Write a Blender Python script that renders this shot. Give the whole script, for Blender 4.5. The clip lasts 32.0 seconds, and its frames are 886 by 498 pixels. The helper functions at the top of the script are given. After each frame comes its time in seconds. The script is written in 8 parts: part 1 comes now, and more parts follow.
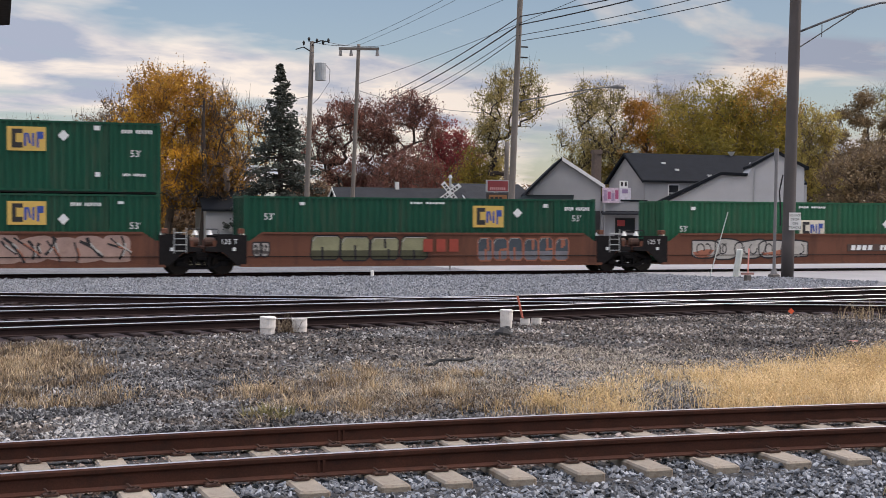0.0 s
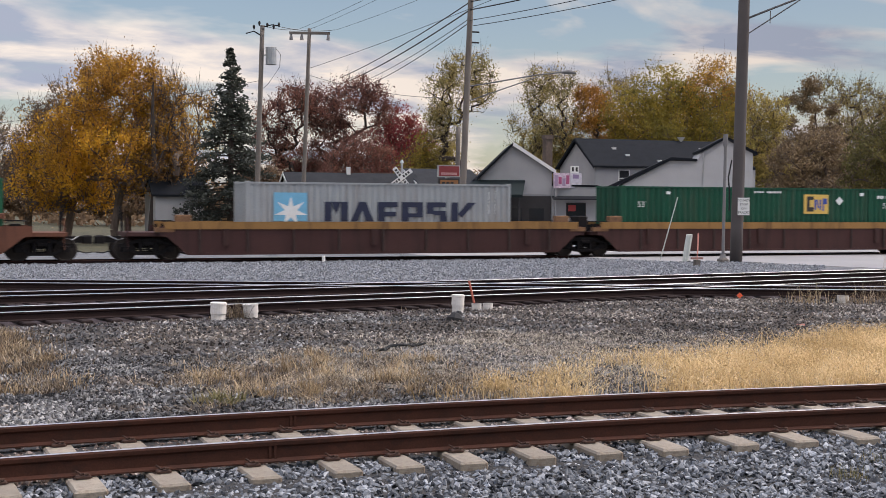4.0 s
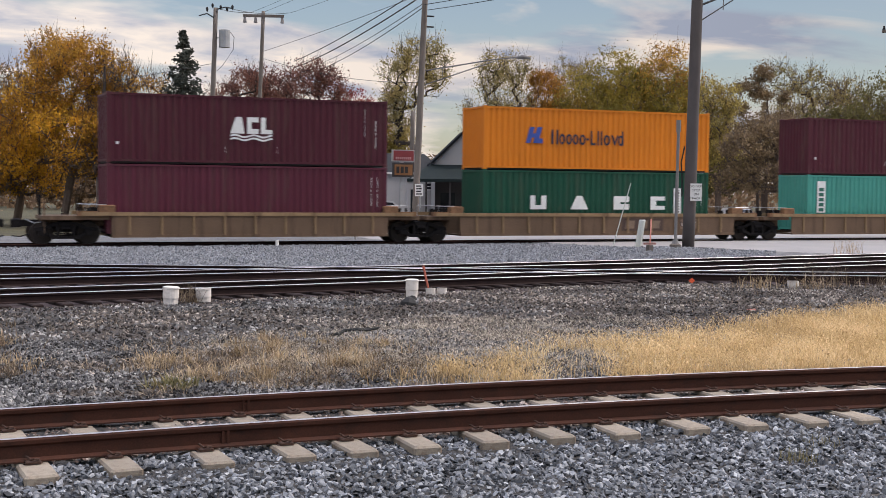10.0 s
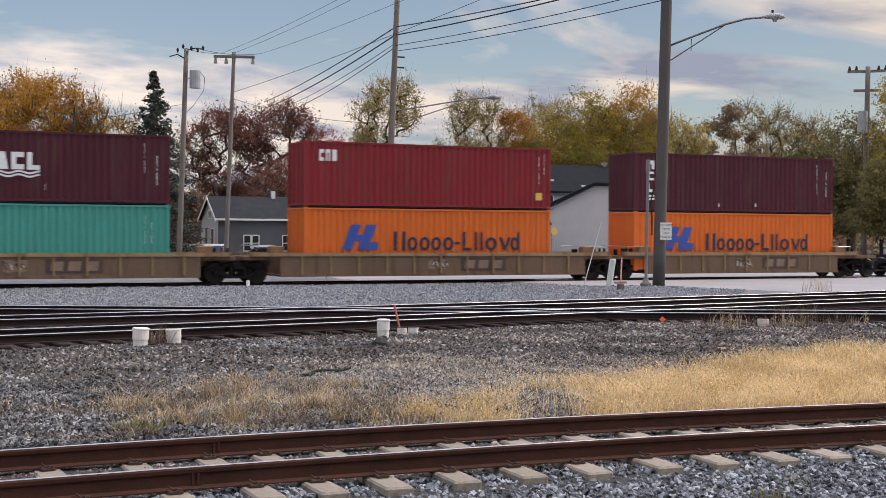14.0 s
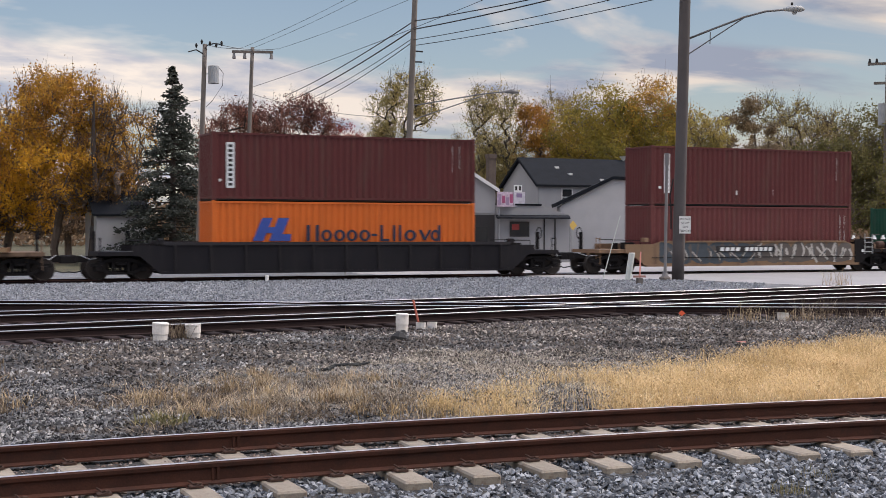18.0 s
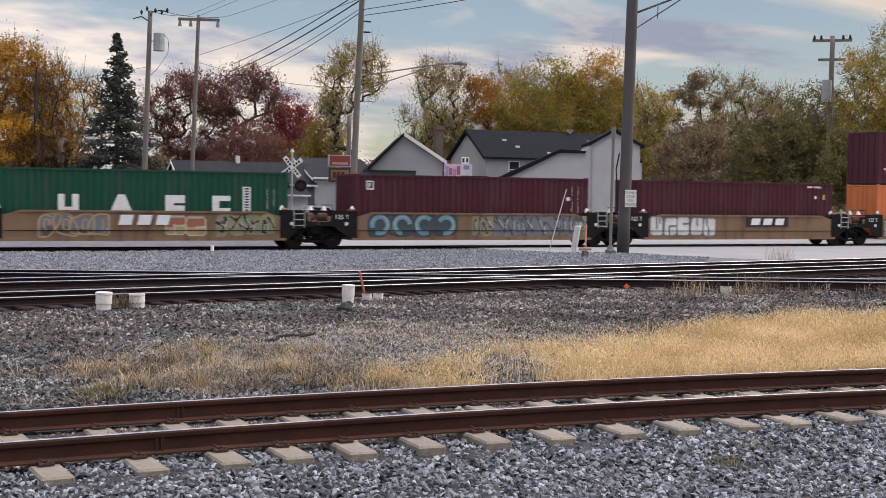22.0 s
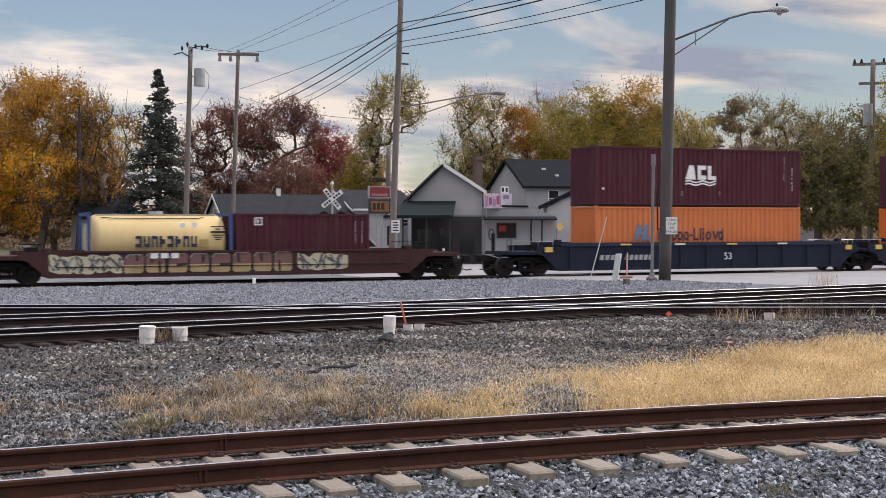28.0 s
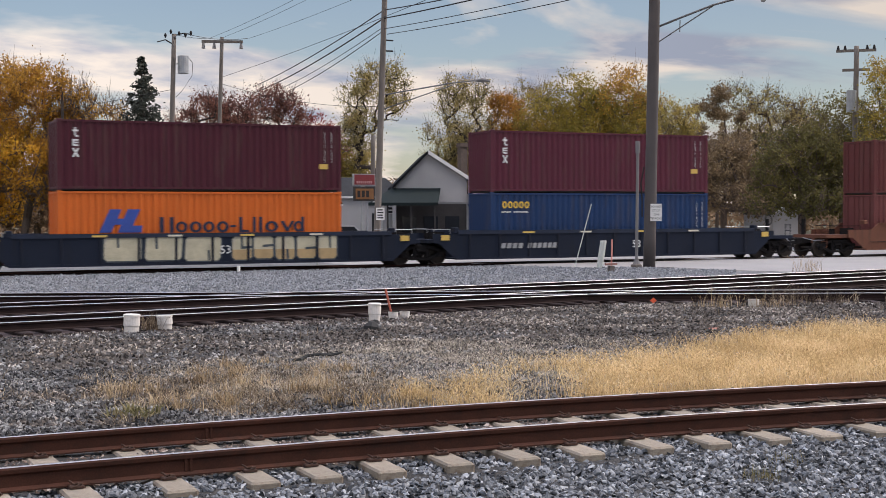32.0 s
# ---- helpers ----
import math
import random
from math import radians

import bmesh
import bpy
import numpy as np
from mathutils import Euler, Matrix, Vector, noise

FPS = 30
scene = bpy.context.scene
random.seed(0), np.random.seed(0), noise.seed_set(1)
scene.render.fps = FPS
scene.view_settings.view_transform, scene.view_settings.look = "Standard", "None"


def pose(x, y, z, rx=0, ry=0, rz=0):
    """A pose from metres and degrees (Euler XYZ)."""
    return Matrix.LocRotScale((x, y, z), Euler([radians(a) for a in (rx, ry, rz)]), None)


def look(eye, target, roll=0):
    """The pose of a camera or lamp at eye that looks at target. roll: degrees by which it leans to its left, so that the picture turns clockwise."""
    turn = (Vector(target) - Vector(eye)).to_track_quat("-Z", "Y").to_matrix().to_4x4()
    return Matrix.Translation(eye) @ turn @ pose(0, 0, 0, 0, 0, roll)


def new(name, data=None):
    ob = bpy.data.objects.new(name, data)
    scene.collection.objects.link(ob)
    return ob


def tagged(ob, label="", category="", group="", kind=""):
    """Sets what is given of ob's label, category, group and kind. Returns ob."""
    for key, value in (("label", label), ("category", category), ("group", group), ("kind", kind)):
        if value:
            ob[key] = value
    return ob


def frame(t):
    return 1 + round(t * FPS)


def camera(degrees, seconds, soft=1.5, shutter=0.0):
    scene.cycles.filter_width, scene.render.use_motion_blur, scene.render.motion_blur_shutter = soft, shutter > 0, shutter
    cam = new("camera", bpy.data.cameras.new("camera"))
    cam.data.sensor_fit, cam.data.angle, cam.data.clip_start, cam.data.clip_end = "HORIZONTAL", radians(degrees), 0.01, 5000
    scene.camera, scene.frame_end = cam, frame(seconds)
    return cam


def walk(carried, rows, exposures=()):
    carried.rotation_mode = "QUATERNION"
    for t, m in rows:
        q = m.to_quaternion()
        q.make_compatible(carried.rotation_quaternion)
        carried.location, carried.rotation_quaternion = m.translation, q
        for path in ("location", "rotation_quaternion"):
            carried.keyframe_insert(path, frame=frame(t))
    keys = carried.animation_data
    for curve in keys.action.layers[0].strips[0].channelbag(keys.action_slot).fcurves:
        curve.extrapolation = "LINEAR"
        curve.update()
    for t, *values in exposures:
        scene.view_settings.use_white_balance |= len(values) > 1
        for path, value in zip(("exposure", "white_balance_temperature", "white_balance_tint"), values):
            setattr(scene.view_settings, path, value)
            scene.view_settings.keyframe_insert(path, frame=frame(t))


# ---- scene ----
EYE = (0.0, 0.0, 2.31)
cam = camera(37.0, 32.0, soft=0.8, shutter=0.3)
# seconds, yaw, pitch, roll of a hand-held camera that stands on one spot and pans
PATH = [
    (0, -18.69, -1.23, 0.33),
    (0.5, -18.27, -1.38, 0.43),
    (1, -18.09, -1.51, 0.31),
    (1.5, -18.16, -1.61, 0.12),
    (2, -18.47, -1.72, -0.03),
    (2.5, -18.94, -1.79, -0.04),
    (3, -19.57, -1.84, 0.04),
    (3.5, -20.24, -1.87, 0.20),
    (4, -20.79, -1.86, 0.31),
    (4.5, -21.19, -1.83, 0.40),
    (6.5, -21.16, -2.06, 0.35),
    (7, -21.29, -2.19, 0.35),
    (7.5, -21.62, -2.28, 0.43),
    (8, -22.04, -2.38, 0.59),
    (8.5, -22.45, -2.49, 0.61),
    (9, -22.70, -2.58, 0.68),
    (9.5, -22.80, -2.61, 0.60),
    (10, -22.78, -2.51, 0.55),
    (10.5, -22.76, -2.34, 0.43),
    (11, -22.78, -2.12, 0.41),
    (11.5, -22.84, -1.96, 0.36),
    (12, -22.96, -1.79, 0.33),
    (12.5, -23.17, -1.53, 0.30),
    (13, -23.51, -1.22, 0.28),
    (13.5, -23.94, -0.92, 0.32),
    (15.5, -24.00, -0.65, 0.46),
    (16, -23.67, -0.67, 0.41),
    (16.5, -23.43, -0.74, 0.31),
    (17, -23.28, -0.80, 0.17),
    (17.5, -23.21, -0.90, 0.20),
    (18, -23.21, -1.03, 0.21),
    (18.5, -23.31, -1.23, 0.35),
    (19, -23.53, -1.51, 0.40),
    (19.5, -23.84, -1.85, 0.44),
    (20, -24.25, -2.22, 0.45),
    (20.5, -24.63, -2.49, 0.45),
    (21, -24.99, -2.56, 0.54),
    (21.5, -25.29, -2.44, 0.60),
    (22, -25.53, -2.24, 0.75),
    (22.5, -25.70, -2.05, 0.84),
    (23, -25.73, -1.98, 0.84),
    (23.5, -25.53, -1.95, 0.76),
    (24, -25.21, -1.97, 0.62),
    (24.5, -24.89, -1.93, 0.56),
    (25, -24.69, -1.75, 0.58),
    (25.5, -24.61, -1.48, 0.60),
    (27.5, -23.99, -0.93, 0.03),
    (28, -23.77, -0.95, -0.05),
    (28.5, -23.69, -0.96, -0.10),
    (29, -23.80, -0.97, -0.24),
    (29.5, -24.04, -1.01, -0.28),
    (30, -24.32, -1.08, -0.38),
    (30.5, -24.56, -1.22, -0.43),
    (31, -24.67, -1.36, -0.36),
    (31.5, -24.62, -1.45, -0.26),
    (32, -24.42, -1.50, -0.19),
]


def aim(yaw, pitch, roll):
    y, p = radians(yaw), radians(pitch)
    ahead = Vector((-math.sin(y) * math.cos(p), math.cos(y) * math.cos(p), math.sin(p)))
    return look(EYE, Vector(EYE) + ahead, roll)


walk(cam, [(t, aim(y, p, r)) for t, y, p, r in PATH])

# ---- light ----
SUN_EL, SUN_AZ = 46.0, 96.0
world = bpy.data.worlds.new("sky")
scene.world = world
world.use_nodes = True
wn, wl = world.node_tree.nodes, world.node_tree.links
wn.clear()
w_out = wn.new("ShaderNodeOutputWorld")
w_bg = wn.new("ShaderNodeBackground")
w_sky = wn.new("ShaderNodeTexSky")
w_sky.sky_type = "NISHITA"
w_sky.sun_disc = False
w_sky.sun_elevation, w_sky.sun_rotation = radians(SUN_EL), radians(SUN_AZ)
w_sky.altitude, w_sky.air_density, w_sky.dust_density = 200, 1.0, 1.0
# cloud sheet: direction projected to a flat layer overhead
w_co = wn.new("ShaderNodeTexCoord")
w_sep = wn.new("ShaderNodeSeparateXYZ")
w_up = wn.new("ShaderNodeMath"); w_up.operation = "MAXIMUM"; w_up.inputs[1].default_value = 0.0
w_add = wn.new("ShaderNodeMath"); w_add.operation = "ADD"; w_add.inputs[1].default_value = 0.20
w_dx = wn.new("ShaderNodeMath"); w_dx.operation = "DIVIDE"
w_dy = wn.new("ShaderNodeMath"); w_dy.operation = "DIVIDE"
w_cmb = wn.new("ShaderNodeCombineXYZ")
w_map = wn.new("ShaderNodeMapping")
w_map.inputs["Rotation"].default_value = (0, 0, radians(-22))
w_map.inputs["Scale"].default_value = (0.85, 1.3, 1)
w_map.inputs["Location"].default_value = (0.35, 0.2, 0)
w_n1 = wn.new("ShaderNodeTexNoise"); w_n1.inputs["Scale"].default_value = 1.2; w_n1.inputs["Detail"].default_value = 6; w_n1.inputs["Roughness"].default_value = 0.52; w_n1.inputs["Distortion"].default_value = 0.5
w_n2 = wn.new("ShaderNodeTexNoise"); w_n2.inputs["Scale"].default_value = 2.2; w_n2.inputs["Detail"].default_value = 7; w_n2.inputs["Roughness"].default_value = 0.54; w_n2.inputs["Distortion"].default_value = 0.3
w_r1 = wn.new("ShaderNodeValToRGB")
w_r1.color_ramp.elements[0].position, w_r1.color_ramp.elements[1].position = 0.445, 0.54
w_r2 = wn.new("ShaderNodeValToRGB")
w_r2.color_ramp.elements[0].position, w_r2.color_ramp.elements[1].position = 0.4, 0.55
w_r2.color_ramp.elements[0].color = (3.6, 4.2, 5.4, 1)
w_r2.color_ramp.elements[1].color = (8.5, 7.98, 7.33, 1)
w_mix = wn.new("ShaderNodeMixRGB")
w_bg.inputs["Strength"].default_value = 0.105
wl.new(w_co.outputs["Generated"], w_sep.inputs[0])
wl.new(w_sep.outputs["Z"], w_up.inputs[0]); wl.new(w_up.outputs[0], w_add.inputs[0])
wl.new(w_sep.outputs["X"], w_dx.inputs[0]); wl.new(w_add.outputs[0], w_dx.inputs[1])
wl.new(w_sep.outputs["Y"], w_dy.inputs[0]); wl.new(w_add.outputs[0], w_dy.inputs[1])
wl.new(w_dx.outputs[0], w_cmb.inputs["X"]); wl.new(w_dy.outputs[0], w_cmb.inputs["Y"])
wl.new(w_cmb.outputs[0], w_map.inputs[0])
wl.new(w_map.outputs[0], w_n1.inputs["Vector"]); wl.new(w_map.outputs[0], w_n2.inputs["Vector"])
wl.new(w_n1.outputs["Fac"], w_r1.inputs[0]); wl.new(w_n2.outputs["Fac"], w_r2.inputs[0])
wl.new(w_r1.outputs[0], w_mix.inputs["Fac"]); wl.new(w_sky.outputs[0], w_mix.inputs["Color1"]); wl.new(w_r2.outputs[0], w_mix.inputs["Color2"])
# an overcast sky is brightest overhead
w_z = wn.new("ShaderNodeMapRange")
w_z.inputs["From Min"].default_value, w_z.inputs["From Max"].default_value = 0.4, 1.0
w_z.inputs["To Min"].default_value, w_z.inputs["To Max"].default_value = 1.0, 5.0
w_gain = wn.new("ShaderNodeMixRGB"); w_gain.blend_type = "MULTIPLY"; w_gain.inputs["Fac"].default_value = 1.0
wl.new(w_sep.outputs["Z"], w_z.inputs["Value"])
# and duller away to the east
w_e = wn.new("ShaderNodeMapRange")
w_e.inputs["From Min"].default_value, w_e.inputs["From Max"].default_value = 0.15, 0.75
w_e.inputs["To Min"].default_value, w_e.inputs["To Max"].default_value = 1.06, 0.76
w_east = wn.new("ShaderNodeMath"); w_east.operation = "MULTIPLY"
wl.new(w_sep.outputs["X"], w_e.inputs["Value"])
wl.new(w_z.outputs[0], w_east.inputs[0]); wl.new(w_e.outputs[0], w_east.inputs[1])
wl.new(w_mix.outputs[0], w_gain.inputs["Color1"]); wl.new(w_east.outputs[0], w_gain.inputs["Color2"])
w_tint = wn.new("ShaderNodeMixRGB"); w_tint.blend_type = "MULTIPLY"; w_tint.inputs["Fac"].default_value = 1.0
w_tint.inputs["Color2"].default_value = (1.06, 0.99, 0.965, 1)
wl.new(w_gain.outputs[0], w_tint.inputs["Color1"])
wl.new(w_tint.outputs[0], w_bg.inputs["Color"]); wl.new(w_bg.outputs[0], w_out.inputs["Surface"])

sun = new("sun", bpy.data.lights.new("sun", "SUN"))
sun.data.energy, sun.data.angle, sun.data.color = 2.75, radians(10), (1.0, 0.885, 0.8)
# Nishita's sun rotation runs clockwise from +y
_az, _el = radians(SUN_AZ), radians(SUN_EL)
_to = Vector((math.sin(_az) * math.cos(_el), math.cos(_az) * math.cos(_el), math.sin(_el)))
sun.matrix_world = look((0, 0, 60), Vector((0, 0, 60)) - _to)
scene.view_settings.exposure = 0.0

# ---- materials ----
MATS = {}


def mat(name, base, rough=0.7, metal=0.0, vary=0.25, scale=3.0, grain=40.0, bump=0.2, dist=0.01, dark=None, dark_amt=0.0, streak=0.0, rand=0.0, spec=0.5):
    """Principled surface: large stains and fine grain in the colour, grain in the relief, optional streaks of dirt down the face."""
    if name in MATS:
        return MATS[name]
    m = bpy.data.materials.new(name)
    m.use_nodes = True
    n, l = m.node_tree.nodes, m.node_tree.links
    b = n["Principled BSDF"]
    b.inputs["Roughness"].default_value, b.inputs["Metallic"].default_value = rough, metal
    b.inputs["Specular IOR Level"].default_value = spec
    co = n.new("ShaderNodeTexCoord")
    big = n.new("ShaderNodeTexNoise"); big.inputs["Scale"].default_value = scale; big.inputs["Detail"].default_value = 4
    fine = n.new("ShaderNodeTexNoise"); fine.inputs["Scale"].default_value = grain; fine.inputs["Detail"].default_value = 3
    l.new(co.outputs["Object"], big.inputs["Vector"]); l.new(co.outputs["Object"], fine.inputs["Vector"])
    add = n.new("ShaderNodeMath"); add.operation = "ADD"
    l.new(big.outputs["Fac"], add.inputs[0]); l.new(fine.outputs["Fac"], add.inputs[1])
    rng = n.new("ShaderNodeMapRange")
    rng.inputs["From Min"].default_value, rng.inputs["From Max"].default_value = 0.6, 1.4
    rng.inputs["To Min"].default_value, rng.inputs["To Max"].default_value = 1 - vary, 1 + vary
    l.new(add.outputs[0], rng.inputs["Value"])
    mul = n.new("ShaderNodeMixRGB"); mul.blend_type = "MULTIPLY"; mul.inputs["Fac"].default_value = 1.0
    mul.inputs["Color1"].default_value = (*base, 1)
    l.new(rng.outputs[0], mul.inputs["Color2"])
    col = mul.outputs[0]
    if rand:
        info = n.new("ShaderNodeObjectInfo")
        rr = n.new("ShaderNodeMapRange"); rr.inputs["To Min"].default_value, rr.inputs["To Max"].default_value = 1 - rand, 1 + rand
        l.new(info.outputs["Random"], rr.inputs["Value"])
        m2 = n.new("ShaderNodeMixRGB"); m2.blend_type = "MULTIPLY"; m2.inputs["Fac"].default_value = 1.0
        l.new(col, m2.inputs["Color1"]); l.new(rr.outputs[0], m2.inputs["Color2"])
        col = m2.outputs[0]
    if dark is not None:
        mp = n.new("ShaderNodeMapping"); mp.inputs["Scale"].default_value = (1.0, 1.0, 0.12 if streak else 1.0)
        st = n.new("ShaderNodeTexNoise"); st.inputs["Scale"].default_value = 2.2 if streak else scale * 2.3; st.inputs["Detail"].default_value = 6; st.inputs["Roughness"].default_value = 0.7
        l.new(co.outputs["Object"], mp.inputs[0]); l.new(mp.outputs[0], st.inputs["Vector"])
        sr = n.new("ShaderNodeMapRange")
        sr.inputs["From Min"].default_value, sr.inputs["From Max"].default_value = 0.5, 0.72
        sr.inputs["To Max"].default_value = dark_amt
        l.new(st.outputs["Fac"], sr.inputs["Value"])
        mx = n.new("ShaderNodeMixRGB"); mx.inputs["Color2"].default_value = (*dark, 1)
        l.new(sr.outputs[0], mx.inputs["Fac"]); l.new(col, mx.inputs["Color1"])
        col = mx.outputs[0]
    l.new(col, b.inputs["Base Color"])
    if bump:
        bp = n.new("ShaderNodeBump"); bp.inputs["Strength"].default_value = bump; bp.inputs["Distance"].default_value = dist
        l.new(fine.outputs["Fac"], bp.inputs["Height"]); l.new(bp.outputs[0], b.inputs["Normal"])
    MATS[name] = m
    return m


def island_mat(name, cols, rough=0.85, trans=0.0, patch=0.0, mix=0.5):
    """Colour picked per loose piece from a ramp, gathered into patches some metres wide."""
    if name in MATS:
        return MATS[name]
    m = bpy.data.materials.new(name)
    m.use_nodes = True
    n, l = m.node_tree.nodes, m.node_tree.links
    b = n["Principled BSDF"]
    b.inputs["Roughness"].default_value = rough
    b.inputs["Specular IOR Level"].default_value = 0.3
    g = n.new("ShaderNodeNewGeometry")
    r = n.new("ShaderNodeValToRGB")
    r.color_ramp.interpolation = "LINEAR"
    e = r.color_ramp.elements
    for k, c in enumerate(cols):
        p = k / (len(cols) - 1)
        el = e[0] if k == 0 else e[len(e) - 1] if k == len(cols) - 1 else e.new(p)
        el.position, el.color = p, (*c, 1)
    pick = g.outputs["Random Per Island"]
    if patch:
        co = n.new("ShaderNodeTexCoord")
        big = n.new("ShaderNodeTexNoise"); big.inputs["Scale"].default_value = patch; big.inputs["Detail"].default_value = 2
        l.new(co.outputs["Object"], big.inputs["Vector"])
        wide = n.new("ShaderNodeMath"); wide.operation = "MULTIPLY_ADD"; wide.inputs[1].default_value, wide.inputs[2].default_value = 3.2 - 2 * mix, 0.5 * (1 - mix) - 0.5 * (3.2 - 2 * mix)
        few = n.new("ShaderNodeMath"); few.operation = "MULTIPLY_ADD"; few.inputs[1].default_value = mix; few.use_clamp = True
        l.new(big.outputs["Fac"], wide.inputs[0]); l.new(pick, few.inputs[0]); l.new(wide.outputs[0], few.inputs[2])
        pick = few.outputs[0]
    l.new(pick, r.inputs[0])
    l.new(r.outputs[0], b.inputs["Base Color"])
    if trans:
        t = n.new("ShaderNodeBsdfTranslucent")
        mx = n.new("ShaderNodeMixShader"); mx.inputs[0].default_value = trans
        l.new(r.outputs[0], t.inputs["Color"]); l.new(b.outputs[0], mx.inputs[1]); l.new(t.outputs[0], mx.inputs[2])
        l.new(mx.outputs[0], n["Material Output"].inputs["Surface"])
    MATS[name] = m
    return m


def glow(name, col, power):
    if name in MATS:
        return MATS[name]
    m = mat(name, col, 0.3, bump=0)
    b = m.node_tree.nodes["Principled BSDF"]
    b.inputs["Emission Color"].default_value = (*col, 1)
    b.inputs["Emission Strength"].default_value = power
    return m


RAILHEAD = mat("rail_head_steel", (0.64, 0.62, 0.61), 0.36, 1.0, 0.12, 1.5, 60, 0.05)
RAILRUST = mat("rail_rust", (0.052, 0.0195, 0.012), 0.85, 0.0, 0.35, 2.5, 70, 0.4, 0.004, (0.02, 0.012, 0.01), 0.7, spec=0.25)
RAILDARK = mat("rail_dark_rust", (0.024, 0.0145, 0.014), 0.9, 0.0, 0.3, 2.5, 60, 0.3, spec=0.2)
CONCRETE_TIE = mat("tie_concrete", (0.25, 0.218, 0.175), 0.9, 0, 0.25, 4, 90, 0.5, 0.006, (0.12, 0.075, 0.05), 0.75, rand=0.14)
WOODTIE = mat("tie_timber", (0.026, 0.018, 0.017), 0.95, 0, 0.35, 4, 60, 0.5, rand=0.25, spec=0.2)
CLIP = mat("rail_clip_rust", (0.05, 0.024, 0.016), 0.85, 0, 0.3, 20, 90, 0.3)
BUCKET = mat("bucket_plastic", (0.72, 0.69, 0.66), 0.5, 0, 0.1, 6, 60, 0.1, 0.003, (0.36, 0.31, 0.27), 0.5)
BLACK = mat("black_rubber", (0.012, 0.012, 0.013), 0.8)
ORANGE_P = mat("orange_paint", (0.85, 0.13, 0.05), 0.6)
STAKE = mat("stake_faded_red", (0.48, 0.13, 0.09), 0.7)
PINK = mat("stake_pink", (0.7, 0.3, 0.25), 0.7)
WHITE = mat("white_paint", (0.78, 0.78, 0.76), 0.6, 0, 0.08, 4, 50, 0.1)
PVC = mat("marker_post_pale", (0.52, 0.55, 0.52), 0.6, 0, 0.12)
WOODPOLE = mat("pole_timber", (0.165, 0.145, 0.13), 0.9, 0, 0.25, 1.2, 50, 0.4, 0.01, (0.09, 0.075, 0.065), 0.6, streak=1)
LIGHTPOLE = mat("pole_brown_steel", (0.088, 0.078, 0.078), 0.75, 0.1, 0.15, 1.5, 30, 0.2, 0.01, (0.08, 0.06, 0.05), 0.5, streak=1)
ARMGREY = mat("lamp_arm_grey", (0.13, 0.13, 0.135), 0.75, 0.0, 0.15)
MASTGREY = mat("mast_grey", (0.18, 0.177, 0.18), 0.7, 0.1, 0.15)
GALV = mat("galvanised_steel", (0.42, 0.43, 0.44), 0.5, 0.6, 0.15)
WIRE = mat("wire_black", (0.015, 0.015, 0.017), 0.6, bump=0)
SIGNGREY = mat("sign_back", (0.35, 0.36, 0.36), 0.6)


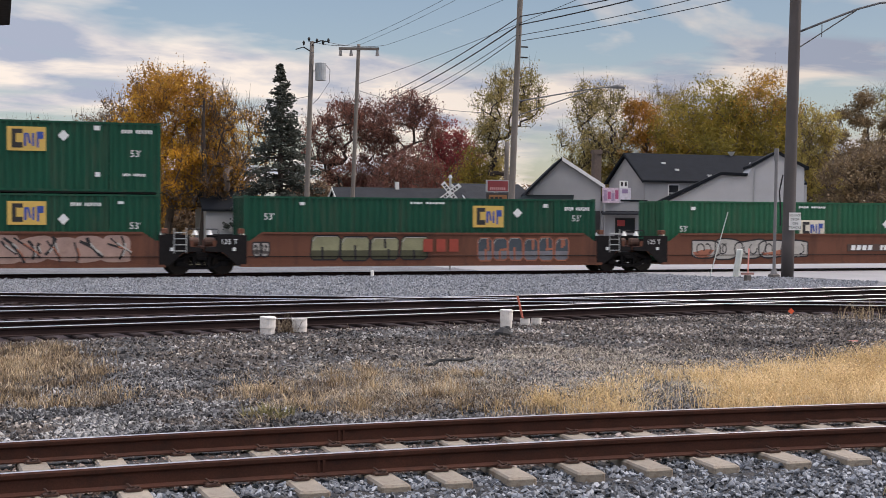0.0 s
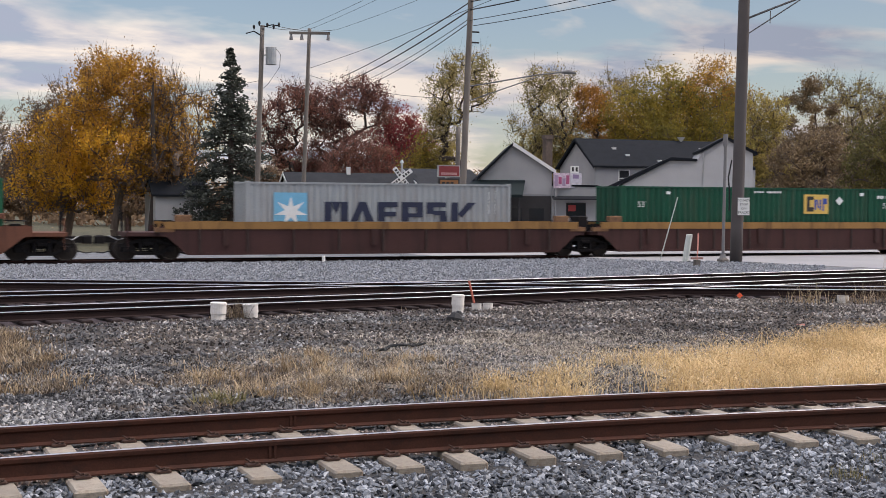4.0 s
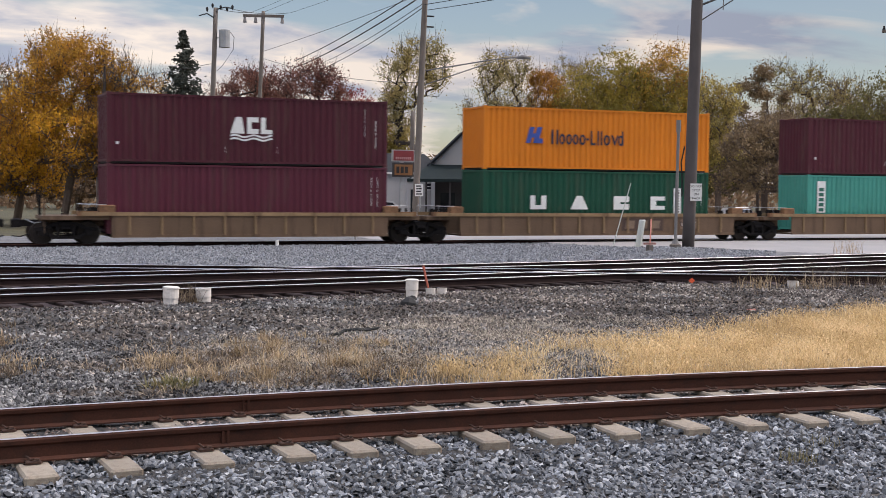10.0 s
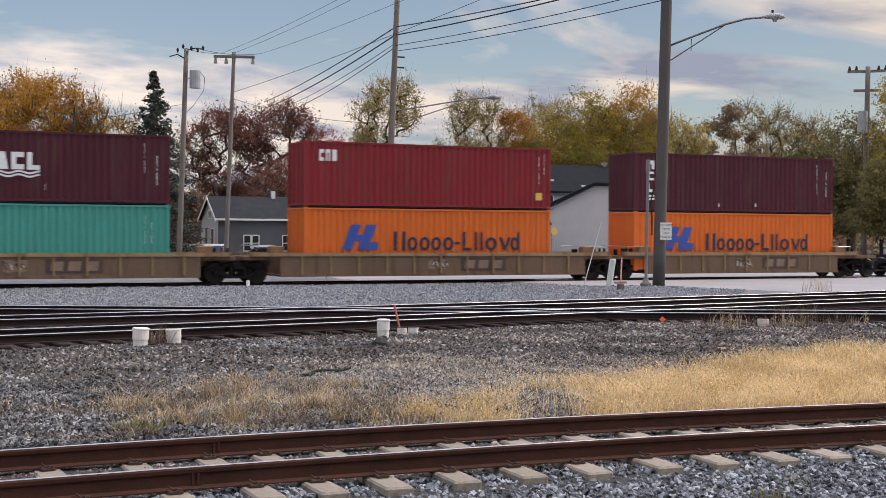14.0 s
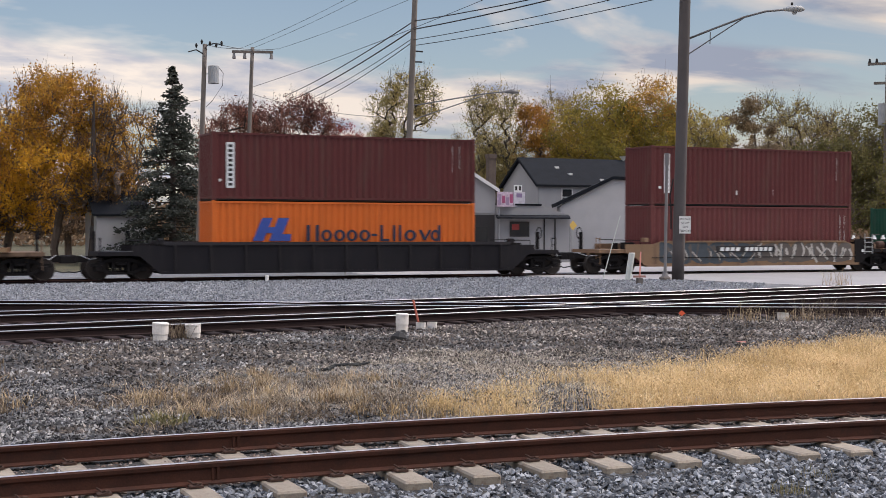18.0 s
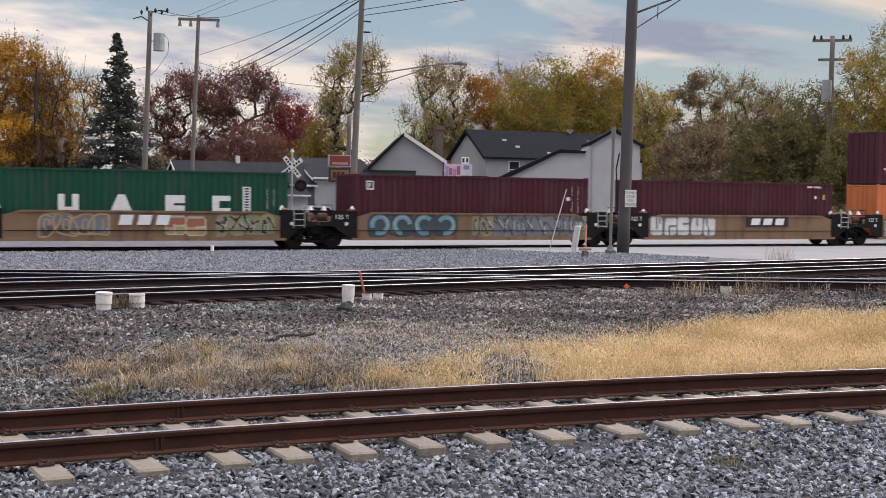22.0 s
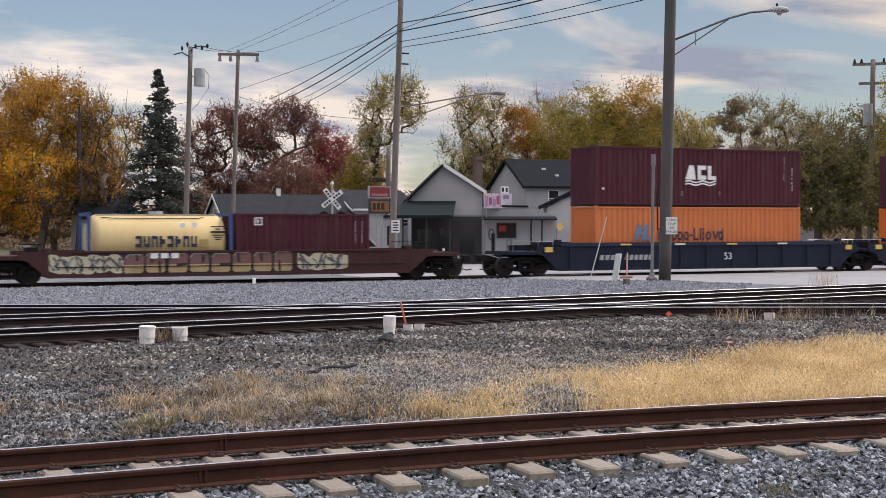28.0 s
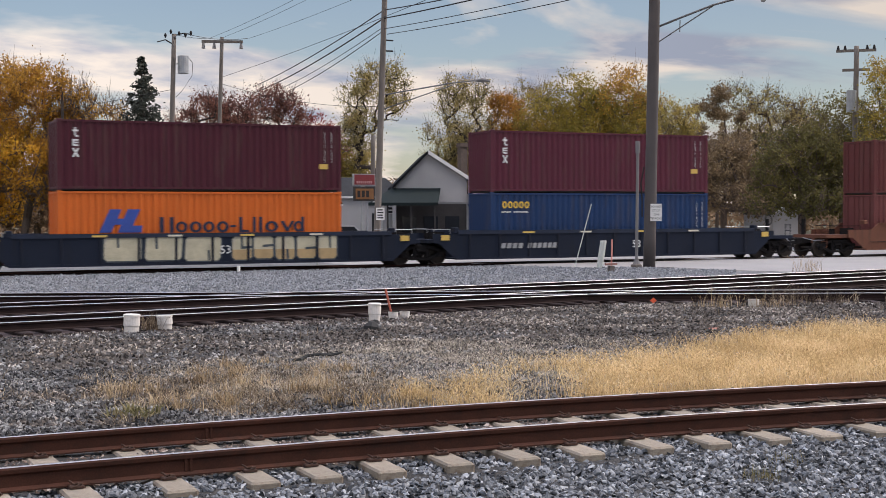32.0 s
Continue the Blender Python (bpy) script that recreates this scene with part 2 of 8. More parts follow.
# ---- mesh helpers ----
class Build:
    """Collects vertices and faces of one mesh."""

    def __init__(self):
        self.v, self.f = [], []

    def add(self, verts, faces):
        k = len(self.v)
        self.v += [tuple(p) for p in verts]
        self.f += [tuple(k + i for i in q) for q in faces]
        return self

    def box(self, x0, y0, z0, x1, y1, z1):
        return self.add([(x0, y0, z0), (x1, y0, z0), (x1, y1, z0), (x0, y1, z0), (x0, y0, z1), (x1, y0, z1), (x1, y1, z1), (x0, y1, z1)],
                        [(3, 2, 1, 0), (4, 5, 6, 7), (0, 1, 5, 4), (1, 2, 6, 5), (2, 3, 7, 6), (3, 0, 4, 7)])

    def cham(self, x0, y0, z0, x1, y1, z1, c):
        """A box with chamfered upper and vertical edges."""
        def ring(z, d):
            a = [(x0 + d, y0 + d + c), (x0 + d + c, y0 + d), (x1 - d - c, y0 + d), (x1 - d, y0 + d + c), (x1 - d, y1 - d - c), (x1 - d - c, y1 - d), (x0 + d + c, y1 - d), (x0 + d, y1 - d - c)]
            return [(p, q, z) for p, q in a]
        v = ring(z0, 0) + ring(z1 - c, 0) + ring(z1, c)
        f = [tuple(range(7, -1, -1)), tuple(range(16, 24))]
        for r in (0, 8):
            f += [(r + i, r + (i + 1) % 8, r + 8 + (i + 1) % 8, r + 8 + i) for i in range(8)]
        return self.add(v, f)

    def tube(self, pts, radii, n=8, cap=True):
        """A round bar through the points, with a radius at each."""
        pts = [Vector(p) for p in pts]
        k = len(self.v)
        for i, p in enumerate(pts):
            d = (pts[min(i + 1, len(pts) - 1)] - pts[max(i - 1, 0)]).normalized()
            a = d.cross(Vector((0, 0, 1)) if abs(d.z) < 0.9 else Vector((1, 0, 0))).normalized()
            b = d.cross(a)
            r = radii[i] if hasattr(radii, "__len__") else radii
            for j in range(n):
                t = 2 * math.pi * j / n
                self.v.append(tuple(p + a * (r * math.cos(t)) + b * (r * math.sin(t))))
        for i in range(len(pts) - 1):
            for j in range(n):
                q = k + i * n
                self.f.append((q + j, q + n + j, q + n + (j + 1) % n, q + (j + 1) % n))
        if cap:
            self.f.append(tuple(k + j for j in range(n)))
            self.f.append(tuple(k + (len(pts) - 1) * n + j for j in reversed(range(n))))
        return self

    def prism(self, outline, y0, y1):
        """An outline in x and z, drawn out from y0 to y1."""
        n = len(outline)
        return self.add([(x, y0, z) for x, z in outline] + [(x, y1, z) for x, z in outline],
                        [tuple(range(n)), tuple(range(2 * n - 1, n - 1, -1))] + [(i, n + i, n + (i + 1) % n, (i + 1) % n) for i in range(n)])

    def prism_x(self, outline, x0, x1):
        """An outline in y and z, drawn out from x0 to x1."""
        n = len(outline)
        return self.add([(x0, y, z) for y, z in outline] + [(x1, y, z) for y, z in outline],
                        [tuple(range(n - 1, -1, -1)), tuple(range(n, 2 * n))] + [(i, (i + 1) % n, n + (i + 1) % n, n + i) for i in range(n)])

    def mesh(self, name, material, smooth=False):
        me = bpy.data.meshes.new(name)
        me.from_pydata(self.v, [], self.f)
        if material:
            me.materials.append(material)
        if smooth:
            me.polygons.foreach_set("use_smooth", [True] * len(me.polygons))
        me.update()
        return me


def part(name, b, material, parent=None, label="", at=None, smooth=False):
    me = b if isinstance(b, bpy.types.Mesh) else b.mesh(name, material, smooth)
    ob = new(name, me)
    if parent is not None:
        ob.parent = parent
    if at is not None:
        ob.matrix_basis = at if isinstance(at, Matrix) else Matrix.Translation(at)
    return tagged(ob, label) if label else ob


def thing(name, at, label, category, group="", kind=""):
    ob = new(name)
    ob.matrix_basis = at if isinstance(at, Matrix) else Matrix.Translation(at)
    ob.empty_display_size = 0.2
    return tagged(ob, label, category, group, kind)


def smoothstep(a, b, x):
    t = np.clip((x - a) / (b - a), 0, 1)
    return t * t * (3 - 2 * t)


MESH = {}


def cached(key, make):
    if key not in MESH:
        MESH[key] = make()
    return MESH[key]


def text_mesh(words, size, material):
    """Words in the built-in font as a thin solid mesh."""
    def make():
        cu = bpy.data.curves.new("words", "FONT")
        cu.body, cu.size, cu.extrude, cu.resolution_u = words, size, 0.003, 2
        ob = bpy.data.objects.new("words", cu)
        me = bpy.data.meshes.new_from_object(ob)
        me.materials.clear()
        me.materials.append(material)
        bpy.data.objects.remove(ob)
        return me
    return cached(("text", words, size, material.name), make)

# ---- ground ----
# plan: the train's track along x at TRACK_Y; the near track on a slight curve; three crossing tracks between
TRACK_Y = 56.47


def near_y(x):
    return 11.75 - 0.0088 * (min(max(x, -9), 21) - 4.3) ** 2 - (0.29 * max(x - 21, 0)) + 0.23 * min(x + 9, 0)


def line1(x):
    return 27.65 + 0.185 * x


def line2(x):
    return 32.5 + 0.118 * x + 0.0008 * x * x


def line3(x):
    return 38.9 - 0.44 * x


# G_DARK and G_FIELD: shade between the stones is put into the base colour
G_DARK = mat("gravel_gap_shade", (0.03, 0.029, 0.029), 0.95, 0, 0.55, 1.1, 16, 1.0, 0.05, (0.025, 0.023, 0.022), 0.75)
G_FIELD = mat("field_gap_shade", (0.042, 0.036, 0.032), 0.95, 0, 0.5, 0.7, 14, 1.0, 0.05, (0.05, 0.042, 0.036), 0.7)
G_PALE = mat("gravel_pale", (0.135, 0.141, 0.151), 0.95, 0, 0.6, 0.9, 11, 1.0, 0.06, (0.12, 0.118, 0.118), 0.6)
G_ROAD = mat("road_asphalt_pale", (0.27, 0.265, 0.268), 0.85, 0, 0.14, 0.35, 14, 0.3, 0.01, (0.26, 0.26, 0.26), 0.5)
G_STRAW = mat("grass_thatch", (0.4, 0.29, 0.15), 0.95, 0, 0.4, 2.0, 30, 1.0, 0.03, (0.3, 0.2, 0.1), 0.6)
# weed litter, darkened so the shaded gaps between tufts lie in its colour
G_WEED = mat("weed_thatch_shade", (0.05, 0.04, 0.032), 0.95, 0, 0.5, 2.0, 30, 1.0, 0.03, (0.08, 0.06, 0.05), 0.7)
G_SOIL = mat("soil_dark_bed", (0.03, 0.018, 0.02), 0.95, 0, 0.45, 1.0, 12, 0.8, 0.04)
G_LAWN = mat("lawn_dull", (0.055, 0.052, 0.026), 0.95, 0, 0.4, 0.3, 8, 0.8, 0.05, (0.13, 0.10, 0.05), 0.6)


def grass_right(x, y):
    e = 1.1 * noise.noise((x * 0.45, y * 0.45, 20)) + 0.5 * noise.noise((x * 1.4, y * 1.4, 21))
    d = near_y(x) + 2.3
    edge = 14.35 + (x - 5.6) * 0.53 if x < 15 else 19.33 + (x - 15) * 0.16
    if y < d - 0.2 or x < 5.2 + e:
        return 0
    v = smoothstep(0.9, -1.2, y - edge - e)
    if x < 11:
        gap = smoothstep(0.95, 0.2, abs(x - 8.15 - 0.4 * (y - 15)) + 0.45 * noise.noise((x * 2, y * 2, 1)))
        v = v * (1 - 0.9 * gap) * (0.74 if x < 8 else 0.95)
    return float(v)


def weeds_mid(x, y):
    e = noise.noise((x * 0.9, y * 0.9, 30)) + 0.6 * noise.noise((x * 2.6, y * 2.6, 31))
    r = ((x - 4.8) / 2.4) ** 2 + ((y - 16.9) / 2.9) ** 2
    return float(smoothstep(1.15, 0.3, r + 0.95 * e)) * 0.8


def grass_left(x, y):
    e = 0.7 * noise.noise((x * 0.9, y * 0.9, 40))
    return float(smoothstep(0.5, -0.8, x - 1.6 + e + 0.05 * abs(y - 20.5) ** 1.5)) if 16.3 < y < 25 else 0.0


def ground_z(x, y):
    d = abs(y - near_y(x))
    z = (0.04 if y < near_y(x) - 1.25 else 0.065 if y < near_y(x) - 0.6 else 0.10) - 0.06 * float(smoothstep(1.5, 2.6, d))
    z += 0.03 * noise.noise((x * 0.35, y * 0.35, 0.2)) + 0.015 * noise.noise((x * 1.6, y * 1.6, 3.1))
    far = float(smoothstep(42, 50, y))
    z = z * (1 - far) + far * (-0.09 + 0.02 * noise.noise((x * 0.5, y * 0.5, 7)))
    if y > 20:
        bed = max(float(smoothstep(2.6, 1.5, abs(y - line1(x)))), float(smoothstep(2.6, 1.5, abs(y - line2(x)))), float(smoothstep(2.6, 1.5, abs(y - line3(x)) * 0.91)))
        z = z * (1 - bed) + bed * (-0.05 + 0.025 * noise.noise((x, y, 5)))
    z -= 0.07 * float(smoothstep(54.6, 55.3, y)) * float(smoothstep(57.9, 57.2, y))
    # gravel heap at the foot of the light pole
    z += 0.10 * math.exp(-((x - 29.5) ** 2 / 6 + (y - 47) ** 2 / 5))
    road = float(smoothstep(-0.2, 0.3, x - road_edge(y)))
    if y > 41:
        z = z * (1 - road) + road * (-0.035)
    return z


def road_edge(y):
    return 33.2 - (y - 41) * 0.37


def ground_kind(x, y):
    w = 0.6 * noise.noise((x * 0.4, y * 0.4, 11)) + 0.25 * noise.noise((x * 1.7, y * 1.7, 4))
    if y > 41 and x > road_edge(y):
        return 3 if y < 71 or x > 24 else 5
    # main line bed: dark ballast, with the train's shade put into its colour
    if 55.2 < y < 58.0:
        return 4
    if y > 58.0:
        return (2 if x < 22 + w and y < 68 + w else 3) if y < 70 + w else 5
    top_edge = max(line2(x) + 2.6, line3(x) + 2.4)
    if y > top_edge + w:
        return 2
    if y > 24 and (abs(y - line1(x)) < 2.9 + w * 0.6 or abs(y - line2(x)) < 2.5 or abs(y - line3(x)) < 2.4 or y > line1(x)):
        return 4
    if abs(y - near_y(x)) < 2.3:
        return 0
    if 12 < y < 28 and grass_right(x, y) > 0.42:
        return 6
    if 12 < y < 28 and max(weeds_mid(x, y), grass_left(x, y)) > 0.35:
        return 7
    if abs(y - near_y(x)) < 2.9 + w:
        return 0
    return 1


def make_ground():
    xs = np.concatenate([[-2500, -900, -300, -100, -40], np.arange(-12, -6, 0.5), np.arange(-6, 30, 0.25), np.arange(30, 54.1, 0.5), [62, 75, 95, 140, 250, 500, 1100, 2600]])
    ys = np.concatenate([[-2500, -600, -150, -40, -10], np.arange(0, 12, 0.5), np.arange(12, 28, 0.25), np.arange(28, 64.1, 0.5), [68, 74, 82, 95, 120, 170, 300, 700, 1500, 3000]])
    v = [(float(x), float(y), ground_z(min(max(x, -30), 70), min(max(y, -5), 70))) for y in ys for x in xs]
    nx = len(xs)
    f, k = [], []
    for j in range(len(ys) - 1):
        for i in range(nx - 1):
            f.append((j * nx + i, j * nx + i + 1, (j + 1) * nx + i + 1, (j + 1) * nx + i))
            cx, cy = (xs[i] + xs[i + 1]) / 2, (ys[j] + ys[j + 1]) / 2
            k.append(5 if abs(cx) > 110 or cy > 90 or cy < -20 or cx < -25 else ground_kind(float(cx), float(cy)))
    me = bpy.data.meshes.new("ground")
    me.from_pydata(v, [], f)
    for m in (G_DARK, G_FIELD, G_PALE, G_ROAD, G_SOIL, G_LAWN, G_STRAW, G_WEED):
        me.materials.append(m)
    me.polygons.foreach_set("material_index", k)
    me.polygons.foreach_set("use_smooth", [True] * len(f))
    me.update()
    tagged(new("ground", me), "gravel rail yard ground with pale road and dull lawn", "ground", kind="structure")


make_ground()


# ---- tracks ----
RAIL = [(-0.07, 0), (0.07, 0), (0.07, 0.012), (0.016, 0.03), (0.010, 0.12), (0.034, 0.14), (0.037, 0.17), (0.028, 0.186), (-0.028, 0.186), (-0.037, 0.17), (-0.034, 0.14), (-0.010, 0.12), (-0.016, 0.03), (-0.07, 0.012)]


CROWN = [(-0.038, 0.168), (-0.034, 0.180), (-0.022, 0.187), (0, 0.189), (0.022, 0.187), (0.034, 0.180), (0.038, 0.168), (0, 0.166)]


def sweep(path, profile, z):
    """A profile (across, up) drawn along a flat path of x, y."""
    b = Build()
    n = len(profile)
    for i, p in enumerate(path):
        a, c = path[max(i - 1, 0)], path[min(i + 1, len(path) - 1)]
        d = Vector((c[0] - a[0], c[1] - a[1])).normalized()
        for u, w in profile:
            b.v.append((p[0] - d.y * u, p[1] + d.x * u, z + w))
    for i in range(len(path) - 1):
        for j in range(n):
            b.f.append((i * n + j, (i + 1) * n + j, (i + 1) * n + (j + 1) % n, i * n + (j + 1) % n))
    b.f.append(tuple(range(n)))
    b.f.append(tuple((len(path) - 1) * n + j for j in reversed(range(n))))
    return b


def offset(fn, x, d):
    s = (fn(x + 0.05) - fn(x - 0.05)) / 0.1
    k = math.hypot(1, s)
    return x - d * s / k, fn(x) + d / k


def rails(track, fn, x0, x1, step, z, gauge=1.505, web=None, head=None, crown=None):
    web, head = web or RAILRUST, head or RAILHEAD
    n = int((x1 - x0) / step)
    for d in (-gauge / 2, gauge / 2):
        path = [offset(fn, x0 + (x1 - x0) * i / n, d) for i in range(n + 1)]
        r = part("rail", sweep(path, RAIL, z - 0.186), web, track)
        part("rail_head", sweep(path, crown or CROWN, z - 0.186), head, r, "worn bright running surface", smooth=True)


near_track = thing("near_track", (0, 0, 0), "rusty railway track on pale concrete sleepers in grey ballast", "railway track", kind="structure")
NEAR_TOP = 0.32
rails(near_track, near_y, -9.5, 26, 0.4, NEAR_TOP, crown=[(-0.028, 0.184), (-0.02, 0.1875), (0, 0.189), (0.02, 0.1875), (0.028, 0.184), (0, 0.182)])
tie_b = Build()
tie_b.cham(-0.13, -1.32, -0.2, 0.13, 1.32, 0.0, 0.018)
tie_mesh = tie_b.mesh("sleeper", CONCRETE_TIE)
clip_b = Build()
clip_b.cham(-0.075, -0.05, 0.0, 0.075, 0.05, 0.03, 0.01)
clip_b.tube([(-0.05, -0.05, 0.02), (-0.045, 0.045, 0.05), (-0.005, 0.06, 0.055), (0.02, 0.0, 0.035), (0.045, -0.05, 0.055), (0.06, -0.075, 0.06)], 0.011, 6)
clip_mesh = clip_b.mesh("rail_clip", CLIP)
pad_mesh = Build().cham(-0.075, -0.105, 0, 0.075, 0.105, 0.008, 0.003).mesh("rail_pad", CLIP)
rng = random.Random(5)
# uneven spacing where the track is well seen, even beyond
SLEEPERS = [1.01 - 0.655 * k for k in range(14, 0, -1)] + [1.01, 1.64, 2.41, 3.11, 3.66, 4.29, 4.95, 5.59, 6.29, 7.01, 7.68, 8.35, 8.96] + [8.96 + 0.65 * k for k in range(1, 23)]
for x in SLEEPERS:
    s = (near_y(x + 0.1) - near_y(x - 0.1)) / 0.2
    ob = part("sleeper", tie_mesh, None, near_track, at=pose(x, near_y(x), NEAR_TOP - 0.192 + rng.uniform(-0.006, 0.004), 0, rng.uniform(-0.6, 0.6), math.degrees(math.atan(s)) + rng.uniform(-1.2, 1.2)))
    for d in (-0.7525, 0.7525):
        part("rail_pad", pad_mesh, None, ob, at=(0, d, 0))
        for e in (-1, 1):
            part("rail_clip", clip_mesh, None, ob, at=pose(0, d + e * 0.108, 0.006, 0, 0, 0 if e > 0 else 180) @ Matrix.Scale(0.8, 4))
# welded joint collars on both rails
for d, x in ((-0.7525, 2.6), (0.7525, 3.2)):
    px, py = offset(near_y, x, d)
    b = Build()
    b.box(-0.035, -0.03, 0.012, -0.012, 0.03, 0.165)
    b.box(0.012, -0.03, 0.012, 0.035, 0.03, 0.165)
    part("weld_collar", b, RAILRUST, near_track, at=pose(px, py, NEAR_TOP - 0.186))

for nm, fn, x0, x1, lab in (("crossing_track", line1, -30, 46, "dark rusty track with shiny rail heads through a junction"),
                            ("crossing_track", line2, -30, 48, "dark rusty track with shiny rail heads near the road"),
                            ("crossing_track", line3, -16, 62, "dark rusty track that crosses two others at a diamond")):
    tr = thing(nm, (0, 0, 0), lab, "railway track", "junction tracks", "structure")
    rails(tr, fn, x0, x1, 1.0, 0.2, web=RAILDARK, crown=[(-0.038, 0.173), (-0.032, 0.182), (-0.019, 0.188), (0, 0.1895), (0.019, 0.188), (0.032, 0.182), (0.038, 0.173), (0, 0.17)])
    tb = Build().cham(-0.115, -1.3, -0.18, 0.115, 1.3, 0, 0.02).mesh("sleeper", WOODTIE)
    k = int((x1 - x0) / 0.56)
    for i in range(k):
        x = x0 + 0.56 * i + rng.uniform(-0.05, 0.05)
        if not -3 < x < 36:
            continue
        s = (fn(x + 0.1) - fn(x - 0.1)) / 0.2
        part("sleeper", tb, None, tr, at=pose(x, fn(x), 0.018 + rng.uniform(-0.01, 0.006), 0, 0, math.degrees(math.atan(s)) + rng.uniform(-2, 2)))
main_track = thing("main_track", (0, 0, 0), "main line track on which the freight train runs", "railway track", kind="structure")
# dark rust on these heads stands for the shade under the train
rails(main_track, lambda x: TRACK_Y, -60, 440, 10, 0.0, web=RAILDARK, head=RAILRUST)

# dark strip along the road's edge, laid in place of its shadow
b = Build()
line = [(32.3, 49.6), (32.54, 48.8), (33.2, 44.8), (34.1, 42.7), (36.8, 40.4), (42.0, 38.6)]
for (xa, ya), (xb, yb) in zip(line, line[1:]):
    b.add([(xa - 0.12, ya, -0.027), (xa + 0.12, ya, -0.027), (xb + 0.12, yb, -0.027), (xb - 0.12, yb, -0.027)], [(0, 1, 2, 3)])
tagged(new("road_joint", b.mesh("road_joint", G_SOIL)), "dark strip painted as the shadow along the road's edge", "road joint", kind="structure")

# ---- the train ----
MOVERS = []  # things that ride on the train, with their place at the start


def train_x(t):
    return -10.8438 * t - 0.000414 * t * t - 0.0000462 * t ** 3


NAVY = mat("lettering_navy", (0.012, 0.018, 0.05), 0.6, bump=0)
BLUE = mat("logo_blue", (0.03, 0.07, 0.32), 0.6, bump=0)
FADED = mat("logo_faded_blue", (0.12, 0.17, 0.27), 0.7, bump=0)
DECAL = mat("lettering_white", (0.72, 0.74, 0.74), 0.6, 0, 0.12, 6, 40, 0)
YELLOW = mat("logo_yellow", (0.62, 0.42, 0.10), 0.6, 0, 0.1, 6, 40, 0)
SKYBLUE = mat("logo_sky_blue", (0.16, 0.42, 0.62), 0.6, 0, 0.1, 6, 40, 0)
CREAMP = mat("logo_cream", (0.66, 0.62, 0.5), 0.6, 0, 0.1, 6, 40, 0)
DARKMARK = mat("mark_dark", (0.02, 0.02, 0.022), 0.7, bump=0)


def paint(name, col, dirt=(0.1, 0.08, 0.06), amt=0.35, rough=0.55):
    return mat("container_paint_" + name, col, rough, 0.0, 0.13, 0.5, 18, 0.12, 0.004, dirt, amt, streak=1, spec=0.3)


PAINT = {
    "green": paint("green", (0.0048, 0.0656, 0.0368)),
    "lightgreen": paint("light_green", (0.0144, 0.1, 0.0496)),
    "grey": paint("grey", (0.32, 0.344, 0.36), (0.2, 0.14, 0.1)),
    "maroon": paint("maroon", (0.068, 0.0115, 0.0225)),
    "plum": paint("plum", (0.092, 0.0172, 0.034)),
    "orange": paint("orange", (0.62, 0.138, 0.021), (0.3, 0.1, 0.03), 0.25),
    "amber": paint("amber", (0.64, 0.2, 0.012), (0.4, 0.12, 0.02), 0.2),
    "salmon": paint("faded_orange", (0.576, 0.176, 0.06), (0.3, 0.12, 0.06), 0.4),
    "teal": paint("teal", (0.06, 0.288, 0.24), (0.05, 0.16, 0.13), 0.3),
    "red": paint("red", (0.216, 0.0176, 0.024)),
    "brown": paint("brown_red", (0.1, 0.024, 0.024)),
    "rust": paint("rust_red", (0.128, 0.036, 0.035)),
    "blue": paint("blue", (0.0096, 0.036, 0.112)),
    "darkgreen": paint("dark_green", (0.0064, 0.068, 0.04)),
    "cream": paint("cream", (0.576, 0.44, 0.208), (0.4, 0.3, 0.15), 0.3),
}
GAPDARK = mat("container_gap_dark", (0.02, 0.018, 0.018), 0.8)


def corrugated(length, z0, z1, pitch=0.29, deep=0.045):
    """A pressed steel wall that stands on the x axis and faces -y."""
    b = Build()
    n = max(2, int(length / pitch))
    p = length / n
    prof = []
    for i in range(n):
        x = -length / 2 + i * p
        prof += [(x, 0), (x + p * 0.34, 0), (x + p * 0.5, deep), (x + p * 0.84, deep)]
    prof.append((length / 2, 0))
    for x, y in prof:
        b.v += [(x, y, z0), (x, y, z1)]
    for i in range(len(prof) - 1):
        b.f.append((2 * i, 2 * i + 2, 2 * i + 3, 2 * i + 1))
    return b


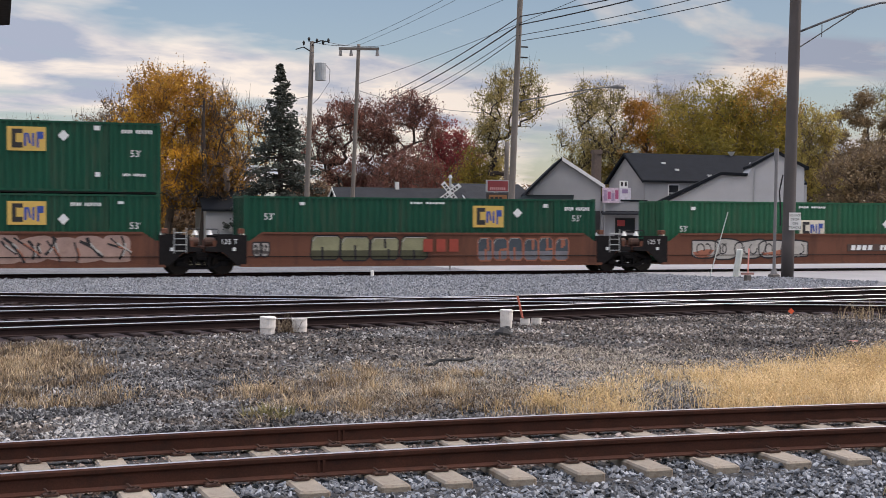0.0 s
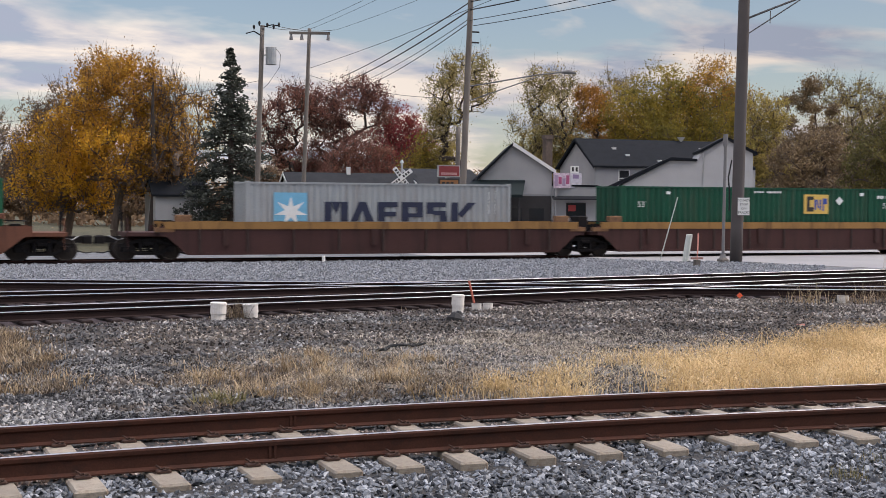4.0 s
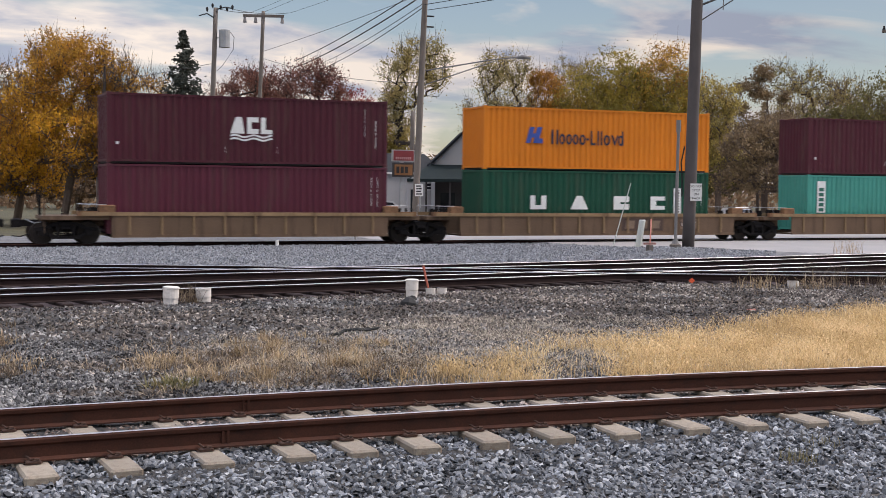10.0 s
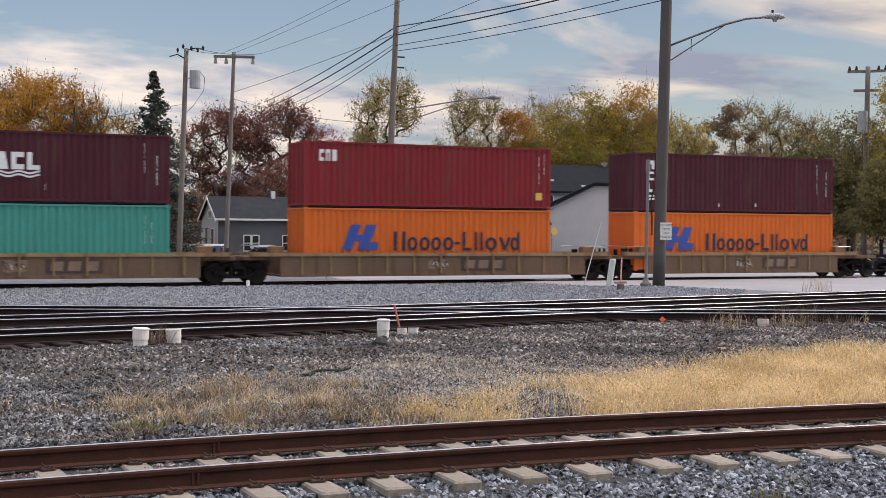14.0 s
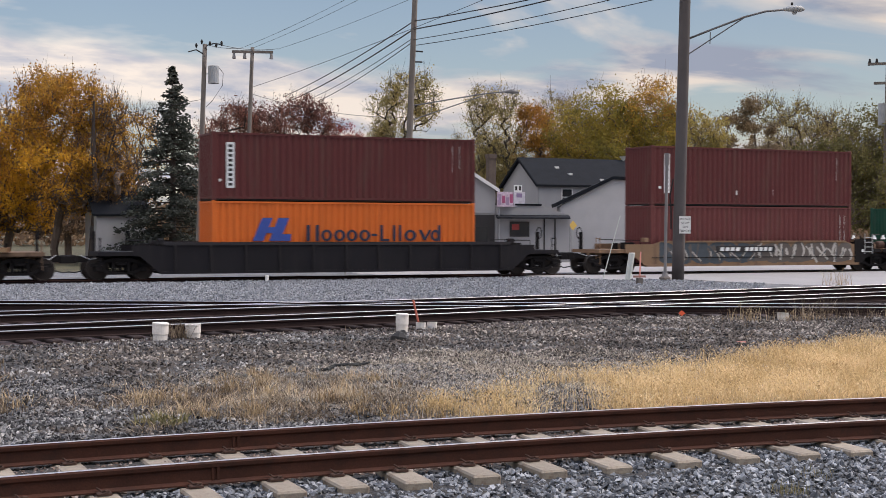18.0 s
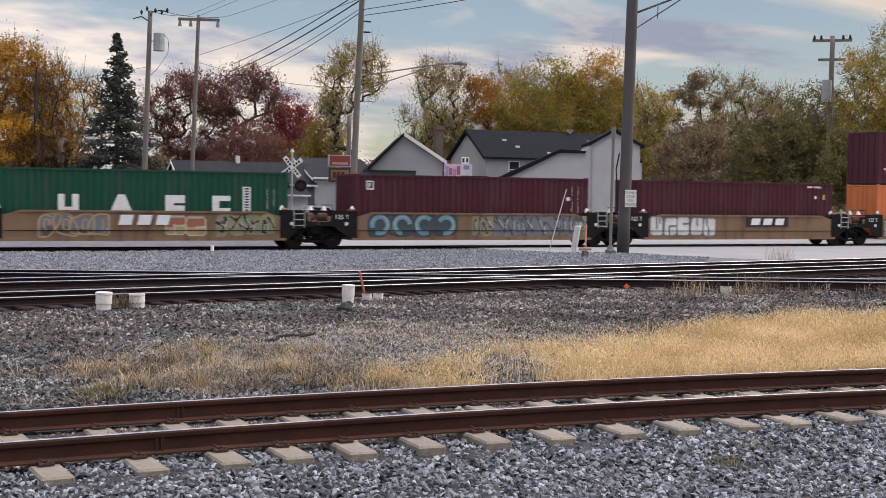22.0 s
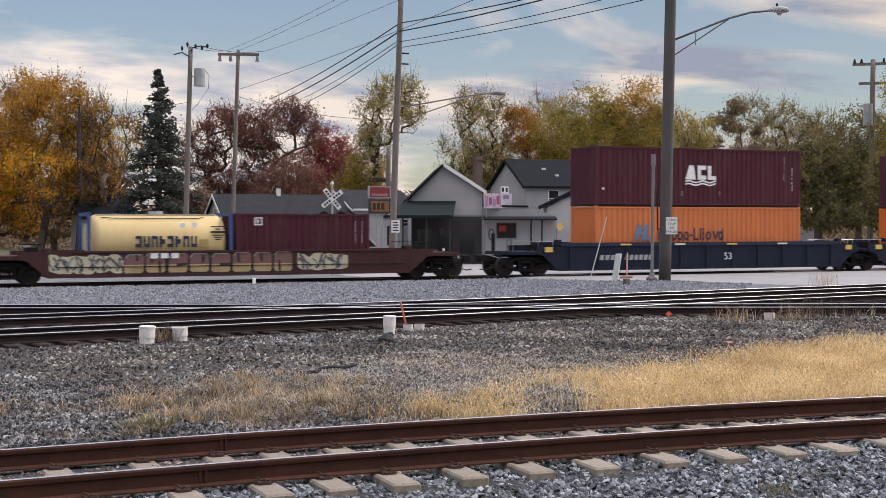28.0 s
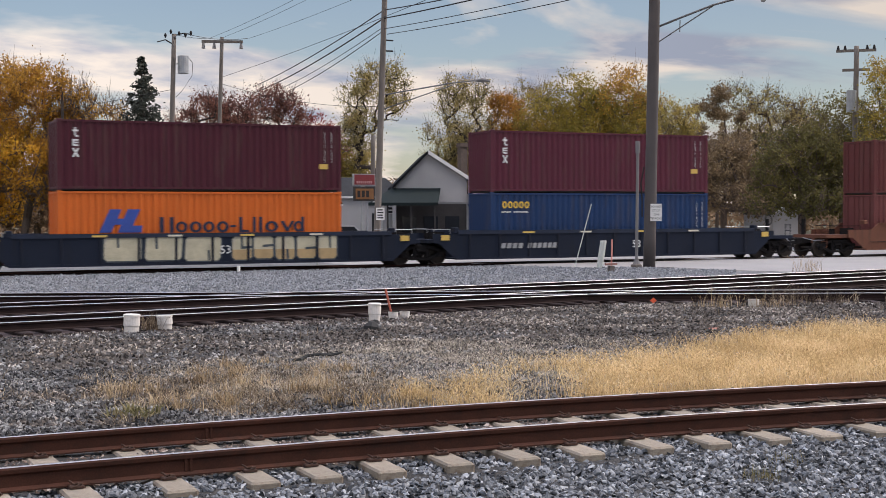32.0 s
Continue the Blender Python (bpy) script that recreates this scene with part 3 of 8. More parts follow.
def mark(box, kind, u0, z0, u1, z1, L, W, base):
    """One painted marking on the near side; u from the left end, z above the rail."""
    y, th = -W / 2 - 0.006, 0.004
    x0, x1, z0, z1 = u0 - L / 2, u1 - L / 2, z0 - base, z1 - base

    def put(name, mt, items, lab=""):
        b = Build()
        for o in items:
            b.prism([(x0 + (x1 - x0) * p, z0 + (z1 - z0) * q) for p, q in o], y - th, y)
        ob = part(name, b, mt, box, lab)
        return tagged(ob, kind="stuff") if len(items) > 1 else ob

    R = lambda a, c, d, e: [(a, c), (d, c), (d, e), (a, e)]
    def slab(a, w, top, cut):
        """A block with one slit."""
        t, lo = 0.32 * w, 0.0
        if cut == "u":
            return [R(a, lo, a + t, top), R(a + w - t, lo, a + w, top), R(a + t, lo, a + w - t, lo + 0.3 * top)]
        if cut == "n":
            return [R(a, lo, a + t, top), R(a + w - t, lo, a + w, top), R(a + t, top - 0.3 * top, a + w - t, top)]
        if cut == "r":
            return [R(a, lo, a + 1.2 * t, top), R(a + 1.2 * t, lo, a + w, lo + 0.3 * top), R(a + 1.2 * t, top * 0.7, a + w, top)]
        if cut == "l":
            return [R(a + w - 1.2 * t, lo, a + w, top), R(a, lo, a + w - 1.2 * t, lo + 0.3 * top), R(a, top * 0.7, a + w - 1.2 * t, top)]
        return [R(a, lo, a + w, top)]

    def row(cuts, tops, fill=0.8):
        n = len(cuts)
        return [q for k in range(n) for q in slab(k / n, fill / n, tops[k % len(tops)], cuts[k])]

    def ring(cx, rx, rz, cut=0.45):
        """A plain upright ring that stands on the base line."""
        at = lambda k, g: (cx + rx * g * math.cos(k * math.pi / 8), rz + rz * (g if g == 1 else 0.62) * math.sin(k * math.pi / 8))
        return [[at(k, 1), at(k + 1, 1), at(k + 1, cut), at(k, cut)] for k in range(16)]

    if kind == "bar" or kind == "dot":
        w, h = x1 - x0, z1 - z0
        if h > 3 * w:
            put("lettering", DECAL, [R(0.4, 0.0, 0.58, 0.42), R(0.4, 0.5, 0.58, 0.58), R(0.4, 0.64, 0.58, 1.0)])
        elif w > 3 * h:
            put("lettering", DECAL, [R(k / 11, 0.1 + 0.1 * (k % 2), (k + 0.7) / 11, 0.9) for k in range(11) if k != 4])
        else:
            put("lettering", DECAL, [R(0.1, 0.1, 0.9, 0.9)])
    elif kind == "lines":
        put("lettering", DARKMARK, [R(0, 0.92, 1, 1), R(0.3, 0.76, 0.65, 0.84), R(0, 0.52, 0.95, 0.68), R(0.1, 0.36, 0.9, 0.43), R(0.2, 0.22, 0.8, 0.29), R(0.3, 0.08, 0.7, 0.15)])
    elif kind == "diam":
        put("placard", DECAL, [[(0.5, 0), (1, 0.5), (0.5, 1), (0, 0.5)]])
    elif kind == "t53":
        tagged(part("size_mark", text_mesh("53'", round((z1 - z0) * 1.35, 2), DECAL), None, box, at=pose(x0, y - 0.002, z0, 90, 0, 0)), kind="stuff")
    elif kind in ("panel", "panelw"):
        put("logo_panel", YELLOW if kind == "panel" else CREAMP, [R(0, 0, 1, 1)])
        y -= 0.006
        put("logo_mark", DARKMARK, [R(0.12, 0.12, 0.23, 0.9), R(0.23, 0.72, 0.4, 0.9), R(0.23, 0.12, 0.4, 0.34)])
        put("logo_mark", BLUE, [R(0.43, 0.2, 0.5, 0.74), [(0.5, 0.74), (0.56, 0.3), (0.62, 0.3), (0.56, 0.74)], R(0.64, 0.2, 0.7, 0.74), R(0.76, 0.14, 0.82, 0.8), R(0.82, 0.5, 0.94, 0.8)])
    elif kind == "blue":
        put("logo_panel", SKYBLUE, [R(0, 0, 1, 1)])
    elif kind == "star":
        y -= 0.006
        o = []
        for k in range(14):
            r = 0.5 if k % 2 == 0 else 0.19
            a = math.pi / 2 + k * math.pi / 7
            o.append((0.5 + r * math.cos(a), 0.46 + r * math.sin(a) * 1.1))
        tri = [[(0.5, 0.46), o[k], o[(k + 1) % 14]] for k in range(14)]
        put("logo_star", DECAL, tri)
    elif kind == "navyrow":
        w = 1 / 6
        it = [R(0, 0, 0.045, 1), R(0.105, 0, 0.15, 1), [(0.045, 1), (0.075, 0.35), (0.105, 1)]]
        it += [[(w, 0), (w + 0.045, 0), (w + 0.1, 1), (w + 0.055, 1)], [(w + 0.1, 0), (w + 0.15, 0), (w + 0.1, 1), (w + 0.06, 1)]]
        it += [R(2 * w + 0.01, 0, 2 * w + 0.055, 1), R(2 * w + 0.055, 0.74, 2 * w + 0.14, 1), R(2 * w + 0.055, 0.26, 2 * w + 0.13, 0.5)]
        it += [R(3 * w, 0, 3 * w + 0.045, 1), R(3 * w + 0.045, 0.74, 3 * w + 0.14, 1), R(3 * w + 0.1, 0.3, 3 * w + 0.14, 0.74), R(3 * w + 0.045, 0.22, 3 * w + 0.14, 0.42)]
        it += [R(4 * w, 0.74, 4 * w + 0.13, 1), R(4 * w, 0.4, 4 * w + 0.045, 0.74), R(4 * w + 0.045, 0.32, 4 * w + 0.13, 0.56), R(4 * w + 0.09, 0, 4 * w + 0.135, 0.32)]
        it += [R(5 * w, 0, 5 * w + 0.045, 1), [(5 * w + 0.045, 0.4), (5 * w + 0.11, 1), (5 * w + 0.165, 1), (5 * w + 0.07, 0.2)]]
        put("lettering", NAVY, it, "bold navy posts and wedges of lettering")
    elif kind == "waveword":
        put("lettering", DECAL, [[(0, 0), (0.34, 0), (0.27, 1), (0.13, 1)]] + [[(p + 0.4, q) for p, q in o] for o in slab(0, 0.27, 1, "r")] + [R(0.73, 0, 0.84, 1), R(0.84, 0, 1, 0.26)])
    elif kind == "wave":
        it = []
        f = lambda x: 0.16 * math.sin(x * 14)
        for k in range(18):
            a, c = k / 18, (k + 1) / 18
            for q in (0.15, 0.62):
                it.append([(a, q + f(a)), (c, q + f(c)), (c, q + 0.26 + f(c)), (a, q + 0.26 + f(a))])
        put("logo_wave", DECAL, it)
    elif kind == "sideword":
        put("lettering", DECAL, [R(0.05, 0.78, 0.3, 1), R(0.65, 0.78, 0.95, 1), R(0.3, 0.9, 0.65, 1), R(0.1, 0.5, 0.35, 0.72), R(0.35, 0.5, 0.9, 0.56), R(0.35, 0.66, 0.9, 0.72), R(0.1, 0.2, 0.35, 0.43), R(0.35, 0.2, 0.9, 0.27), R(0, 0.0, 1, 0.05), R(0, 0.08, 1, 0.13)])
    elif kind in ("slant", "slantold"):
        put("logo_mark", BLUE if kind == "slant" else FADED, [[(0, 0), (0.27, 0), (0.52, 1), (0.25, 1)], [(0.43, 0), (0.7, 0), (0.95, 1), (0.66, 1)], [(0.34, 0.34), (0.54, 0.34), (0.61, 0.6), (0.4, 0.6)], [(0.7, 0.0), (0.98, 0.0), (1.0, 0.3), (0.775, 0.3)]])
    elif kind == "darkword":
        it = [R(0, 0, 0.026, 1), R(0.066, 0, 0.092, 1)] + ring(0.145, 0.04, 0.36) + ring(0.24, 0.042, 0.36) + ring(0.33, 0.04, 0.36) + ring(0.425, 0.042, 0.36)
        it += [R(0.475, 0.32, 0.518, 0.46), R(0.54, 0, 0.562, 1), R(0.562, 0, 0.61, 0.14), R(0.635, 0, 0.655, 1), R(0.68, 0, 0.7, 1)]
        it += ring(0.768, 0.046, 0.36) + [[(0.83, 0.72), (0.855, 0.72), (0.895, 0.04), (0.87, 0.04)], [(0.91, 0.72), (0.932, 0.72), (0.885, 0.04), (0.868, 0.04)]] + ring(0.96, 0.036, 0.36) + [R(0.98, 0, 1.0, 1)]
        put("lettering", NAVY, it, "dark navy posts and rings of lettering")
    elif kind == "wideword":
        it = slab(0, 0.115, 1, "u") + [[(0.29, 0), (0.42, 0), (0.375, 1), (0.335, 1)]] + [R(0.61, 0.55, 0.725, 1), R(0.61, 0, 0.725, 0.42), R(0.61, 0.42, 0.66, 0.55)] + slab(0.89, 0.11, 1, "r")
        put("lettering", DECAL, it, "wide white blocks of lettering")
    elif kind in ("vpan", "vpang"):
        put("label_panel", DECAL, [R(0, 0, 1, 1)])
        y -= 0.006
        if kind == "vpang":
            put("lettering", mat("lettering_dark_green", (0.02, 0.12, 0.09), 0.6, bump=0), [R(0.2, 0.04 + 0.16 * k, 0.8, 0.15 + 0.16 * k) for k in range(5)])
        else:
            put("lettering", GAPDARK, [R(0.25, 0.05 + 0.105 * k, 0.75, 0.11 + 0.105 * k) for k in range(9)])
    elif kind == "shortword":
        put("lettering", DECAL, row("rni", (1,), 0.7))
    elif kind == "tag":
        put("label_panel", YELLOW, [R(0, 0, 1, 1)])
    elif kind == "tagb":
        put("label_panel", mat("label_tan", (0.35, 0.27, 0.1), 0.6, bump=0), [R(0, 0, 1, 1)])
    elif kind == "sq":
        put("logo_mark", DECAL, [R(0, 0, 1, 0.14), R(0, 0.86, 1, 1), R(0, 0.14, 0.14, 0.86), R(0.86, 0.14, 1, 0.86), [(0.3, 0.25), (0.45, 0.25), (0.6, 0.7), (0.3, 0.75)]])
    elif kind == "tankword":
        put("lettering", NAVY, [q for k, c in enumerate("lunilinu") for q in (slab(k / 8, 0.1, 1, c) if c != "i" else [R(k / 8, 0, k / 8 + 0.04, 1), R(k / 8 + 0.04, 0.3, k / 8 + 0.09, 0.7)])])
    elif kind == "downword":
        put("lettering", DECAL, [R(0.35, 0.72, 0.55, 1), R(0.1, 0.86, 0.85, 0.92), R(0.5, 0.68, 0.85, 0.74), R(0.1, 0.38, 0.3, 0.6), R(0.3, 0.54, 0.85, 0.6), R(0.3, 0.46, 0.85, 0.51), R(0.3, 0.36, 0.85, 0.42), [(0.05, 0), (0.3, 0), (0.95, 0.3), (0.7, 0.3)], [(0.7, 0), (0.95, 0), (0.3, 0.3), (0.05, 0.3)]])
    elif kind == "goldword":
        put("lettering", mat("lettering_gold", (0.75, 0.5, 0.06), 0.6, bump=0), [q for k in range(5) for q in ring(0.1 + 0.2 * k, 0.085, 0.45)])


def container(u, length, height, colour, base, marks, label, doors=False):
    """A steel box container; u is its left end's place along the train."""
    W = 2.6 if length > 14 else 2.44
    L, H, p = length, height, PAINT[colour]
    box = thing("shipping_container", (u + L / 2, TRACK_Y, base), label, "container", "containers on the train")
    MOVERS.append(box)
    k = (L, H, colour)
    side = cached(k + ("side",), lambda: corrugated(L - 0.24, 0.14, H - 0.10).mesh("side_wall", p))
    part("side_wall", side, None, box, at=pose(0, -W / 2 + 0.012, 0))
    part("side_wall", side, None, box, at=pose(0, W / 2 - 0.012, 0, 0, 0, 180))
    end = cached(k + ("end",), lambda: corrugated(W - 0.24, 0.14, H - 0.10, pitch=0.24, deep=0.045).mesh("end_wall", p))
    part("end_wall", end, None, box, at=pose(L / 2 - 0.012, 0, 0, 0, 0, 90))

    def door():
        b = Build()
        for s in (-1, 1):
            b.box(-L / 2 + 0.03, s * 0.02 if s > 0 else -W / 2 + 0.12, 0.15, -L / 2 + 0.06, W / 2 - 0.12 if s > 0 else -0.02, H - 0.12)
        return b.mesh("door", p)

    def bars():
        b = Build()
        for y in (-0.85, -0.35, 0.35, 0.85):
            b.tube([(-L / 2 + 0.0, y, 0.12), (-L / 2 + 0.0, y, H - 0.1)], 0.022, 6)
            b.box(-L / 2 - 0.02, y - 0.05, 1.0, -L / 2 + 0.02, y + 0.22, 1.06)
        return b.mesh("lock_bar", p)

    if doors:
        part("door", cached(k + ("door",), door), None, box)
        part("lock_bar", cached(k + ("bars",), bars), None, box)
    else:
        part("end_wall", end, None, box, at=pose(-L / 2 + 0.012, 0, 0, 0, 0, -90))

    def frame_x(z0, z1):
        b = Build()
        for s in (-1, 1):
            b.box(-L / 2 + 0.1, s * W / 2 - (0.06 if s > 0 else 0), z0, L / 2 - 0.1, s * W / 2 + (0.06 if s < 0 else 0), z1)
        for s in (-1, 1):
            b.box(s * L / 2 - (0.1 if s > 0 else 0), -W / 2 + 0.1, z0, s * L / 2 + (0.1 if s < 0 else 0), W / 2 - 0.1, z1)
        return b

    part("bottom_rail", cached(k + ("bot",), lambda: frame_x(0.06, 0.15).mesh("bottom_rail", p)), None, box)
    part("top_rail", cached(k + ("top",), lambda: frame_x(H - 0.11, H - 0.03).mesh("top_rail", p)), None, box)
    post = cached(k + ("post",), lambda: Build().box(-0.06, -0.06, 0.1, 0.06, 0.06, H - 0.1).mesh("corner_post", p))
    cast = cached(("cast", colour), lambda: Build().cham(-0.09, -0.085, 0, 0.09, 0.085, 0.118, 0.012).mesh("corner_casting", p))
    px = L / 2 - 0.06 if L < 14 else L / 2 - 1.98
    for sx in (-1, 1):
        for sy in (-1, 1):
            part("corner_post", post, None, box, at=pose(sx * (L / 2 - 0.06), sy * (W / 2 - 0.061), 0))
            for z in (0, H - 0.115):
                part("corner_casting", cast, None, box, at=pose(sx * (L / 2 - 0.085), sy * (W / 2 - 0.078), z))
            if L > 14:
                part("lifting_post", post, None, box, at=pose(sx * px, sy * (W / 2 - 0.05), 0))
    part("roof", cached(k + ("roof",), lambda: Build().box(-L / 2 + 0.06, -W / 2 + 0.05, H - 0.065, L / 2 - 0.06, W / 2 - 0.05, H - 0.035).mesh("roof", p)), None, box)
    # near-black floor: shade of the gap between stacked boxes put into its colour
    part("floor", cached(k + ("floor",), lambda: Build().box(-L / 2 + 0.06, -W / 2 + 0.07, -0.012, L / 2 - 0.06, W / 2 - 0.07, 0.12).mesh("floor", GAPDARK)), None, box)
    for a in marks:
        mark(box, *a, L, W, base)
    return box


F40, F53, F20 = 12.19, 16.15, 6.06
HI = 2.896
LOW = 0.43
UP = LOW + HI + 0.02
GREEN_LOW = [("t53", 0.85, 2.31, 1.27, 2.59), ("bar", 2.36, 2.91, 2.63, 3.08), ("bar", 7.3, 3.01, 8.9, 3.13), ("panel", 10.2, 2.02, 11.66, 2.98), ("diam", 12.1, 2.45, 12.55, 2.89), ("bar", 13.55, 2.9, 13.83, 3.1), ("bar", 14.63, 2.77, 15.87, 2.97), ("t53", 14.98, 2.31, 15.38, 2.6)]
GREEN_UP = [("panel", 10.16, 4.99, 11.64, 5.95), ("diam", 12.09, 5.41, 12.53, 5.86), ("bar", 13.47, 5.85, 13.76, 6.08), ("bar", 14.58, 5.75, 15.83, 5.94), ("t53", 14.92, 4.83, 15.31, 5.11), ("bar", 13.52, 3.98, 13.76, 4.21), ("bar", 14.63, 4.02, 15.55, 4.16)]
GREEN_PALE = [("bar", 1.36, 2.85, 1.65, 3.04), ("t53", 0.79, 1.86, 1.19, 2.14), ("bar", 7.27, 2.99, 8.8, 3.11), ("panelw", 7.32, 1.64, 8.72, 2.43), ("diam", 12.07, 2.05, 12.5, 2.45), ("bar", 12.55, 2.78, 13.76, 2.98), ("bar", 14.36, 2.83, 14.69, 3.04), ("t53", 14.91, 1.84, 15.32, 2.15)]
WAVE_SIDE = [("waveword", 5.12, 4.66, 6.95, 5.36), ("wave", 5.12, 4.34, 6.95, 4.63), ("bar", 4.88, 3.83, 4.96, 4.08), ("bar", 7.13, 3.86, 7.2, 4.11), ("bar", 11.1, 4.64, 11.18, 5.87), ("bar", 11.58, 4.13, 11.73, 5.35), ("dot", 0.36, 4.09, 0.5, 4.23)]
SIDE_LOW = [("bar", 11.42, 1.6, 11.51, 2.88), ("bar", 11.7, 1.6, 11.79, 2.88)]
ORANGE_SIDE = [("slant", 1.74, 1.45, 3.47, 2.57), ("darkword", 4.2, 1.42, 10.55, 2.27)]
ORANGE_OLD = [("slantold", 1.95, 1.55, 3.2, 2.5), ("darkword", 4.0, 1.55, 9.4, 2.26)]
ORANGE_SMALL = [("slantold", 2.11, 1.64, 3.11, 2.42), ("darkword", 3.55, 1.65, 7.39, 2.26)]
DOWN_SIDE = [("downword", 0.58, 4.7, 0.9, 5.9), ("tag", 11.17, 4.31, 11.56, 4.53), ("bar", 11.38, 4.6, 11.46, 5.92), ("bar", 11.7, 4.6, 11.78, 5.92)]
LB = {
    "green": "green steel freight container with ribbed sides in a well car", "lightgreen": "lighter green steel freight container in a brown well car",
    "grey": "pale grey container with navy lettering and white star", "maroon": "dark maroon freight container with white lettering, stacked on another",
    "plum": "plum red freight container at the bottom of a stack", "orange": "bright orange freight container with navy lettering in a well car",
    "amber": "amber orange freight container stacked on a green one", "salmon": "faded orange freight container with worn lettering",
    "teal": "teal green freight container with white label in a well car", "red": "red freight container stacked on an orange one",
    "brown": "brown red freight container with ribbed sides", "rust": "rust red freight container with plain sides",
    "blue": "dark blue freight container with small gold lettering", "darkgreen": "dark green freight container with wide white lettering",
}


def stack(u, n, low, low_marks, up="", up_marks=(), doors=False):
    container(u, n, HI, low, LOW, low_marks, LB[low], doors)
    if up:
        container(u, n, HI, up, UP, up_marks, LB[up], doors)


stack(-9.72, F53, "green", [("panel", 10.17, 2.05, 11.65, 2.99), ("diam", 12.09, 2.05, 12.53, 2.51), ("bar", 12.59, 2.79, 13.8, 2.97), ("bar", 14.41, 2.89, 14.7, 3.03), ("t53", 14.9, 1.9, 15.28, 2.18)], "green", GREEN_UP)
stack(9.85, F53, "green", GREEN_LOW, doors=True)
stack(29.55, F53, "lightgreen", GREEN_PALE, doors=True)
stack(55.45, F40, "grey", [("blue", 1.2, 1.64, 2.66, 2.85), ("star", 1.2, 1.5, 2.68, 2.68), ("navyrow", 3.43, 1.62, 10.48, 2.47), ("bar", 11.03, 1.98, 11.2, 2.95), ("bar", 11.37, 1.98, 11.48, 3.01)])
stack(73.29, F53, "green", GREEN_LOW, doors=True)
stack(92.95, F53, "green", [(k, a, b - (0.45 if k == "t53" else 0), c, d - (0.45 if k == "t53" else 0)) for k, a, b, c, d in GREEN_LOW], doors=True)
stack(116.80, F40, "plum", SIDE_LOW, "maroon", WAVE_SIDE)
stack(133.70, F40, "darkgreen", [("wideword", 2.4, 1.5, 9.7, 2.14), ("vpan", 10.2, 1.3, 10.62, 2.54), ("bar", 11.44, 1.7, 11.51, 2.74), ("bar", 11.73, 1.71, 11.81, 2.74)], "amber", [("slant", 2.12, 4.57, 3.03, 5.32), ("darkword", 3.47, 4.54, 7.33, 5.23)])
stack(151.92, F40, "teal", [("vpang", 0.59, 1.38, 1.11, 2.99), ("bar", 11.12, 1.7, 11.2, 2.96), ("bar", 11.4, 1.7, 11.48, 2.59)], "maroon", WAVE_SIDE)
stack(170.0, F40, "orange", ORANGE_SIDE, "red", [("shortword", 0.67, 5.36, 1.57, 5.86), ("bar", 11.51, 4.55, 11.62, 5.83), ("bar", 11.78, 4.99, 11.89, 5.95), ("tag", 11.39, 3.78, 11.73, 4.13)], doors=True)
stack(186.85, F40, "orange", ORANGE_SIDE, "maroon", [("sideword", 0.69, 3.89, 1.13, 5.83), ("bar", 4.93, 3.59, 5.01, 3.79), ("bar", 7.19, 3.63, 7.27, 3.83), ("bar", 11.09, 4.33, 11.17, 5.88), ("bar", 11.65, 4.22, 11.79, 5.51)])
stack(208.67, F40, "orange", [("slant", 1.75, 1.6, 3.46, 2.6), ("darkword", 4.15, 1.59, 10.48, 2.3)], "brown", [("vpan", 0.6, 3.86, 0.96, 5.8), ("dot", 0.26, 4.11, 0.4, 4.26), ("bar", 11.02, 4.7, 11.1, 5.9), ("bar", 11.36, 4.9, 11.44, 5.9)])
stack(230.3, F40, "rust", SIDE_LOW, "brown", [("vpan", 0.73, 3.92, 1.04, 5.83), ("bar", 4.94, 3.86, 5.03, 4.12), ("bar", 7.17, 3.89, 7.26, 4.16), ("dot", 0.39, 4.12, 0.56, 4.27), ("bar", 11.18, 4.7, 11.24, 5.94)])
stack(245.9, F40, "darkgreen", [("wideword", 2.4, 1.5, 9.6, 2.25), ("vpan", 10.15, 1.55, 10.5, 2.65), ("bar", 11.2, 1.71, 11.29, 2.56), ("bar", 11.5, 1.84, 11.59, 2.56)])
stack(261.26, F40, "maroon", [("sq", 0.52, 2.61, 0.89, 3.01), ("bar", 11.22, 1.62, 11.3, 2.89), ("bar", 11.57, 1.63, 11.65, 2.9), ("dot", 10.94, 2.2, 11.16, 2.41)])
stack(276.56, F40, "maroon", [("bar", 10.5, 3.03, 11.44, 3.15), ("tag", 11.57, 2.43, 11.69, 2.7), ("dot", 10.97, 2.45, 11.17, 2.64)])
stack(292.0, F40, "salmon", [("slantold", 1.81, 1.51, 3.37, 2.57), ("darkword", 4.21, 1.52, 10.54, 2.26)], "maroon", WAVE_SIDE, doors=True)
container(319.66, F20, 2.591, "maroon", 0.33, [("sq", 0.8, 2.39, 1.15, 2.73), ("bar", 5.35, 1.62, 5.43, 2.57), ("bar", 5.67, 1.62, 5.75, 2.57)], "small maroon freight container beside a tank container")
stack(337.3, F40, "salmon", ORANGE_SMALL, "maroon", WAVE_SIDE)
stack(356.9, F40, "orange", [("slant", 1.64, 1.6, 3.42, 2.56), ("darkword", 4.14, 1.58, 10.45, 2.23)], "maroon", DOWN_SIDE)
stack(376.49, F40, "blue", [("goldword", 0.56, 2.58, 2.03, 2.95), ("bar", 0.56, 2.37, 1.96, 2.45), ("bar", 11.46, 1.63, 11.56, 2.88), ("bar", 11.8, 1.63, 11.9, 2.88)], "plum", DOWN_SIDE)
stack(399.5, F40, "rust", SIDE_LOW, "brown", [("bar", 11.1, 4.64, 11.18, 5.87)], doors=True)


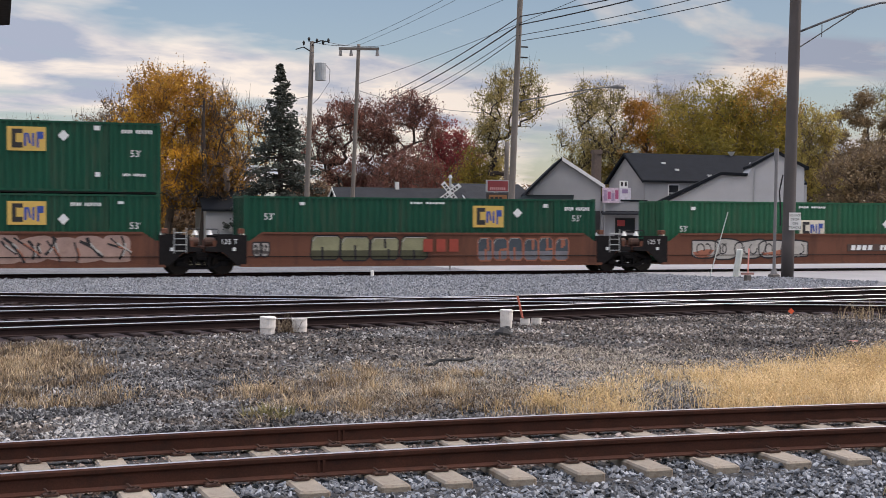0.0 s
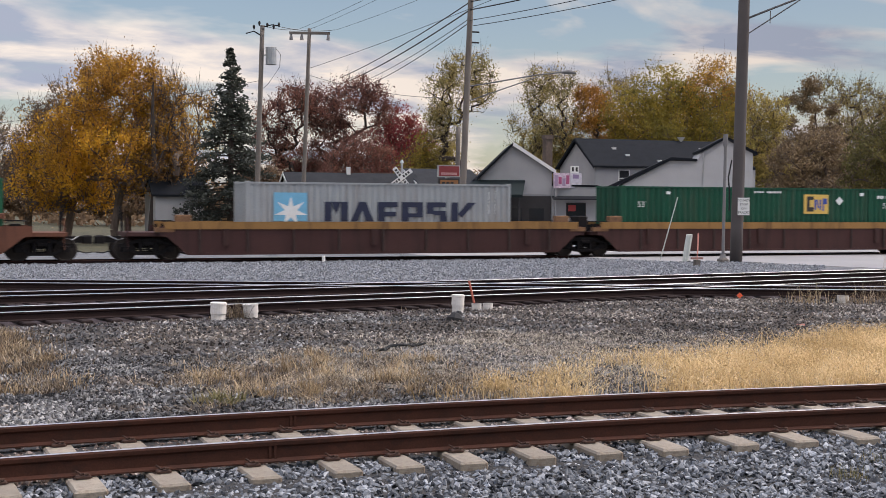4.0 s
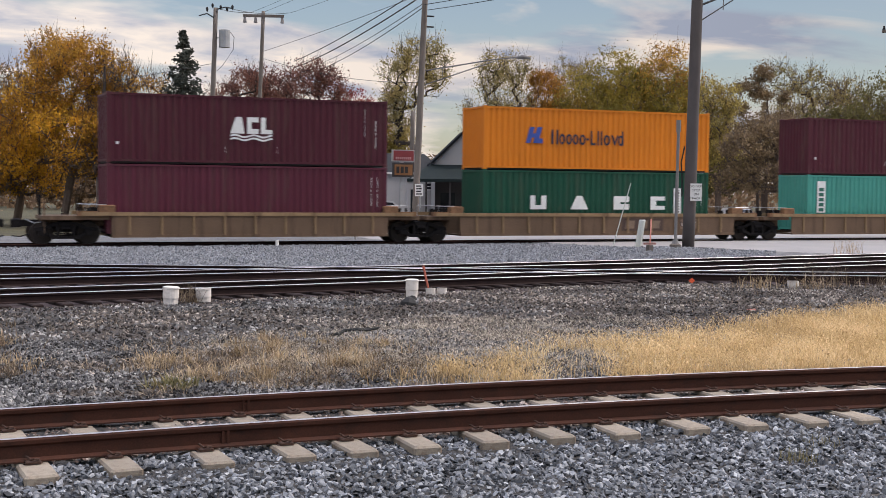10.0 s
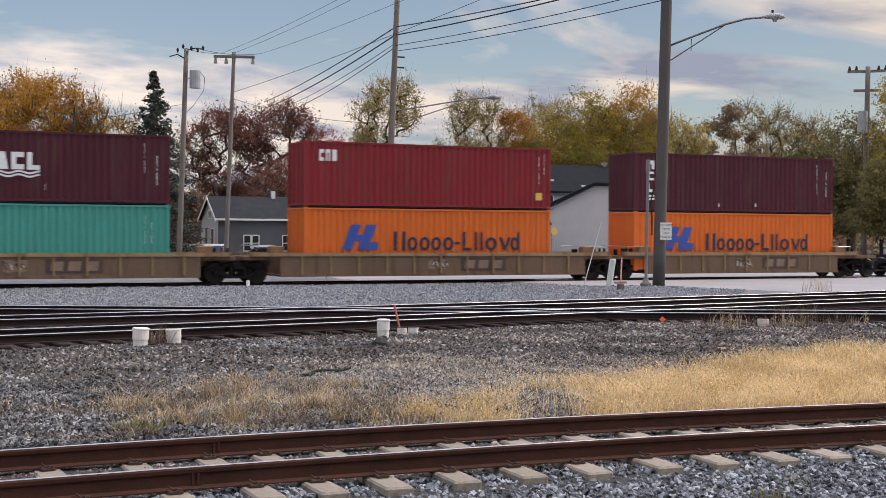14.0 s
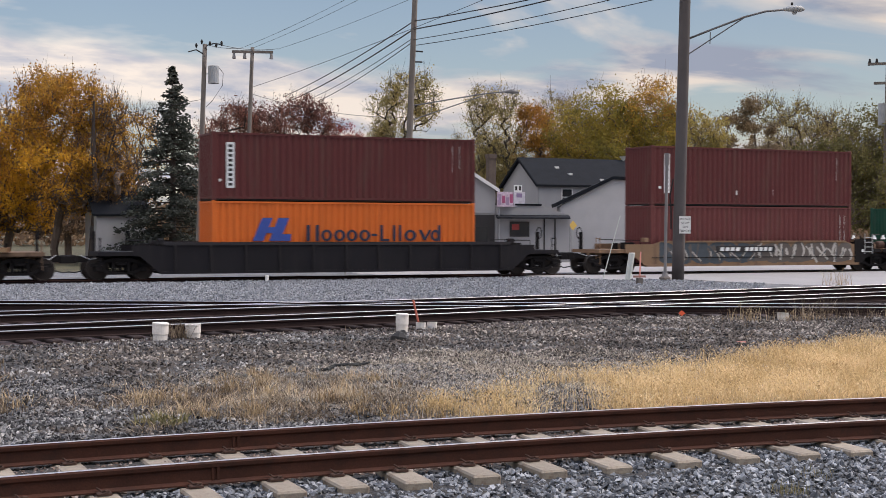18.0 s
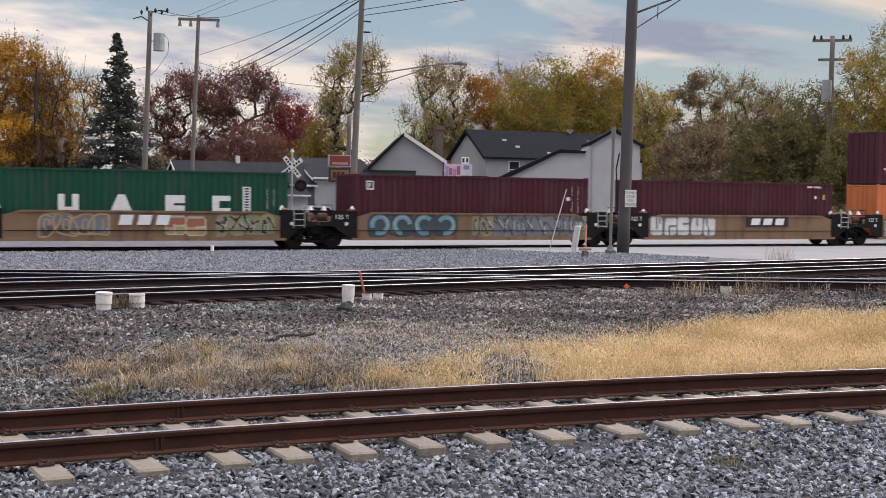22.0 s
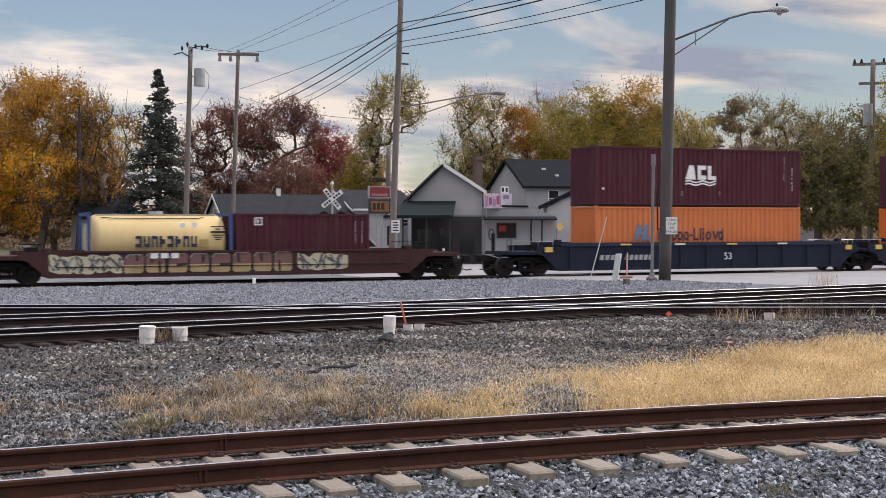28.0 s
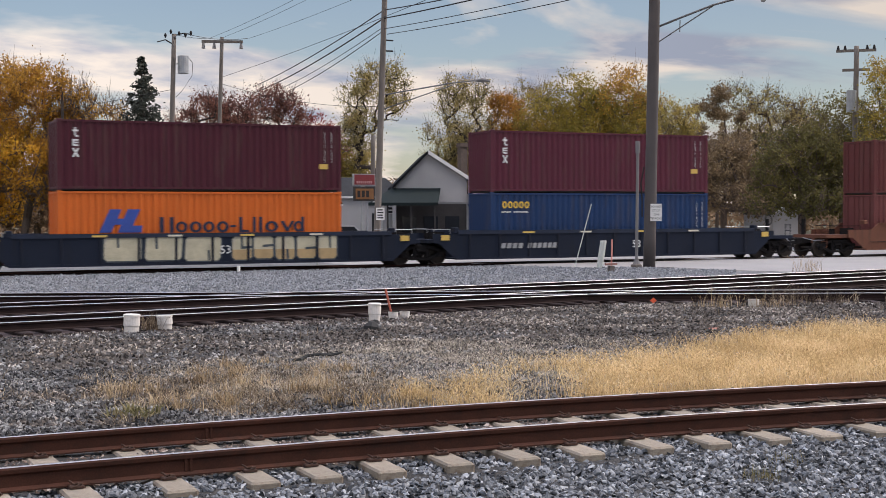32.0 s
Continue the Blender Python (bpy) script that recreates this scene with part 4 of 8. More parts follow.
def tank_container(u, base):
    """A cream tank in a blue and cream frame."""
    L, W, H = F20, 2.44, 2.591
    t = thing("tank_container", (u + L / 2, TRACK_Y, base), "cream tank container with navy lettering in a blue end frame", "container", "containers on the train")
    MOVERS.append(t)
    fr = mat("tank_frame_blue", (0.03, 0.07, 0.2), 0.6)
    c = PAINT["cream"]
    b = Build()
    r, n = 1.19, 28
    xs = [(-2.86, 0.2), (-2.84, 0.8), (-2.76, 1.02), (-2.62, 1.15), (-2.45, r), (2.45, r), (2.62, 1.15), (2.76, 1.02), (2.84, 0.8), (2.86, 0.2)]
    b.tube([(x, 0, 1.34) for x, _ in xs], [q for _, q in xs], n)
    part("tank_shell", b, c, t, smooth=True)
    for s in (-1, 1):
        b = Build()
        x = s * (L / 2 - 0.07)
        for y in (-W / 2 + 0.06, W / 2 - 0.06):
            b.box(x - 0.07, y - 0.06, 0, x + 0.07, y + 0.06, H)
        b.box(x - 0.06, -W / 2 + 0.12, 0.0, x + 0.06, W / 2 - 0.12, 0.16)
        b.box(x - 0.06, -W / 2 + 0.12, H - 0.14, x + 0.06, W / 2 - 0.12, H)
        part("end_frame", b, fr, t, "blue steel end frame")
    b = Build()
    for y in (-W / 2 + 0.05, W / 2 - 0.05):
        b.box(-L / 2 + 0.14, y - 0.05, 0.02, L / 2 - 0.14, y + 0.05, 0.14)
    part("bottom_rail", b, c, t)
    b = Build()
    b.box(-2.5, -0.35, 2.5, 2.5, 0.35, 2.54)
    part("walkway", b, GALV, t, "grey steel walkway on top")
    b = Build().tube([(0, 0, 2.5), (0, 0, 2.66)], 0.3, 14)
    part("hatch", b, GALV, t)
    b = Build()
    b.tube([(-2.4, -0.62, 2.40), (-1.9, -0.7, 2.36), (1.7, -0.7, 2.36), (1.9, -0.65, 2.42)], 0.02, 5)
    part("pipe", b, GAPDARK, t)
    for a in [("tankword", 1.95, 1.48, 4.59, 1.95), ("tagb", 4.61, 1.49, 5, 1.8), ("lines", 5.1, 1.72, 5.75, 2.36), ("diam", 3.75, 2.24, 4.05, 2.54), ("diam", 4.25, 2.26, 4.55, 2.56)]:
        mark(t, *a, L, W, base)


tank_container(313.45, 0.33)


# ---- well cars ----
def car_paint(name, col, dirt, amt=0.5):
    return mat("car_paint_" + name, col, 0.75, 0.0, 0.2, 0.8, 22, 0.2, 0.006, dirt, amt, streak=1, spec=0.2)


CARS = {
    "brown": (car_paint("brown", (0.145, 0.062, 0.04), (0.06, 0.034, 0.026), 0.7), None, 1.77, 0.34, 0.0),
    "maroon": (car_paint("maroon", (0.062, 0.03, 0.028), (0.022, 0.016, 0.015), 0.7), car_paint("yellow_sill", (0.27, 0.15, 0.055), (0.1, 0.055, 0.03), 0.8), 1.59, 0.23, 0.30),
    "tan": (car_paint("tan", (0.15, 0.1, 0.067), (0.055, 0.036, 0.028), 0.85), car_paint("cream_sill", (0.27, 0.185, 0.105), (0.1, 0.065, 0.04), 0.8), 1.31, 0.29, 0.14),
    "black": (car_paint("black", (0.014, 0.013, 0.016), (0.028, 0.025, 0.025)), car_paint("black_sill", (0.03, 0.028, 0.032), (0.05, 0.045, 0.04)), 1.55, 0.25, 0.12),
    "yellow": (car_paint("yellow", (0.215, 0.138, 0.085), (0.085, 0.058, 0.05), 0.85), None, 1.58, 0.35, 0.0),
    "redbrown": (car_paint("red_brown", (0.06, 0.025, 0.025), (0.025, 0.015, 0.015)), None, 1.33, 0.27, 0.0),
    "blue": (car_paint("blue", (0.012, 0.017, 0.032), (0.014, 0.014, 0.016)), car_paint("blue_sill", (0.022, 0.03, 0.052), (0.02, 0.02, 0.022)), 1.55, 0.24, 0.16),
}
TRUCK = mat("truck_black", (0.014, 0.0125, 0.013), 0.85, 0.0, 0.3, 6, 50, 0.3, spec=0.15)
WHEEL = mat("wheel_steel", (0.035, 0.028, 0.025), 0.6, 0.5, 0.3, 6, 50, 0.2)
# maroon ribs coloured near-black in place of the shadow lines beside them
RIBSHADE = mat("rib_shade_dark", (0.034, 0.018, 0.016), 0.85, 0, 0.35, 4, 40, 0.3)
RUSTSILL = mat("sill_rusty_tan", (0.19, 0.1, 0.05), 0.85, 0, 0.4, 3, 30, 0.3, 0.006, (0.05, 0.03, 0.02), 0.7)
RUSTTANK = mat("tank_rust", (0.1, 0.055, 0.04), 0.85, 0, 0.35, 5, 40, 0.3)
WHEELSETS = []


def truck_mesh():
    """Cast side frames with a window on either side of the spring nest, axle boxes and a bolster."""
    b = Build()
    for s in (-1, 1):
        y = s * 0.98
        y0, y1 = y - 0.09, y + 0.09
        for m in (-1, 1):
            flip = lambda o: [(m * x, z) for x, z in (o if m > 0 else o[::-1])]
            b.prism(flip([(0.3, 0.72), (0.45, 0.74), (1.0, 0.54), (1.25, 0.54), (1.22, 0.68), (0.85, 0.72), (0.45, 0.89), (0.3, 0.89)]), y0, y1)
            b.prism(flip([(0.28, 0.22), (0.5, 0.22), (0.78, 0.38), (1.0, 0.42), (1.0, 0.54), (0.72, 0.5), (0.45, 0.35), (0.28, 0.35)]), y0, y1)
            b.prism(flip([(0.24, 0.35), (0.37, 0.35), (0.37, 0.73), (0.24, 0.73)]), y0, y1)
            b.cham(m * 0.915 - 0.17, y - 0.13, 0.36, m * 0.915 + 0.17, y + 0.13, 0.6, 0.03)
            b.tube([(m * 0.915, y - 0.1 * s, 0.455), (m * 0.915, y + 0.19 * s, 0.455)], 0.1, 12)
        b.prism([(-0.24, 0.74), (0.24, 0.74), (0.3, 0.89), (-0.3, 0.89)], y0, y1)
        b.prism([(-0.28, 0.22), (0.28, 0.22), (0.28, 0.33), (-0.28, 0.33)], y0, y1)
        for x in (-0.15, 0, 0.15):
            for z in (0.36, 0.43, 0.5, 0.57):
                b.tube([(x, y, z), (x, y, z + 0.045)], 0.068, 8)
        b.cham(-0.22, y - 0.16, 0.62, 0.22, y + 0.16, 0.74, 0.03)
    b.box(-0.25, -0.9, 0.5, 0.25, 0.9, 0.92)
    b.tube([(0, 0, 0.9), (0, 0, 1.05)], 0.35, 14)
    return b.mesh("truck", TRUCK)


def wheel_mesh():
    b = Build()
    for s in (-1, 1):
        y = s * 0.72
        prof = [(-0.07, 0.12), (-0.055, 0.4), (-0.07, 0.42), (-0.07, 0.455), (0.045, 0.47), (0.05, 0.50), (0.075, 0.50), (0.08, 0.4), (0.05, 0.14)]
        n = 24
        k = len(b.v)
        for u, r in prof:
            for j in range(n):
                a = 2 * math.pi * j / n
                b.v.append((r * math.cos(a), y - s * u, r * math.sin(a)))
        for i in range(len(prof) - 1):
            for j in range(n):
                q = k + i * n
                b.f.append((q + j, q + (j + 1) % n, q + n + (j + 1) % n, q + n + j))
        # spokes of chalk and grease that make the turn visible
        b.box(-0.02, y + s * 0.058, 0.16, 0.02, y + s * 0.066, 0.36)
    b.tube([(0, -1.05, 0), (0, 1.05, 0)], 0.08, 10)
    return b.mesh("wheelset", WHEEL)


def add_truck(car, x):
    tr = part("truck", cached("truck", truck_mesh), None, car, "black cast steel truck", at=(x, 0, 0.0))
    for d in (-0.915, 0.915):
        w = part("wheelset", cached("wheel", wheel_mesh), None, tr, at=(d, 0, 0.455))
        WHEELSETS.append((w, d))


def ribbon(b, pts, w, y, closed=False):
    """A flat sprayed line through the points."""
    n = len(pts)
    q = []
    for k in range(n):
        a, c = pts[(k - 1) % n if closed else max(k - 1, 0)], pts[(k + 1) % n if closed else min(k + 1, n - 1)]
        dx, dz = c[0] - a[0], c[1] - a[1]
        m = math.hypot(dx, dz) or 1
        q += [(pts[k][0] - dz / m * w, y, pts[k][1] + dx / m * w), (pts[k][0] + dz / m * w, y, pts[k][1] - dx / m * w)]
    b.add(q, [(2 * k, 2 * k + 1, (2 * k + 3) % (2 * n), (2 * k + 2) % (2 * n)) for k in range(n if closed else n - 1)])


def graffiti(car, x0, x1, z0, z1, fill, line, seed, y, count=6, manner="bubble", low=None):
    """Sprayed shapes that cannot be read: bubbles with rims and curls, upright blocks with slits, thick strokes on a dark ground, or wild crossing lines."""
    r = random.Random(seed)
    ground, shade, rims, dash = Build(), Build(), Build(), Build()
    w, h = (x1 - x0) / count, z1 - z0
    zm = (z0 + z1) / 2

    def lobed(cx, cz, rx, rz, n=22):
        p1, p2, a2, a3 = r.uniform(0, 6), r.uniform(0, 6), r.uniform(0.05, 0.16), r.uniform(0.04, 0.12)
        lean = r.uniform(-0.25, 0.3)
        o = []
        for i in range(n):
            a = 2 * math.pi * i / n
            g = 1 + a2 * math.sin(2 * a + p1) + a3 * math.sin(3 * a + p2)
            c, s_ = math.cos(a), math.sin(a)
            pz = rz * g * math.copysign(abs(s_) ** 0.7, s_)
            pz = min(max(pz, z0 - cz), z1 - cz)
            o.append((min(max(cx + rx * g * math.copysign(abs(c) ** 0.7, c) + lean * pz, x0), x1), cz + pz))
        return o

    def slabbed(a, c):
        """A block with rounded corners that leans a little."""
        q, ln, lo, hi = min(0.12 * h, 0.3 * (c - a)), r.uniform(-0.06, 0.1) * h, z0 + r.uniform(0, 0.06) * h, z1 - r.uniform(0, 0.08) * h
        o = [(a + q, lo), (c - q, lo), (c, lo + q), (c, hi - q), (c - q, hi), (a + q, hi), (a, hi - q), (a, lo + q)]
        return [(min(max(p + ln * (z - lo) / h, x0), x1), z) for p, z in o]

    for k in range(count):
        cx = x0 + w * (k + 0.5)
        yy = y - 0.012 - 0.0012 * k
        if manner == "block":
            o = slabbed(cx - w * 0.47, cx + w * 0.47)
            ground.prism(o, y - 0.004 - 0.0006 * k, y - 0.001)
            shade.prism([(a, min(c, z0 + h * 0.42)) for a, c in o], y - 0.0075 - 0.0004 * k, y - 0.0068)
            ribbon(rims, o, 0.03, yy, True)
            for _ in range(r.choice((1, 2))):
                sx, side = cx + r.uniform(-0.2, 0.2) * w, r.choice((-1, 1, 0))
                zz = zm + r.uniform(-0.12, 0.12) * h
                line_pts = [(sx, z1 - 0.05 * h), (sx + 0.02, zz)] if side > 0 else [(sx, z0 + 0.05 * h), (sx - 0.02, zz)] if side < 0 else [(cx - 0.05 * w, zz), (cx + 0.45 * w, zz + 0.03)]
                ribbon(rims, line_pts, 0.05, yy - 0.0006)
            ribbon(dash, [(o[6][0] + 0.03, o[6][1] - 0.1 * h), (o[5][0] + 0.05, o[5][1] - 0.05), (o[4][0] - 0.05, o[4][1] - 0.05)], 0.014, yy - 0.0009)
        elif manner == "stroke":
            ribbon(rims, lobed(cx, zm, w * 0.5, h * 0.46), 0.06, y - 0.004 - 0.0006 * k, True)
            rims.prism(lobed(cx, zm, w * 0.52, h * 0.46), y - 0.003 - 0.0004 * k, y - 0.001)
            f0, f1, rx = r.uniform(0, 6.28), r.choice((3.4, 4.6, 5.6)), w * 0.34
            n = 18
            ribbon(ground, [(cx + rx * math.cos(f0 + f1 * i / n), zm + h * 0.34 * math.sin(f0 + f1 * i / n)) for i in range(n + 1)], 0.105, yy)
            ribbon(dash, [(cx + (rx + 0.03) * math.cos(f0 + f1 * i / n), zm + (h * 0.34 + 0.03) * math.sin(f0 + f1 * i / n)) for i in range(3, n - 5)], 0.02, yy - 0.0006)
        elif manner == "wild":
            o = lobed(cx, zm, w * 0.66, h * 0.47)
            ground.prism(o, y - 0.004 - 0.0006 * k, y - 0.001)
            for q in range(3):
                p0, p1 = (cx + r.uniform(-0.6, 0.6) * w, z0 + r.uniform(0.02, 0.4) * h), (cx + r.uniform(-0.6, 0.6) * w, z1 - r.uniform(0.02, 0.35) * h)
                ln = [(min(max(p0[0] + (p1[0] - p0[0]) * i / 7 + 0.14 * w * math.sin(3.1 * i / 7 + q), x0), x1), p0[1] + (p1[1] - p0[1]) * i / 7) for i in range(8)]
                ribbon(rims, ln, r.uniform(0.03, 0.07), yy - 0.0002 * q)
                ribbon(dash if q != 1 else shade, [(a + 0.05, c) for a, c in ln[1:6]], 0.03, yy - 0.0004 - 0.0002 * q)
        else:
            o = lobed(cx, zm, w * 0.62, h * 0.46)
            ground.prism(o, y - 0.004 - 0.0006 * k, y - 0.001)
            ribbon(rims, o, 0.035, yy, True)
            if r.random() < 0.65:
                lo = [(a, min(c, zm - 0.1 * h + 0.08 * h * math.sin(3 * a))) for a, c in lobed(cx, zm, w * 0.45, h * 0.38)]
                shade.prism(lo, y - 0.0075 - 0.0004 * k, y - 0.0068)
            for _ in range(r.choice((1, 2, 2))):
                dx, ph = r.uniform(-0.25, 0.25) * w, r.uniform(0, 6.28)
                ribbon(rims, [(cx + dx + 0.16 * w * math.cos(ph + 0.45 * i), zm + h * 0.24 * math.sin(ph + 0.45 * i)) for i in range(r.choice((6, 8, 11)))], 0.028, yy - 0.0006)
            a = r.uniform(0, 6.28)
            ribbon(dash, [(cx + 0.42 * w * math.cos(a + 0.2 * i), zm + h * 0.36 * math.sin(a + 0.2 * i)) for i in range(5)], 0.018, yy - 0.0009)
    for nm, b, m in (("graffiti_ground", ground, fill), ("graffiti_shade", shade, low or SPRAY["grime"]), ("graffiti_line", rims, line), ("graffiti_dash", dash, SPRAY["pale"])):
        if b.v:
            tagged(part(nm, b, m, car), kind="stuff")


SPRAY = {n: mat("spray_" + n, c, 0.7, 0, 0.25, 3, 30, 0) for n, c in dict(
    pale=(0.42, 0.40, 0.37), green=(0.25, 0.245, 0.14), black=(0.015, 0.014, 0.016), red=(0.3, 0.05, 0.03), grey=(0.17, 0.17, 0.19), cyan=(0.17, 0.33, 0.38),
    white=(0.62, 0.62, 0.6), tan=(0.42, 0.3, 0.15), brick=(0.33, 0.12, 0.07), purple=(0.16, 0.12, 0.2), cream=(0.5, 0.46, 0.33), blue=(0.06, 0.1, 0.22), umber=(0.07, 0.042, 0.034), dust=(0.2, 0.14, 0.1), stencil=(0.3, 0.31, 0.32), pink=(0.36, 0.24, 0.2), slate=(0.05, 0.065, 0.08), moss=(0.06, 0.06, 0.03), rose=(0.17, 0.085, 0.075), grime=(0.1, 0.085, 0.075)).items()}


def well_car(a, b_, style, first=False, last=False, label=""):
    """One well unit between the truck centres a and b_; an inner truck belongs to the unit before it."""
    body, sill, top, bot, sh = CARS[style]
    mid, L = (a + b_) / 2, b_ - a
    car = thing("well_car", (mid, TRACK_Y, 0), label, "freight car", "well cars of the train")
    MOVERS.append(car)
    well = L - (3.5 if style == "tan" else 3.1)  # length of the deep part
    Wc = 1.5
    hw = well / 2
    deck = 1.05
    for s in (-1, 1):
        y0, y1 = (-Wc, -Wc + 0.05) if s < 0 else (Wc - 0.05, Wc)
        o = [(-hw, bot), (hw, bot), (hw + 0.85, 0.98), (hw + 1.15, 1.0), (hw + 1.15, min(top, 1.42)), (hw - 0.4, min(top, 1.42)) if top > 1.45 else (hw, top), (hw - 0.9, top), (-hw + 0.9, top), (-hw + 0.4, min(top, 1.42)) if top > 1.45 else (-hw, top), (-hw - 1.15, min(top, 1.42)), (-hw - 1.15, 1.0), (-hw - 0.85, 0.98)]
        if style == "tan":
            o = [(-hw, bot), (hw, bot), (hw, top), (-hw, top)]
        part("side_wall", Build().prism(o, y0, y1), body, car)
        bb = Build()
        ys = (-Wc - 0.05, -Wc + 0.10) if s < 0 else (Wc - 0.10, Wc + 0.05)
        if sill:
            ex = 1.2 if style == "tan" else 0.95 if style == "maroon" else -0.1
            bb.box(-hw - ex, ys[0], top - sh, hw + ex, ys[1], top + 0.012)
            part("top_sill", bb, sill, car)
        else:
            bb.box(-hw + 0.9, ys[0], top - 0.07, hw - 0.9, ys[1], top + 0.012)
            part("top_sill", bb, body, car)
        bb = Build().box(-hw, ys[0], bot - 0.012, hw, ys[1], bot + 0.1)
        part("bottom_sill", bb, body, car)
        zt = top - sh if sill else top - 0.07
        if style in ("maroon", "tan", "black", "blue"):
            step = {"maroon": 2.0, "tan": 1.32, "black": 1.5, "blue": 1.55}[style]
            rib = cached(("rib", style, s), lambda: Build().cham(-0.05, ys[0] - 0.02, bot + 0.1, 0.05, -Wc if s < 0 else ys[1], zt, 0.012).mesh("rib", sill if style == "tan" else RIBSHADE if style == "maroon" else body))
            if s > 0:
                rib = cached(("rib2", style), lambda: Build().box(-0.035, Wc, bot + 0.1, 0.035, Wc + 0.05, zt).mesh("rib", body))
            n = int((2 * hw - 0.6) / step)
            for k in range(n + 1):
                part("rib", rib, None, car, at=((k - n / 2) * step, 0, 0))
        if style == "maroon":
            wide = cached(("wrib", s), lambda: Build().box(-0.14, -Wc - 0.09 if s < 0 else Wc, bot + 0.35, 0.14, -Wc if s < 0 else Wc + 0.09, zt + 0.01).mesh("bracket", body))
            for k in (-hw + 1.6, -0.4, hw - 1.6):
                part("bracket", wide, None, car, at=(k, 0, 0))
    beam = cached(("beam", style), lambda: Build().box(-0.15, -Wc + 0.05, bot - 0.01, 0.15, Wc - 0.05, bot + 0.06).mesh("cross_member", body))
    for k in range(7):
        part("cross_member", beam, None, car, at=(-hw + 0.2 + (2 * hw - 0.4) * k / 6, 0, 0))
    if style in ("yellow", "brown", "redbrown"):
        b = Build().tube([(-hw + 0.3, -Wc - 0.035, bot + 0.42), (hw - 0.3, -Wc - 0.035, bot + 0.42)], 0.018, 6)
        part("air_pipe", b, TRUCK, car)
    for s in (-1, 1):
        e = s * L / 2
        b = Build()
        x0, x1 = sorted((s * (hw + 0.05), e - s * 0.05 + (s * 1.0 if (s < 0 and first) or (s > 0 and last) else -s * 0.12)))
        b.box(x0, -1.36, 1.0, x1, 1.36, 1.16)
        b.box(x0, -0.4, 0.72, x1, 0.4, 1.0)
        part("end_platform", b, body, car)
        # rails, brackets and brake gear on the platform
        b = Build()
        for y in (-1.3, 1.3):
            b.tube([(s * (hw + 0.2), y, 1.16), (s * (hw + 0.2), y, 1.62), (s * (hw + 1.0), y, 1.62), (s * (hw + 1.0), y, 1.16)], 0.02, 5)
        b.tube([(s * (hw + 0.95), -1.3, 1.62), (s * (hw + 0.95), 1.3, 1.62)], 0.02, 5)
        part("handrail", b, GALV if style in ("blue", "tan") else TRUCK, car)
        b = Build()
        b.box(*sorted((s * (hw + 0.3), s * (hw + 0.75)))[:1], -0.9, 1.16, sorted((s * (hw + 0.3), s * (hw + 0.75)))[1], -0.35, 1.5)
        part("brake_box", b, TRUCK, car)
        part("brake_cylinder", Build().tube([(s * (hw + 0.55), 0.5, 1.16), (s * (hw + 0.55), 0.5, 1.45)], 0.16, 10), TRUCK, car)
        if style in ("brown", "yellow") and not ((s < 0 and first) or (s > 0 and last)):
            sx = lambda v: s * v
            o = [(sx(hw - 0.25), bot + 0.05), (sx(hw + 0.15), bot + 0.05), (sx(hw + 0.75), 0.95), (sx(L / 2 - 0.08), 0.98), (sx(L / 2 - 0.08), 1.14), (sx(hw + 1.02), 1.18), (sx(hw + 0.96), 1.66), (sx(hw - 0.25), 1.66)]
            for yy in (-Wc - 0.03, Wc - 0.05):
                part("end_panel", Build().prism(o if s > 0 else o[::-1], yy, yy + 0.08), TRUCK, car, "black steel end panel")
            part("air_tank", Build().tube([(sx(hw + 0.98), -0.95, 1.36), (sx(hw + 1.02), -0.95, 1.36), (sx(L / 2 - 0.14), -0.95, 1.36), (sx(L / 2 - 0.1), -0.95, 1.36)], [0.12, 0.19, 0.19, 0.12], 12), RUSTTANK, car, "rusty brown air tank")
            part("hose", Build().tube([(sx(hw + 0.9), -1.2, 1.2), (sx(hw + 1.2), -1.3, 0.98), (sx(L / 2 - 0.1), -1.25, 1.1)], 0.025, 6), BLACK, car)
            part("grab_rail", Build().tube([(sx(hw + 0.9), -1.45, 1.66), (sx(hw + 0.95), -1.45, 1.9), (sx(L / 2 - 0.1), -1.45, 1.9)], 0.02, 5), BLACK, car)
            part("white_plate", Build().box(*sorted((sx(hw + 0.2), sx(hw + 0.34)))[:1], -Wc - 0.042, 1.0, sorted((sx(hw + 0.2), sx(hw + 0.34)))[1], -Wc - 0.033, 1.14), DECAL, car)
            b = Build()
            for xx in (hw + 0.35, hw + 0.85):
                b.tube([(sx(xx), -Wc - 0.09, 0.9), (sx(xx), -Wc - 0.09, 1.95)], 0.022, 5)
            for z in (1.0, 1.25, 1.5, 1.75):
                b.tube([(sx(hw + 0.35), -Wc - 0.09, z), (sx(hw + 0.85), -Wc - 0.09, z)], 0.02, 5)
            if s > 0:
                part("ladder", b, SIGNGREY, car)
            for xx in (hw - 0.1, L / 2 - 0.3):
                part("guide_cone", Build().tube([(sx(xx), -1.25, 1.66), (sx(xx), -1.25, 1.86)], [0.13, 0.04], 8), WHITE, car)
        big = style in ("maroon", "tan")
        bx = sorted((s * (hw - 0.15), s * (hw + (0.5 if big else 0.1))))
        b = Build().cham(bx[0], -Wc - 0.02, top + 0.013 if big else top - 0.05, bx[1], -Wc + 0.35, top + (0.3 if big else 0.16), 0.03)
        part("guide_block", b, RUSTSILL if big else body, car)
        if style == "maroon" and s > 0 and not last:
            part("end_post", Build().cham(e - 0.4, -1.1, 1.16, e + 0.12, -0.3, 1.88, 0.04), TRUCK, car, "black steel end post")
